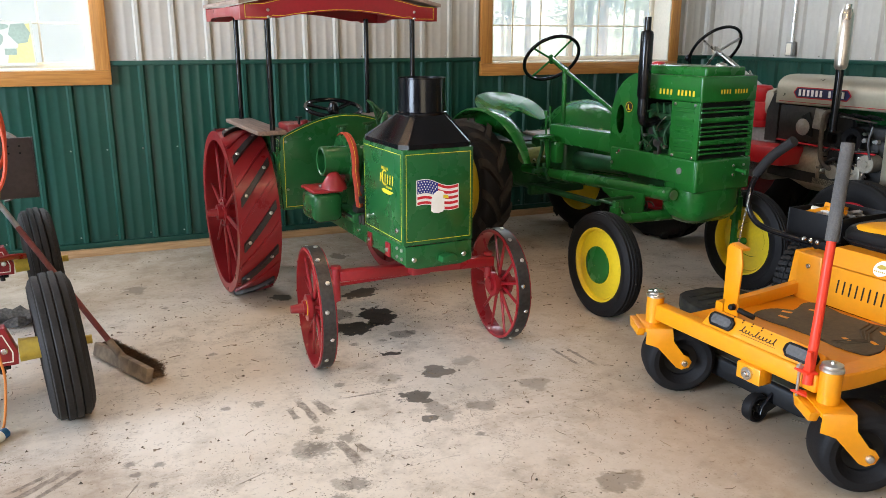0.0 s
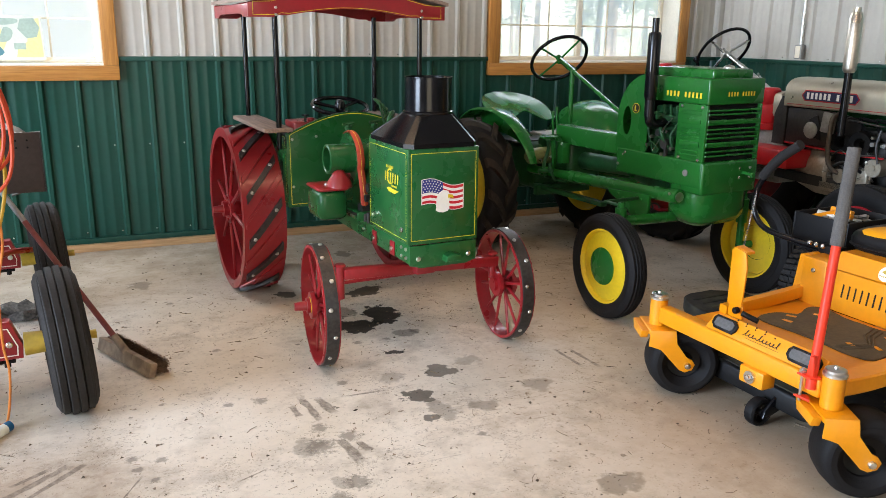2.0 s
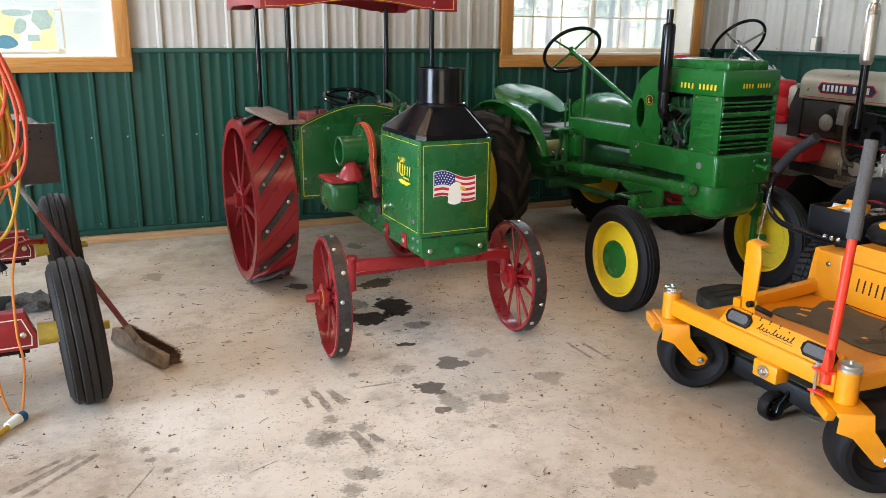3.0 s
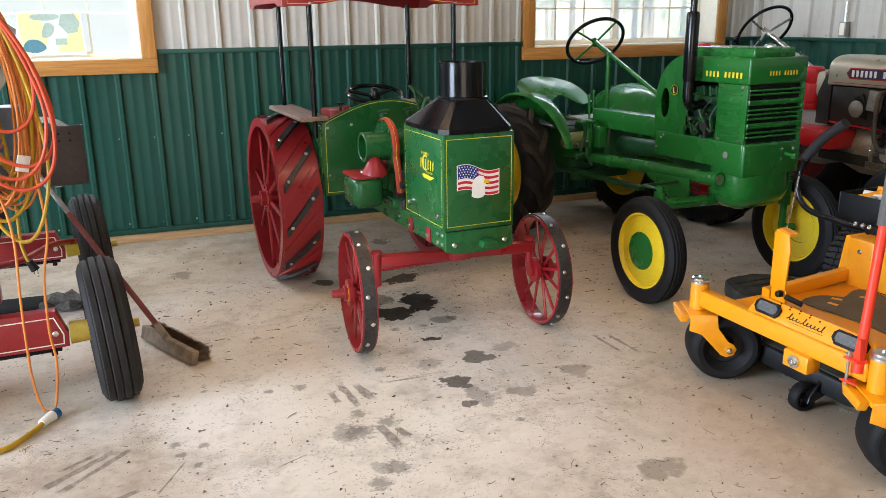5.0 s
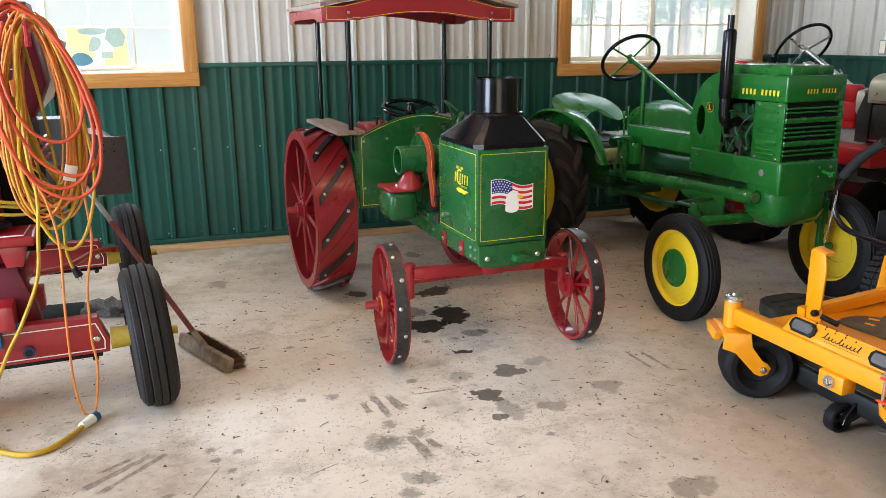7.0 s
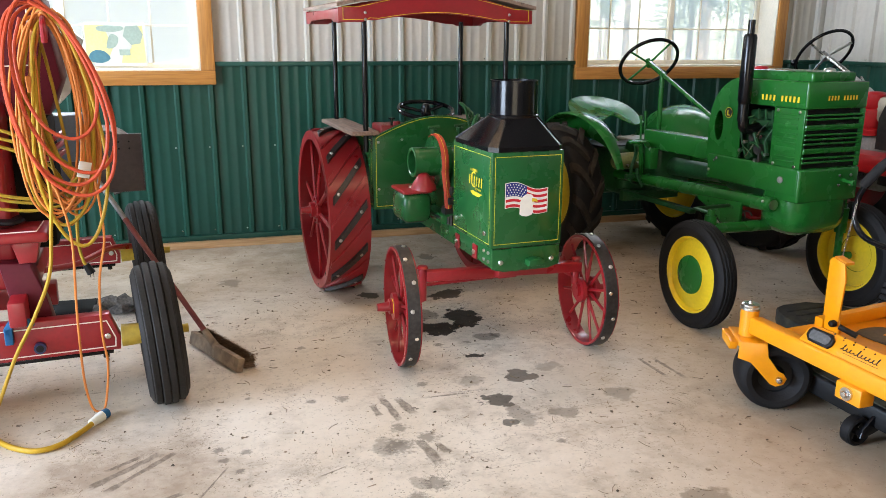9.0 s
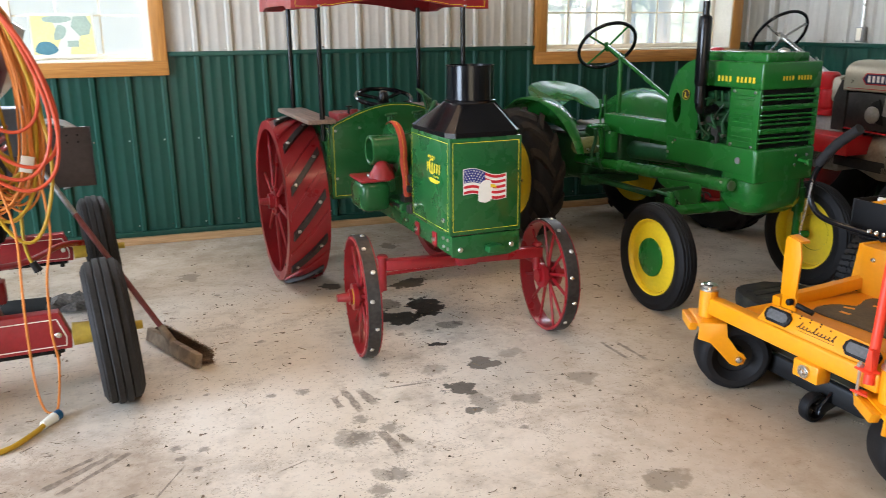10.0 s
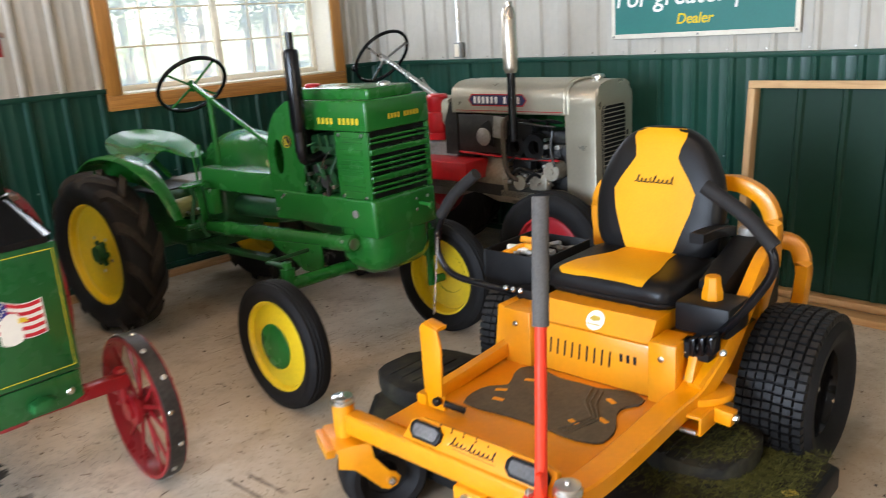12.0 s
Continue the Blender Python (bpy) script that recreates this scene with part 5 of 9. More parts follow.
# ---- the green row-crop tractor ----
JD = thing("row_crop_tractor", pose(3.14, 3.34, 0, 0, 0, 6.0), "small green vintage tractor with yellow wheels and black stack", "tractor")
# front wheels
disc_wheel(JD, -0.450, 0.175, 0.281, 0.056, 0.20, -4, -1, YELLOW, 5, JD_GREEN, label="yellow disc wheel")
disc_wheel(JD, 0.612, 0.135, 0.295, 0.058, 0.202, -2, 1, YELLOW, 5, JD_GREEN, label="yellow disc wheel")
# rear wheels
for cx, o in ((-0.338, -1), (0.725, 1)):
    w, m = disc_wheel(JD, cx, 1.80, 0.430, 0.112, 0.285, 0, o, YELLOW, 0, None, RUBBER, "yellow disc wheel", 0.3, 0.027)
    ag_lugs(w.children[-1], m, 0.459, 0.118, 12, 0.034, LUG_RUBBER)
    bm = B()
    cyl(bm, m @ Vector((0, 0, o * 0.02)), m @ Vector((0, 0, o * 0.075)), 0.055, 0.045, 18)
    for k in range(3):
        box(bm, -0.014, 0.014, -0.075, 0.075, 0.03, 0.05, 0.004, m @ (Matrix.Scale(o, 4, (0, 0, 1))) @ pose(0, 0, 0, 0, 0, k * 60))
    part("hub", bm, ENGINE_GREEN, w, "greasy green hub")

W = 0.408
# hood: top shroud, raised fuel tank cover
bm = B()
box(bm, -0.004, W + 0.004, -0.006, 0.47, 1.135, 1.272, 0.012, None, 3)
part("hood_shroud", bm, JD_GREEN, JD, "green pressed hood")
bm = B()
box(bm, 0.055, W - 0.055, 0.03, 0.56, 1.262, 1.318, 0.014, None, 3)
part("hood_top", bm, JD_GREEN, JD)
bm = B()
lathe(bm, [(0.030, 1.316), (0.030, 1.326), (0.024, 1.332), (0.012, 1.335), (0.001, 1.340)], Matrix.Translation((0.235, 0.10, 0)), 20)
part("radiator_cap", bm, STEEL, JD, "chrome filler cap")
bm = B()
lathe(bm, [(0.036, 1.316), (0.038, 1.326), (0.030, 1.332), (0.001, 1.334)], Matrix.Translation((0.16, 0.50, 0)), 18)
part("fuel_cap", bm, BRIGHT_RED, JD, "red fuel cap")
# the rear cowl with its rounded back, an oval hole in each side
cowl = [(0.44, 0.72), (0.66, 0.72), (0.69, 0.80), (0.70, 0.98)] + [(0.44 + 0.255 * math.cos(a), 1.02 + 0.258 * math.sin(a)) for a in np.linspace(0.05, math.pi / 2, 10)]
for x in (0.0, W - 0.006):
    bm = B()
    hole = [(0.615 + 0.035 * math.cos(a), 1.0 + 0.085 * math.sin(a)) for a in np.linspace(0, 2 * math.pi, 16, endpoint=False)]
    # two halves round the hole
    a = [(0.44, 0.72), (0.615, 0.72)] + [hole[i % 16] for i in range(12, 3, -1)] + [(0.615, 1.21), *[p for p in cowl if p[0] < 0.615 and p[1] > 1.1 and p[1] > 1.21]]
    b = [(0.615, 0.72)] + [p for p in cowl if p[0] > 0.615 and p[1] < 1.215] + [(0.615, 1.21)] + [hole[i % 16] for i in range(4, -5, -1)]
    prism(bm, a, 0, 0.006, Matrix.Translation((x, 0, 0)) @ YZ)
    prism(bm, b, 0, 0.006, Matrix.Translation((x, 0, 0)) @ YZ)
    part("cowl_side", bm, JD_GREEN, JD)
bm = B()
edge = [p for p in cowl if p[1] > 0.75 and p[0] > 0.5] + [(0.455, 1.277)]
for p, q in zip(edge, edge[1:]):
    vs = [bm.verts.new((x, *pp)) for pp in (p, q) for x in (0.0, W)]
    bm.faces.new((vs[0], vs[1], vs[3], vs[2]))
part("cowl_back", bm, JD_GREEN, JD)
# near-black sheet stands in for the shade behind the engine
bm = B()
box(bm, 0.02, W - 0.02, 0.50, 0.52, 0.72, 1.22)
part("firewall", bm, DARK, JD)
# lower side band, front band, belly
bm = B()
box(bm, -0.006, W + 0.006, 0.0, 0.68, 0.690, 0.835, 0.010, None, 3)
part("side_band", bm, JD_GREEN, JD)
bm = B()
box(bm, -0.002, W + 0.002, -0.008, 0.285, 0.462, 0.800, 0.105, None, 7)
box(bm, -0.0045, W + 0.0045, -0.012, 0.15, 0.655, 0.833, 0.014, None, 3)
part("nose_casting", bm, JD_GREEN, JD, "rounded green nose casting")
bm = B()
bolts(bm, [(0.27 + i * 0.08, -0.012, z) for i in range(2) for z in (0.79, 0.74)] + [(-0.006, 0.62, 0.80)], (0, -1, 0), 0.008, 0.006)
bolts(bm, [(-0.006, 0.60, 0.815), (-0.006, 0.66, 0.74)], (-1, 0, 0), 0.009, 0.008)
part("bolt", bm, STEEL, JD)
bm = B()
cyl(bm, (-0.012, 0.11, 0.765), (0, 0.11, 0.765), 0.018, None, 20)
part("side_badge", bm, CAST, JD, "small round grey badge")
bm = B()
cyl(bm, (0.30, -0.012, 0.765), (0.30, -0.075, 0.760), 0.010, None, 10)
cyl(bm, (0.30, -0.075, 0.760), (0.30, -0.085, 0.760), 0.018, 0.012, 10)
part("crank_stub", bm, JD_GREEN, JD)
# grille: near-black core that puts in the gaps' shade, louvres that wrap round onto the sides
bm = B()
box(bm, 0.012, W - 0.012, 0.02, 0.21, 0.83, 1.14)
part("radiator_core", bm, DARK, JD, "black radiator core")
zs = [1.106, 1.085, 1.044, 1.007, 0.984, 0.961, 0.925, 0.889, 0.866]
wide = {2, 6}
for i, z in enumerate(zs):
    bm = B()
    h = 0.0135 if i in wide else 0.0052
    prism(bm, [(0.004, 0.010), (0.010, -0.006), (W - 0.010, -0.006), (W - 0.004, 0.010), (W - 0.010, 0.022), (0.010, 0.022)], z - h, z + h, Matrix.Identity(4), 0.0022)
    part("louvre", bm, JD_GREEN, JD)
    for x in (-0.004, W + 0.002):
        bm = B()
        prism(bm, [(x - 0.004, 0.172), (x - 0.007, 0.160), (x - 0.007, 0.048), (x - 0.004, 0.036), (x + 0.006, 0.036), (x + 0.009, 0.048), (x + 0.009, 0.160), (x + 0.006, 0.172)], z - h, z + h, Matrix.Identity(4), 0.002)
        part("side_louvre", bm, JD_GREEN, JD)
for x in (-0.004, W - 0.014):
    bm = B()
    box(bm, x, x + 0.018, 0.0, 0.205, 0.835, 1.135, 0.003)
    part("grille_side", bm, JD_GREEN, JD)
bm = B()
bolts(bm, [(-0.006, y, z) for y in (0.03, 0.175) for z in (1.122, 0.845)], (-1, 0, 0), 0.009, 0.007)
part("bolt", bm, STEEL, JD)
# lettering on the hood as plain bars, and the round model badge
bm = B()
left = Matrix.Translation((-0.0055, 0, 0)) @ Matrix(((0, 0, -1, 0), (-1, 0, 0, 0), (0, 1, 0, 0), (0, 0, 0, 1)))
word_bars(bm, -0.30, 1.167, 0.270, 0.029, 10, left, 0.50, skip=(4,))
word_bars(bm, 0.13, 1.179, 0.21, 0.023, 10, Matrix.Translation((0, -0.0075, 0)) @ XZ, 0.50, skip=(4,))
part("letter_bar", bm, LETTER_YELLOW, JD, "yellow maker's lettering")
bm = B()
prism(bm, arc(-0.535, 1.078, 0.029, 0, 342, 19), 0.0, 0.003, left)
part("badge", bm, LETTER_BLACK, JD, "round black badge with yellow letter")
bm = B()
ring_line(bm, arc(-0.535, 1.078, 0.028, 0, 342, 19), 0.003, left, 0.004)
part("badge_rim", bm, LETTER_YELLOW, JD)
ob = new("badge_letter", lettering("L", 0.042, LETTER_YELLOW, left @ pose(-0.547, 1.063, 0.004), bold=0.0009))
ob.parent = JD

# engine seen through the side opening
bm = B()
box(bm, 0.07, 0.34, 0.20, 0.50, 0.80, 1.00, 0.02, None, 3)
box(bm, 0.09, 0.32, 0.22, 0.48, 0.98, 1.10, 0.015, None, 2)
cyl(bm, (0.03, 0.30, 0.90), (0.10, 0.30, 0.90), 0.05, None, 20)
cyl(bm, (0.02, 0.39, 0.87), (0.08, 0.39, 0.87), 0.035, None, 16)
box(bm, 0.03, 0.08, 0.22, 0.42, 1.02, 1.06, 0.012)
part("engine", bm, ENGINE_GREEN, JD, "oily green engine")
bm = B()
tube(bm, smooth_path([(0.02, 0.30, 0.90), (-0.005, 0.32, 0.96), (0.01, 0.36, 1.03), (0.06, 0.38, 1.04)]), 0.010)
tube(bm, smooth_path([(0.02, 0.26, 0.86), (-0.002, 0.30, 0.92), (0.0, 0.36, 0.93), (0.05, 0.42, 0.86)]), 0.007)
tube(bm, smooth_path([(0.01, 0.40, 0.86), (-0.005, 0.42, 0.95), (0.01, 0.44, 1.04), (0.05, 0.40, 1.07)]), 0.006)
tube(bm, smooth_path([(0.03, 0.23, 1.02), (0.0, 0.25, 0.95), (0.01, 0.24, 0.87)]), 0.007)
tube(bm, smooth_path([(0.0, 0.44, 0.84), (-0.006, 0.40, 0.90), (-0.002, 0.33, 0.86)]), 0.005)
for y in (0.24, 0.29, 0.34):
    cyl(bm, (0.03, y, 1.06), (0.02, y, 1.115), 0.009, 0.006, 8)
part("pipe", bm, ENGINE_GREEN, JD)
bm = B()
cyl(bm, (-0.004, 0.30, 0.90), (0.03, 0.30, 0.90), 0.028, None, 16)
cyl(bm, (0.0, 0.355, 0.955), (0.03, 0.355, 0.955), 0.02, None, 14)
box(bm, -0.004, 0.02, 0.28, 0.295, 0.82, 0.90, 0.003)
part("carburettor", bm, WORN_STEEL, JD, "dark grey carburettor")
bm = B()
for y, z in ((0.24, 0.88), (0.28, 0.97), (0.34, 1.02), (0.40, 0.93), (0.43, 0.88), (0.31, 0.84)):
    cyl(bm, (-0.006, y, z), (0.02, y, z), 0.010, 0.008, 10)
tube(bm, smooth_path([(0.0, 0.24, 1.05), (-0.006, 0.29, 1.0), (0.0, 0.33, 0.93), (-0.004, 0.38, 0.85)]), 0.004, 6)
part("fitting", bm, STEEL, JD, "small bright fittings")
# exhaust stack with elbow
bm = B()
tube(bm, smooth_path([(0.06, 0.345, 1.02), (-0.03, 0.345, 1.005), (-0.073, 0.345, 1.02), (-0.083, 0.345, 1.09)]), 0.026, 14)
cyl(bm, (-0.083, 0.345, 1.05), (-0.083, 0.345, 1.16), 0.028, 0.028, 18)
lathe(bm, [(0.028, 1.14), (0.035, 1.16), (0.035, 1.485), (0.030, 1.50), (0.018, 1.505), (0.018, 1.575), (0.014, 1.575), (0.014, 1.52)], Matrix.Translation((-0.083, 0.345, 0)), 24)
part("exhaust_pipe_upright", bm, BLACK, JD, "black exhaust stack")

# chassis behind the hood
bm = B()
box(bm, 0.015, 0.11, 0.66, 1.33, 0.785, 0.905, 0.012, None, 3)
part("frame_beam", bm, JD_GREEN, JD)
bm = B()
box(bm, 0.25, 0.34, 0.66, 1.40, 0.76, 0.86, 0.012, None, 3)
part("frame_beam", bm, JD_GREEN, JD)
bm = B()
box(bm, 0.06, 0.34, 1.22, 1.62, 0.50, 0.80, 0.04, None, 3)
box(bm, 0.0, 0.40, 1.52, 1.95, 0.42, 0.74, 0.05, None, 3)
cyl(bm, (-0.30, 1.80, 0.47), (0.67, 1.80, 0.47), 0.075, None, 20)
part("transmission", bm, ENGINE_GREEN, JD, "greasy green transmission case")
bm = B()
cyl(bm, (0.115, 0.66, 0.70), (0.20, 1.30, 0.66), 0.05, 0.06, 18)
cyl(bm, (0.20, 0.20, 0.60), (0.20, 0.66, 0.68), 0.075, None, 18)
part("drive_tube", bm, ENGINE_GREEN, JD)
for x0, x1, z0, z1 in ((-0.045, 0.02, 0.635, 0.565), (0.45, 0.42, 0.635, 0.565)):
    bm = B()
    cyl(bm, (x0, 0.10, z0), (x1, 1.60, z1), 0.038, None, 20)
    part("frame_tube", bm, JD_GREEN, JD, "long green frame tube")
bm = B()
cyl(bm, (-0.045, 0.096, 0.635), (-0.045, 0.102, 0.635), 0.028, None, 16)
bolts(bm, [(-0.08, 0.14, 0.65)], (-1, 0, 0.3), 0.008)
part("bolt", bm, STEEL, JD)
# bars in the darker green, which puts in the shade under the frame
bm = B()
box(bm, 0.0, 0.05, 0.80, 1.60, 0.440, 0.470, 0.006)
box(bm, -0.03, 0.43, 1.45, 1.50, 0.40, 0.468, 0.006)
part("drawbar_frame", bm, ENGINE_GREEN, JD)
# front axle, spindles and the bracket that hangs from the frame tube
bm = B()
cyl(bm, (-0.31, 0.26, 0.495), (0.52, 0.15, 0.50), 0.030, None, 18)
cyl(bm, (0.20, 0.14, 0.50), (0.20, 0.38, 0.50), 0.045, None, 18)
part("front_axle", bm, JD_GREEN, JD)
for x, hub, y0, y1 in ((-0.31, -0.44, 0.26, 0.175), (0.52, 0.60, 0.15, 0.135)):
    bm = B()
    cyl(bm, (x, y0, 0.43), (x, y0, 0.57), 0.032, None, 16)
    cyl(bm, (x, y0, 0.27), (x, y0, 0.60), 0.020, None, 14)
    cyl(bm, (x, y0, 0.292), (hub, y1, 0.290), 0.022, None, 14)
    part("spindle", bm, JD_GREEN, JD)
    bm = B()
    box(bm, x - 0.014, x + 0.014, y0, 0.40 if x > 0 else 0.395, 0.574, 0.588, 0.005)
    part("steering_arm", bm, ENGINE_GREEN, JD)
bm = B()
cyl(bm, (-0.31, 0.385, 0.581), (0.52, 0.385, 0.581), 0.010, None, 10)
part("tie_rod", bm, ENGINE_GREEN, JD)
bm = B()
prism(bm, [(0.30, 0.615), (0.66, 0.595), (0.64, 0.565), (0.52, 0.535), (0.44, 0.470), (0.36, 0.465), (0.30, 0.50)], -0.078, -0.058, YZ, 0.006)
bolts(bm, [(-0.078, y, z) for y, z in ((0.36, 0.575), (0.56, 0.575), (0.40, 0.50))], (-1, 0, 0), 0.010, 0.009)
part("axle_bracket", bm, JD_GREEN, JD, "green cast axle bracket")
bm = B()
for k in range(7):
    tube(bm, [(-0.02 + 0.030 * math.cos(t * 0.7), 0.30 + 0.006 * t, 0.53 + 0.030 * math.sin(t * 0.7)) for t in np.linspace(k * 2.6, k * 2.6 + 2.6, 6)], 0.005, 6)
tagged(part("spring", bm, WORN_STEEL, JD, "bare steel spring"), kind="stuff")
# steering wheel on its long shaft
bm = B()
shaft0, shaft1 = Vector((0.315, 1.735, 1.318)), Vector((0.09, 0.69, 0.985))
axis = (shaft0 - shaft1).normalized()
swm = Matrix.Translation(shaft0) @ frame_of(Vector((0.10, 0.62, 0.55))).to_4x4()
tube(bm, [swm @ Vector((0.205 * math.cos(a), 0.205 * math.sin(a), 0)) for a in np.linspace(0, 2 * math.pi, 44, endpoint=False)], 0.0125, 10, True)
part("steering_wheel", bm, BLACK, JD, "black steering wheel rim")
bm = B()
for k in range(4):
    a = k * math.pi / 2 + 0.5
    tube(bm, [swm @ Vector((0, 0, -0.01)), swm @ Vector((0.2 * math.cos(a), 0.2 * math.sin(a), 0))], 0.0075, 8)
cyl(bm, swm @ Vector((0, 0, -0.03)), swm @ Vector((0, 0, 0.02)), 0.026, 0.02, 16)
part("wheel_spider", bm, JD_GREEN, JD)
bm = B()
cyl(bm, shaft0, shaft1, 0.013, None, 12)
cyl(bm, shaft0 - axis * 0.03, shaft0 - axis * 0.28, 0.019, None, 12)
part("steering_shaft", bm, JD_GREEN, JD)
bm = B()
cyl(bm, (0.26, 1.50, 0.74), (0.26, 1.50, 1.235), 0.017, None, 12)
part("shaft_support", bm, JD_GREEN, JD)
# fenders: a narrow curved sheet that tapers to the front, and a deep rounded shell on the far side
bm = B()
rows = []
cz, cy, R = 0.455, 1.80, 0.515
for i in range(19):
    f = i / 18
    a = radians(158 - 122 * f)
    w = 0.075 + 0.125 * min(1.0, f * 1.5)
    rr = R + 0.012 * math.sin(math.pi * f)
    row = []
    for dx, dr in ((0.0, -0.05 - 0.13 * math.sin(math.pi * f)), (-0.004, -0.035), (-0.022, -0.006), (-0.05, 0.004), (-w + 0.02, 0.004), (-w, -0.008), (-w + 0.004, -0.014), (-w + 0.022, -0.003), (-0.05, -0.004), (-0.026, -0.014), (-0.010, -0.038), (-0.006, -0.05 - 0.13 * math.sin(math.pi * f))):
        row.append(bm.verts.new((-0.105 + dx, cy + (rr + dr) * math.cos(a), cz + (rr + dr) * math.sin(a))))
    rows.append(row)
k = len(rows[0])
for A, C in zip(rows, rows[1:]):
    for q in range(k):
        bm.faces.new((A[q], A[(q + 1) % k], C[(q + 1) % k], C[q]))
bm.faces.new(rows[0])
bm.faces.new(rows[-1][::-1])
part("fender", bm, JD_GREEN, JD, "curved green fender")
bm = B()
rows = []
for i in range(25):
    f = i / 24
    a = radians(178 - 176 * f)
    row = []
    for x, rr in ((0.76, 0.545), (0.72, 0.555), (0.66, 0.55), (0.60, 0.53), (0.555, 0.49), (0.525, 0.43), (0.510, 0.35), (0.505, 0.22), (0.512, 0.22), (0.518, 0.35), (0.533, 0.425), (0.562, 0.482), (0.605, 0.52), (0.66, 0.541), (0.72, 0.547), (0.76, 0.538)):
        row.append(bm.verts.new((x, cy + rr * math.cos(a), cz + rr * math.sin(a))))
    rows.append(row)
k = len(rows[0])
for A, C in zip(rows, rows[1:]):
    for q in range(k):
        bm.faces.new((A[q], A[(q + 1) % k], C[(q + 1) % k], C[q]))
bm.faces.new(rows[0])
bm.faces.new(rows[-1][::-1])
part("fender", bm, JD_GREEN, JD, "deep rounded green fender")
# pan seat
bm = B()
ns, mrows = 24, []
for i in range(13):
    v = i / 12                                  # from the front lip to the raised back
    row = []
    for j in range(ns + 1):
        u = -1 + 2 * j / ns
        half = 0.275 if v < 0.25 else 0.275 * math.sqrt(max(0.02, 1 - ((v - 0.25) / 0.76) ** 2))
        x = 0.215 + half * u
        rho = math.hypot(half * u / 0.275, max(0.0, v - 0.35) / 0.65)
        y = 2.00 + 0.36 * v - 0.05 * (1 - v) ** 2 * min(1.0, (abs(u) / 0.55) ** 2) + 0.03 * (abs(u) ** 6) * (1 - v)
        curl = 0.115 * max(0.0, rho - 0.35) ** 1.7
        lip = -0.05 * (1 - v) ** 3 * min(1.0, (abs(u) / 0.6) ** 2) + 0.028 * math.exp(-(u / 0.22) ** 2) * (1 - v) ** 2
        row.append((x, y, 0.905 + curl * (0.35 + 0.65 * min(1.0, v * 1.6)) + lip + 0.085 * v ** 1.2))
    mrows.append(row)
up = [[bm.verts.new(p) for p in r] for r in mrows]
dn = [[bm.verts.new((p[0], p[1], p[2] - 0.006)) for p in r] for r in mrows]
for i in range(12):
    for j in range(ns):
        bm.faces.new((up[i][j], up[i][j + 1], up[i + 1][j + 1], up[i + 1][j]))
        bm.faces.new((dn[i][j], dn[i + 1][j], dn[i + 1][j + 1], dn[i][j + 1]))
for j in range(ns):
    bm.faces.new((up[0][j], dn[0][j], dn[0][j + 1], up[0][j + 1]))
    bm.faces.new((up[12][j], up[12][j + 1], dn[12][j + 1], dn[12][j]))
for i in range(12):
    bm.faces.new((up[i][0], up[i + 1][0], dn[i + 1][0], dn[i][0]))
    bm.faces.new((up[i][ns], dn[i][ns], dn[i + 1][ns], up[i + 1][ns]))
part("seat", bm, JD_GREEN, JD, "green pressed pan seat")
bm = B()
for hx, hy in ((0.10, 2.10), (0.16, 2.13), (0.24, 2.13), (0.31, 2.10), (0.14, 2.06), (0.27, 2.06)):
    v = (hy - 2.00) / 0.36
    lathe(bm, [(0.009, 0.004), (0.011, 0.002), (0.009, -0.004)], Matrix.Translation((hx, hy, 0.905 + 0.085 * v ** 1.2 + 0.004)), 10, True)
part("seat_hole", bm, DARK, JD)
bm = B()
tube(bm, smooth_path([(0.24, 2.2, 0.935), (0.24, 2.15, 0.86), (0.22, 1.9, 0.74), (0.2, 1.7, 0.72)]), 0.02, 10, flat=0.4)
part("seat_spring", bm, JD_GREEN, JD)
# gearbox lid, brake drum and linkage between the seat and the hood
bm = B()
box(bm, 0.03, 0.27, 1.36, 1.66, 0.802, 0.822, 0.006)
bolts(bm, [(x, y, 0.822) for x in (0.05, 0.15, 0.25) for y in (1.38, 1.64)], (0, 0, 1), 0.010, 0.009)
part("gearbox_lid", bm, CAST, JD, "bare grey gearbox lid")
bm = B()
cyl(bm, (-0.11, 1.45, 0.68), (0.06, 1.45, 0.68), 0.052, 0.058, 24)
cyl(bm, (-0.13, 1.45, 0.68), (-0.11, 1.45, 0.68), 0.03, 0.042, 20)
part("brake_drum", bm, material("pale olive casting", (0.17, 0.19, 0.075), 0.45, vary=0.25, bump=0.15), JD, "pale olive brake drum")
bm = B()
box(bm, -0.03, 0.03, 1.18, 1.25, 0.66, 0.80, 0.010, None, 2)
part("pedal_bracket", bm, JD_GREEN, JD)
bm = B()
tube(bm, smooth_path([(-0.05, 1.34, 0.56), (-0.075, 1.32, 0.64), (-0.06, 1.30, 0.74), (-0.09, 1.27, 0.81)]), 0.012)
tube(bm, smooth_path([(-0.07, 1.20, 0.55), (-0.10, 1.21, 0.62), (-0.07, 1.26, 0.65), (-0.03, 1.28, 0.60)]), 0.010)
tube(bm, [(-0.12, 1.30, 0.60), (0.12, 1.30, 0.60)], 0.014)
bolts(bm, [(-0.12, 1.30, 0.60), (-0.10, 1.21, 0.62)], (-1, 0, 0), 0.018, 0.012)
part("linkage", bm, ENGINE_GREEN, JD)
bm = B()
bolts(bm, [(-0.06, 1.38, 0.66), (-0.08, 1.24, 0.70), (-0.02, 1.20, 0.79)], (-1, -0.3, 0), 0.011, 0.012)
part("bolt", bm, STEEL, JD)
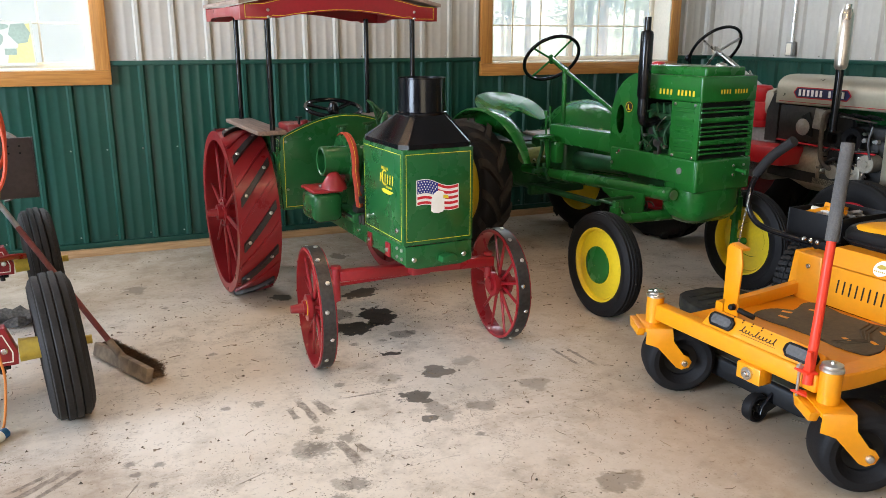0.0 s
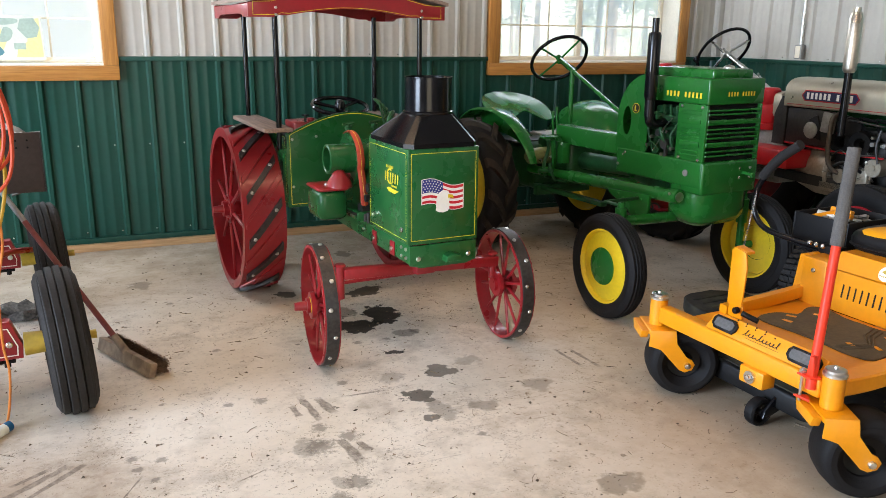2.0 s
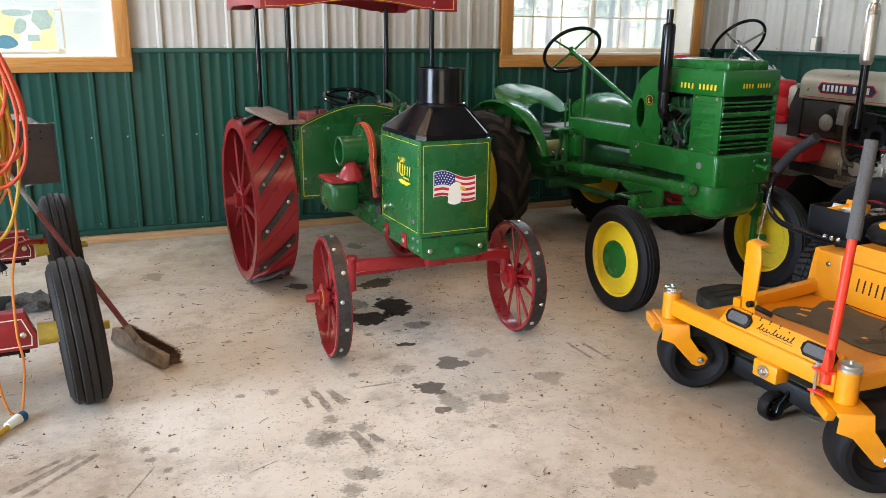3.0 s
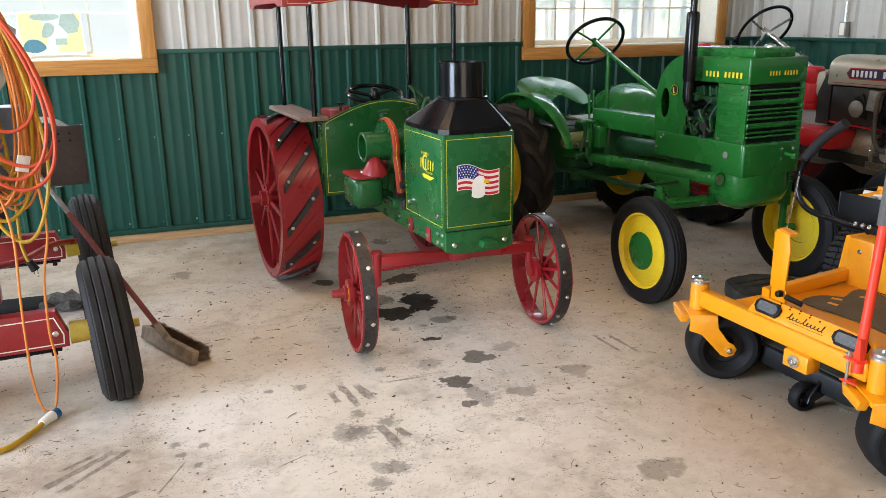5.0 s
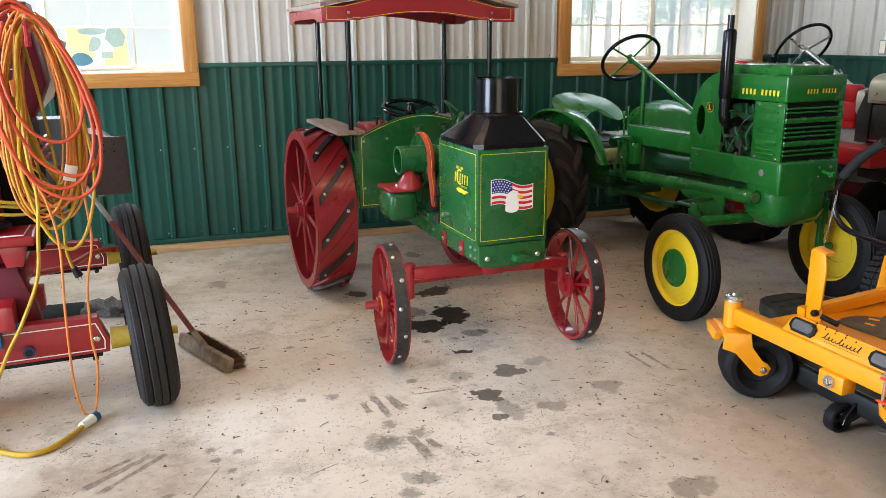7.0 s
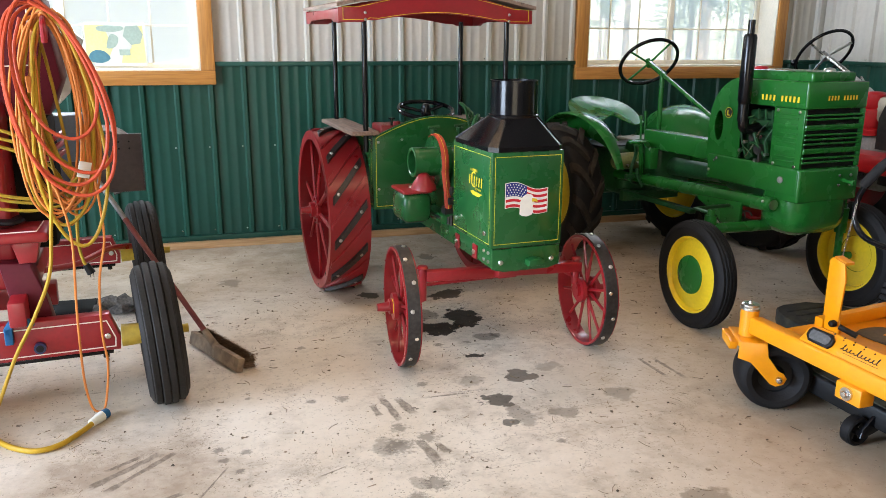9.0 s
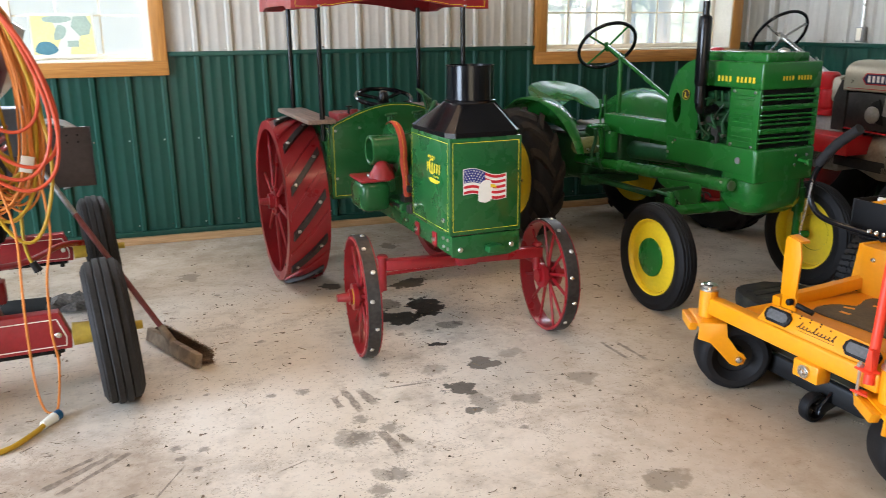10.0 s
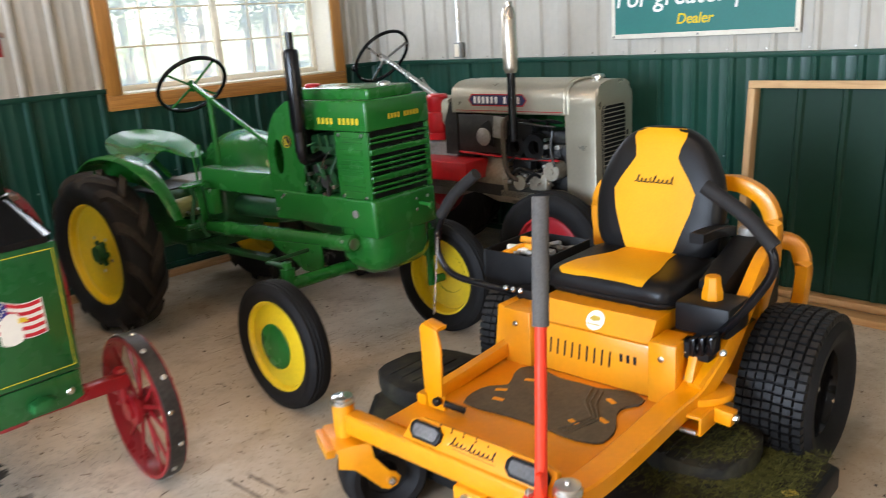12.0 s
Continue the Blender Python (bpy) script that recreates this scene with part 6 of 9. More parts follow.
# levers and pedals
bm = B()
for x, y, z, h in ((0.12, 1.45, 0.78, 0.20), (0.02, 1.36, 0.70, 0.26), (0.30, 1.55, 0.75, 0.33)):
    tube(bm, [(x, y, z), (x + 0.01, y + 0.03, z + h)], 0.007)
    cyl(bm, (x + 0.01, y + 0.03, z + h), (x + 0.01, y + 0.03, z + h + 0.025), 0.012, None, 10)
for x, y in ((-0.06, 1.22), (-0.01, 1.27)):
    tube(bm, smooth_path([(x + 0.06, y + 0.1, 0.58), (x, y + 0.02, 0.66), (x - 0.03, y, 0.80), (x - 0.07, y - 0.03, 0.84)]), 0.010)
    box(bm, x - 0.14, x - 0.02, y - 0.06, y - 0.01, 0.835, 0.848, 0.003)
part("lever", bm, JD_GREEN, JD, "green control lever")
bm = B()
box(bm, -0.06, 0.30, 1.70, 2.02, 0.735, 0.75, 0.004)
part("platform", bm, WORN_STEEL, JD, "bare metal foot platform")

# ---- the silver tractor behind it ----
# oily casting colour; on the frame it also puts in the shade
BLACK_OILY = material("oily dark casting", (0.018, 0.017, 0.016), 0.42, 0.1, vary=0.4, bump=0.4, dirt=(0.055, 0.050, 0.042), dirt_amount=0.5, wear_scale=11)
BROWN_PIPE = material("rusty brown pipe", (0.095, 0.078, 0.062), 0.5, 0.5, vary=0.3, bump=0.2)
BELL = material("browned silver casting", (0.36, 0.325, 0.26), 0.42, 0.45, vary=0.2, bump=0.2, dirt=(0.10, 0.075, 0.05), dirt_amount=0.5, wear_scale=8)
SK = thing("silver_tractor", pose(4.53, 3.13, 0, 0, 0, 3.0), "silver vintage tractor with red wheels and open engine side", "tractor")
SW = 0.385


def squared(v):
    """Makes an arch boxier: flat on top, with tighter shoulders."""
    return math.copysign(abs(v) ** 0.66, v)


bm = B()
shape = [(-0.003, 1.045), (-0.003, 1.12)] + [(SW / 2 - (SW / 2 + 0.003) * squared(math.cos(a)), 1.115 + 0.113 * squared(math.sin(a))) for a in np.linspace(0.04, math.pi - 0.04, 25)] + [(SW + 0.003, 1.12), (SW + 0.003, 1.045)]
shell = shape + [(x * 0.97 + 0.006, z - 0.006) for x, z in shape[::-1]]
prism(bm, shell, -1.02, -0.17, XZ)
part("hood", bm, SILVER, SK, "rounded silver hood")
# added dark sheet; stands in for the dark engine below the hood's end
bm = B()
prism(bm, [(0, 1.11), (0.05, 1.10), (0.10, 0.98), (0.10, 0.78), (0.0, 0.78)], 0.01, SW - 0.01, Matrix.Translation((0, 1.0, 0)) @ YZ)
part("hood_back", bm, BLACK_OILY, SK, "added dark sheet closing the hood's rear end")
# radiator shell with rounded shoulders and a louvred grille opening
bm = B()
outer = [(0.0, 0.55), (0.0, 1.08)] + [(SW / 2 - SW / 2 * squared(math.cos(a)), 1.085 + 0.135 * squared(math.sin(a))) for a in np.linspace(0.04, math.pi - 0.04, 25)] + [(SW, 1.08), (SW, 0.55)]
prism(bm, outer, -0.195, 0.0, XZ, 0.018)
part("radiator_shell", bm, SILVER, SK, "silver radiator shell")
grille = [(0.062, 0.60), (0.300, 0.60)] + arc(0.262, 1.052, 0.038, 0, 90, 6) + arc(0.100, 1.052, 0.038, 90, 180, 6)
# near-black plate on the shell's face stands in for the shaded grille opening
bm = B()
prism(bm, grille, -0.001, 0.004, XZ)
part("grille_back", bm, DARK, SK, "near-black plate behind the louvres")
bm = B()
for i in range(20):
    z = 0.618 + i * 0.0235
    box(bm, 0.066, 0.296, -0.010, -0.004, z, z + 0.0050, 0.0015)
part("louvre", bm, SILVER, SK)
bm = B()
ring_line(bm, grille, 0.010, XZ, 0.009)
part("grille_rim", bm, SILVER, SK)
# raised beads over the hood where it meets the shell, and along its lower edge
for y in (0.198, 0.172):
    bm = B()
    tube(bm, [(x, y, z + 0.001) for x, z in shape], 0.0035, 6)
    part("hood_bead", bm, SILVER, SK)
bm = B()
tube(bm, [(-0.005, 0.20, 1.047), (-0.005, 1.0, 1.047)], 0.0045, 6)
part("hood_bead", bm, SILVER, SK)
bm = B()
word_bars(bm, -1.06, 0.0, 0.30, 0.022, 8, Matrix.Translation((0.33, -0.004, 0)) @ XZ @ pose(0, 0, 0, 0, 0, 90) @ pose(1.70, 0, 0), 0.3, 0.002)
part("vent_slot", bm, LETTER_BLACK, SK)
bm = B()
lathe(bm, [(0.026, 1.195), (0.026, 1.226), (0.037, 1.229), (0.037, 1.240), (0.028, 1.247), (0.001, 1.250)], Matrix.Translation((SW / 2, 0.10, 0)), 20)
part("radiator_cap", bm, STEEL, SK, "steel filler cap")
# maker's plate on the hood side, red pinstripe
bm = B()
sl = Matrix.Translation((-0.0035, 0, 0)) @ Matrix(((0, 0, -1, 0), (-1, 0, 0, 0), (0, 1, 0, 0), (0, 0, 0, 1)))
plate = [(-0.85, 1.087), (-0.475, 1.087), (-0.450, 1.119), (-0.475, 1.151), (-0.85, 1.151), (-0.875, 1.119)]
prism(bm, plate, 0, 0.004, sl)
part("name_plate", bm, NAVY, SK, "dark blue name plate with white bars")
bm = B()
ring_line(bm, plate, 0.007, sl, 0.005)
tube(bm, [sl @ Vector((-0.99, 1.056, 0.001)), sl @ Vector((-0.21, 1.056, 0.001))], 0.0022, 5)
part("red_pinstripe", bm, BRIGHT_RED, SK)
bm = B()
word_bars(bm, -0.838, 1.099, 0.355, 0.040, 11, sl, 0.42, 0.0055, skip=(6,))
part("letter_bar", bm, LETTER_WHITE, SK)
# engine in the open side
bm = B()
box(bm, 0.12, SW - 0.06, 0.26, 0.98, 0.55, 0.86, 0.02, None, 2)
box(bm, 0.15, SW - 0.08, 0.28, 0.90, 0.84, 0.93, 0.015)
box(bm, 0.02, 0.07, 0.40, 0.56, 0.62, 0.72, 0.012)
part("engine", bm, BLACK_OILY, SK, "greasy dark engine")
bm = B()
for y in (0.42, 0.56):
    lathe(bm, [(0.04, -0.025), (0.075, -0.03), (0.08, 0.0), (0.075, 0.03), (0.04, 0.025)], Matrix.Translation((0.035, y, 0.85)) @ AXIS_X, 24, True)
cyl(bm, (0.02, 0.50, 0.95), (0.10, 0.62, 0.95), 0.06, None, 18)
box(bm, 0.0, 0.07, 0.44, 0.58, 0.70, 0.78, 0.02)
part("manifold", bm, BLACK_PLASTIC, SK, "blackened manifold")
bm = B()
box(bm, 0.34, 0.35, 0.24, 1.0, 0.60, 1.04)
part("far_side_sheet", bm, OP_GREEN, SK, "dark green far side")
bm = B()
for y in (0.36, 0.47, 0.58, 0.69):
    cyl(bm, (0.10, y, 0.93), (0.06, y, 0.985), 0.012, 0.008, 10)
    tube(bm, smooth_path([(0.06, y, 0.985), (0.03, y - 0.02, 1.01), (0.05, y - 0.08, 1.0), (0.12, 0.30, 0.98)]), 0.005, 6)
tube(bm, smooth_path([(0.0, 0.42, 0.70), (-0.03, 0.48, 0.73), (-0.02, 0.55, 0.70), (0.03, 0.60, 0.66)]), 0.012, 8)
tube(bm, smooth_path([(0.03, 0.36, 0.66), (-0.02, 0.40, 0.70), (-0.01, 0.46, 0.66), (0.04, 0.5, 0.62)]), 0.010, 8)
part("cable", bm, BLACK_PLASTIC, SK)
bm = B()
for y, z in ((0.40, 0.72), (0.46, 0.68), (0.52, 0.71), (0.35, 0.80), (0.33, 0.90), (0.26, 0.86)):
    cyl(bm, (-0.005, y, z), (0.035, y, z), 0.010, 0.008, 10)
part("bolt", bm, STEEL, SK)
bm = B()
tube(bm, smooth_path([(0.0, 0.24, 0.785), (-0.012, 0.5, 0.785), (0.0, 0.98, 0.80)]), 0.006, 6)
part("red_pipe", bm, BRIGHT_RED, SK)
bm = B()
box(bm, 0.01, 0.03, 0.62, 0.99, 0.80, 1.03, 0.02)
part("side_guard", bm, BLACK_OILY, SK, "dark greasy side guard")
bm = B()
lathe(bm, [(0.052, 0.0), (0.056, -0.012), (0.050, -0.022), (0.030, -0.028), (0.012, -0.034), (0.001, -0.034)], Matrix.Translation((0.012, 0.78, 0.90)) @ AXIS_X, 26)
part("magneto_cover", bm, CAST, SK, "dull grey round magneto cover")
bm = B()
prism(bm, [(0.70, 0.84), (0.78, 0.86), (0.80, 0.97), (0.74, 1.0), (0.71, 0.93)], -0.004, 0.006, YZ, 0.003)
part("magneto_bracket", bm, BLACK_PLASTIC, SK)
bm = B()
box(bm, 0.02, 0.10, 0.24, 0.70, 0.52, 0.60, 0.02, None, 3)
part("oil_pan", bm, BELL, SK, "browned silver oil pan")
bm = B()
cyl(bm, (0.0, 0.30, 0.72), (0.09, 0.30, 0.72), 0.055, None, 20)
cyl(bm, (-0.01, 0.30, 0.72), (0.0, 0.30, 0.72), 0.02, None, 12)
part("water_pump", bm, BELL, SK, "browned water pump")
bm = B()
rnd = random.Random(21)
for k in range(16):
    y, z = rnd.uniform(0.30, 0.66), rnd.uniform(0.60, 0.76)
    cyl(bm, (-0.012, y, z), (0.03, y + rnd.uniform(-0.03, 0.03), z + rnd.uniform(-0.03, 0.03)), rnd.uniform(0.004, 0.009), 0.005, 8)
part("fitting", bm, STEEL, SK, "bright pipe fittings")
bm = B()
box(bm, 0.0, 0.06, 0.33, 0.46, 0.60, 0.70, 0.015, None, 2)
cyl(bm, (-0.01, 0.52, 0.64), (0.06, 0.52, 0.64), 0.045, 0.04, 20)
part("carburettor", bm, BELL, SK, "browned cast carburettor")
bm = B()
tube(bm, smooth_path([(0.0, 0.28, 0.95), (-0.01, 0.29, 0.85), (0.0, 0.27, 0.75)]), 0.008)
tube(bm, smooth_path([(0.02, 0.45, 0.74), (-0.02, 0.52, 0.80), (0.0, 0.60, 0.76), (0.03, 0.66, 0.80)]), 0.006)
tube(bm, smooth_path([(0.02, 0.26, 0.80), (-0.02, 0.36, 0.79), (-0.01, 0.46, 0.78), (0.02, 0.95, 0.79)]), 0.006)
tube(bm, smooth_path([(0.03, 0.60, 0.96), (0.0, 0.50, 0.99), (0.0, 0.36, 0.98), (0.03, 0.28, 0.97)]), 0.006)
part("pipe", bm, BLACK_OILY, SK)
bm = B()
box(bm, -0.008, 0.012, 0.70, 0.80, 0.82, 0.95, 0.008, pose(0, 0, 0, 6, 0, 0))
for y in (0.25, 0.33):
    cyl(bm, (0.0, y, 0.86), (0.03, y, 0.86), 0.014, None, 12)
part("cover_plate", bm, CAST, SK)
bm = B()
lathe(bm, [(0.001, 0.62), (0.165, 0.62), (0.182, 0.63), (0.182, 0.655), (0.172, 0.665), (0.172, 0.80), (0.160, 0.84), (0.125, 0.96), (0.120, 1.04), (0.001, 1.04)], Matrix.Translation((SW / 2, 0, 0.635)) @ pose(0, 0, 0, -90, 0, 0), 40)
part("bell_housing", bm, BELL, SK, "browned silver bell housing")
bm = B()
tube(bm, smooth_path([(0.03, 0.60, 1.02), (-0.02, 0.605, 1.0), (-0.035, 0.605, 0.94), (-0.035, 0.60, 0.76), (-0.03, 0.575, 0.69), (-0.01, 0.54, 0.66), (0.04, 0.52, 0.65)]), 0.015, 12)
part("exhaust_pipe", bm, BROWN_PIPE, SK, "browned exhaust pipe")
bm = B()
cyl(bm, (-0.085, 0.49, 0.90), (-0.085, 0.49, 1.29), 0.024, None, 18)
part("stack_pipe", bm, BLACK, SK)
bm = B()
lathe(bm, [(0.028, 1.28), (0.038, 1.295), (0.040, 1.31), (0.040, 1.60), (0.032, 1.615), (0.030, 1.63), (0.022, 1.635), (0.022, 1.66)], Matrix.Translation((-0.085, 0.49, 0)), 24)
part("muffler", bm, EXHAUST, SK, "stained aluminium muffler")
# red air cleaner and red side box behind the hood
bm = B()
lathe(bm, [(0.001, 0.86), (0.065, 0.86), (0.068, 0.90), (0.060, 0.905), (0.066, 0.915), (0.070, 0.93), (0.070, 1.03), (0.062, 1.035), (0.068, 1.045), (0.068, 1.13), (0.055, 1.145), (0.001, 1.15)], Matrix.Translation((0.06, 1.20, 0)), 28)
part("air_cleaner", bm, BRIGHT_RED, SK, "red canister air cleaner")
bm = B()
box(bm, -0.16, 0.06, 0.80, 1.24, 0.645, 0.765, 0.012)
part("battery_box", bm, BRIGHT_RED, SK, "red steel box")
bm = B()
box(bm, 0.02, SW - 0.02, 1.02, 1.55, 0.50, 0.86, 0.03, None, 3)
cyl(bm, (-0.30, 1.72, 0.52), (SW + 0.28, 1.72, 0.52), 0.09, None, 18)
box(bm, 0.05, SW - 0.05, 1.5, 1.95, 0.42, 0.72, 0.03)
part("transmission", bm, CAST, SK)
bm = B()
prism(bm, [(1.05, 0.95), (1.6, 0.95), (1.66, 1.0), (1.6, 1.10), (1.08, 1.12)], 0.03, SW - 0.03, YZ, 0.03)
part("fuel_tank", bm, SILVER, SK)
# frame in the dark casting colour, its black shadow put into the paint
bm = B()
prism(bm, [(0.0, 0.60), (1.4, 0.62), (1.4, 0.56), (0.0, 0.52)], 0.02, 0.05, YZ, 0.004)
prism(bm, [(0.0, 0.60), (1.4, 0.62), (1.4, 0.56), (0.0, 0.52)], SW - 0.05, SW - 0.02, YZ, 0.004)
part("frame", bm, BLACK_OILY, SK)
bm = B()
cyl(bm, (-0.16, 0.16, 0.42), (SW + 0.12, 0.16, 0.42), 0.035, None, 16)
cyl(bm, (SW / 2, 0.16, 0.42), (SW / 2, 0.16, 0.56), 0.05, None, 16)
part("front_axle", bm, CAST, SK)
disc_wheel(SK, -0.19, 0.165, 0.325, 0.075, 0.20, 2, -1, RED, 3, None, RUBBER, "red disc wheel", 0.4)
disc_wheel(SK, SW + 0.14, 0.165, 0.325, 0.075, 0.20, 2, 1, RED, 3, None, RUBBER, "red disc wheel", 0.4)
for cx, o in ((-0.33, -1), (SW + 0.235, 1)):
    w, m = disc_wheel(SK, cx, 1.72, 0.52, 0.12, 0.31, 0, o, RED, 0, None, RUBBER, "red disc wheel", 0.3)
    ag_lugs(w.children[-1], m, 0.54, 0.12, 15, 0.03, RUBBER)
# steering wheel
bm = B()
c = Vector((0.30, 1.93, 1.375))
skm = Matrix.Translation(c) @ frame_of(Vector((0.05, 0.75, 0.60))).to_4x4()
tube(bm, [skm @ Vector((0.215 * math.cos(a), 0.215 * math.sin(a), 0)) for a in np.linspace(0, 2 * math.pi, 44, endpoint=False)], 0.012, 10, True)
part("steering_wheel", bm, BLACK, SK, "black steering wheel rim")
bm = B()
for k in range(3):
    a = k * 2.094 + 0.5
    tube(bm, [skm @ Vector((0, 0, -0.03)), skm @ Vector((0.21 * math.cos(a), 0.21 * math.sin(a), 0))], 0.010, 8)
cyl(bm, c, (0.22, 1.05, 0.95), 0.02, None, 14)
cyl(bm, skm @ Vector((0, 0, -0.05)), skm @ Vector((0, 0, 0.012)), 0.03, 0.022, 16)
part("steering_column", bm, STEEL, SK, "bright steel column and spokes")
bm = B()
bmesh.ops.create_uvsphere(bm, u_segments=16, v_segments=10, radius=0.026, matrix=skm @ Matrix.Translation((0.19, -0.10, 0.02)))
part("spinner_knob", bm, BLACK, SK)
bm = B()
tube(bm, [(0.10, 1.30, 0.95), (0.02, 1.50, 1.16)], 0.010)
tube(bm, [(0.30, 1.30, 0.95), (0.36, 1.62, 1.22)], 0.008)
part("lever", bm, STEEL, SK)

# ---- the zero-turn mower ----
MW = thing("zero_turn_mower", pose(2.352, 2.15, 0, 0, 0, -87), "orange-yellow zero-turn riding mower with black and yellow seat", "mower")
MC = 0.055      # the middle of seat and seat box


def turf_tyre(cx, cy, r, half, rim, split):
    m = pose(cx, cy, r, 0, 0, 0) @ AXIS_X
    bm = B()
    lathe(bm, [(rim, -half * 0.7), (rim - 0.01, -half * 0.5), (rim - 0.012, half * 0.5), (rim, half * 0.7)], m, 40)
    o = 1 if cx > 0 else -1
    lathe(bm, [(rim - 0.01, o * half * 0.35), (rim * 0.7, o * half * 0.25), (rim * 0.45, o * half * 0.32), (0.001, o * half * 0.32)], m, 40)
    w = part("rear_wheel", bm, BLACK, MW, "black steel wheel")
    bm = B()
    bolts(bm, [m @ Vector((rim * 0.42 * math.cos(a), rim * 0.42 * math.sin(a), o * half * 0.32)) for a in np.arange(5) * 1.2566], (o, 0, 0), 0.012, 0.018)
    part("bolt", bm, STEEL, w)
    tyre(w, m, r - 0.018, half, rim, 0, RUBBER)
    bm = B()
    cols, rows = 7, 58
    rest = B()
    for k in range(rows):
        front = split and 150 < 360 * k / rows < 305
        for j in range(cols):
            f = -0.88 + 1.76 * (j + 0.5) / cols
            a0 = 2 * math.pi * (k + 0.10 * abs(j - 3)) / rows
            wa, wz = 0.76 * math.pi / rows, half * 0.88 / cols * 0.88
            top = r - 0.024 * abs(f) ** 3
            base = top - 0.024
            into = bm if front else rest
            vs = []
            for rr, sc in ((base, 1.08), (top, 0.90)):
                for e, zz in ((-1, -1), (1, -1), (1, 1), (-1, 1)):
                    a = a0 + e * wa * sc
                    vs.append(into.verts.new(m @ Vector((rr * math.cos(a), rr * math.sin(a), f * half + zz * wz * sc))))
            for q in ((4, 5, 6, 7), (0, 1, 5, 4), (1, 2, 6, 5), (2, 3, 7, 6), (3, 0, 4, 7)):
                into.faces.new([vs[i] for i in q])
    if split:
        part("tread_block", bm, TURF_RUBBER, w)
    tagged(part("tread", rest, TURF_RUBBER, w), kind="stuff")


turf_tyre(0.585, 1.165, 0.285, 0.125, 0.15, True)
turf_tyre(-0.50, 1.165, 0.285, 0.125, 0.15, False)

# casters: a plain tyre in a bent-plate fork under a capped post; both have swung to the same side
for cx, swing in ((-0.431, 64), (0.431, 61)):
    bm = B()
    cyl(bm, (cx, 0, 0.305), (cx, 0, 0.418), 0.036, None, 24)
    part("caster_post", bm, CUB, MW)
    bm = B()
    lathe(bm, [(0.039, 0.416), (0.039, 0.424), (0.034, 0.430), (0.034, 0.438), (0.026, 0.441), (0.001, 0.441)], Matrix.Translation((cx, 0, 0)), 28)
    cyl(bm, (cx, 0, 0.440), (cx, 0, 0.449), 0.008, None, 8)
    part("post_cap", bm, STEEL, MW, "bright steel cap")
    fm = pose(cx, 0, 0, 0, 0, swing)
    bm = B()
    box(bm, -0.055, 0.058, -0.093, 0.093, 0.286, 0.304, 0.004, fm)
    for y in (-0.094, 0.086):
        prism(bm, [(-0.050, 0.300), (-0.053, 0.235), (0.0, 0.220), (0.080, 0.130), (0.105, 0.120), (0.134, 0.130), (0.145, 0.155), (0.130, 0.177), (0.108, 0.184), (0.062, 0.245), (0.057, 0.300)], 0, 0.008, fm @ Matrix.Translation((0, y + 0.008, 0)) @ XZ, 0.002)
    prism(bm, [(-0.080, 0.300), (0.080, 0.300), (0.06, 0.262), (-0.06, 0.262)], -0.085, -0.053, fm @ YZ, 0.004)
    part("caster_fork", bm, CUB, MW, "bent orange-yellow fork plate")
    m = fm @ pose(0.113, 0, 0.150, 90, 0, 0)
    bm = B()
    lathe(bm, [(0.075, -0.052), (0.070, -0.04), (0.04, -0.035), (0.02, -0.055), (0.001, -0.055)], m, 28)
    lathe(bm, [(0.075, 0.052), (0.070, 0.04), (0.04, 0.035), (0.02, 0.055), (0.001, 0.055)], m, 28)
    w = part("caster_wheel", bm, BLACK_PLASTIC, MW, "black caster wheel")
    tyre(w, m, 0.150, 0.082, 0.075, 0, RUBBER, n=44)
    bm = B()
    bolts(bm, [fm @ Vector((0.113, -0.094, 0.150))], fm.to_3x3() @ Vector((0, -1, 0)), 0.014, 0.014)
    part("bolt", bm, STEEL, w)

# front bar, fascia with two lamps
bm = B()
box(bm, -0.400, 0.400, -0.028, 0.032, 0.322, 0.392, 0.010, None, 3)
part("front_bar", bm, CUB, MW, "orange-yellow front bar")
bm = B()
fas = [(-0.150, 0.388), (-0.135, 0.452), (-0.10, 0.468), (0.33, 0.468), (0.385, 0.458), (0.405, 0.392)]
tilt = Matrix.Translation((0, -0.018, 0.385)) @ pose(0, 0, 0, -33, 0, 0) @ Matrix.Translation((0, 0, -0.385)) @ XZ
prism(bm, fas, -0.03, 0.0, tilt, 0.008)
part("fascia", bm, CUB, MW, "sloping orange-yellow fascia")
for a, b in ((-0.120, 0.0), (0.235, 0.375)):
    bm = B()
    prism(bm, [(a, 0.420), (a + 0.02, 0.402), (b - 0.012, 0.402), (b, 0.418), (b, 0.440), (b - 0.02, 0.456), (a + 0.012, 0.456), (a, 0.442)], 0.0, 0.012, tilt, 0.003)
    lamp = part("headlight", bm, BLACK_PLASTIC, MW, "black-framed headlight")
    bm = B()
    prism(bm, [(a + 0.016, 0.421), (a + 0.026, 0.411), (b - 0.020, 0.411), (b - 0.011, 0.42), (b - 0.011, 0.438), (b - 0.024, 0.447), (a + 0.020, 0.447), (a + 0.016, 0.44)], 0.012, 0.015, tilt)
    part("lens", bm, CLEAR, lamp, "frosted grey lens")
bm = B()
script_mark(bm, 0.030, 0.422, 0.160, 0.024, 10, tilt, 0.0017, gap=0.36)
part("script_mark", bm, LETTER_BLACK, MW, "black script mark")
bm = B()
prism(bm, [(0.045, 0.4125), (0.20, 0.4125), (0.20, 0.4138), (0.045, 0.4138)], 0.0004, 0.0012, tilt)
part("mark_underline", bm, LETTER_BLACK, MW)
bm = B()
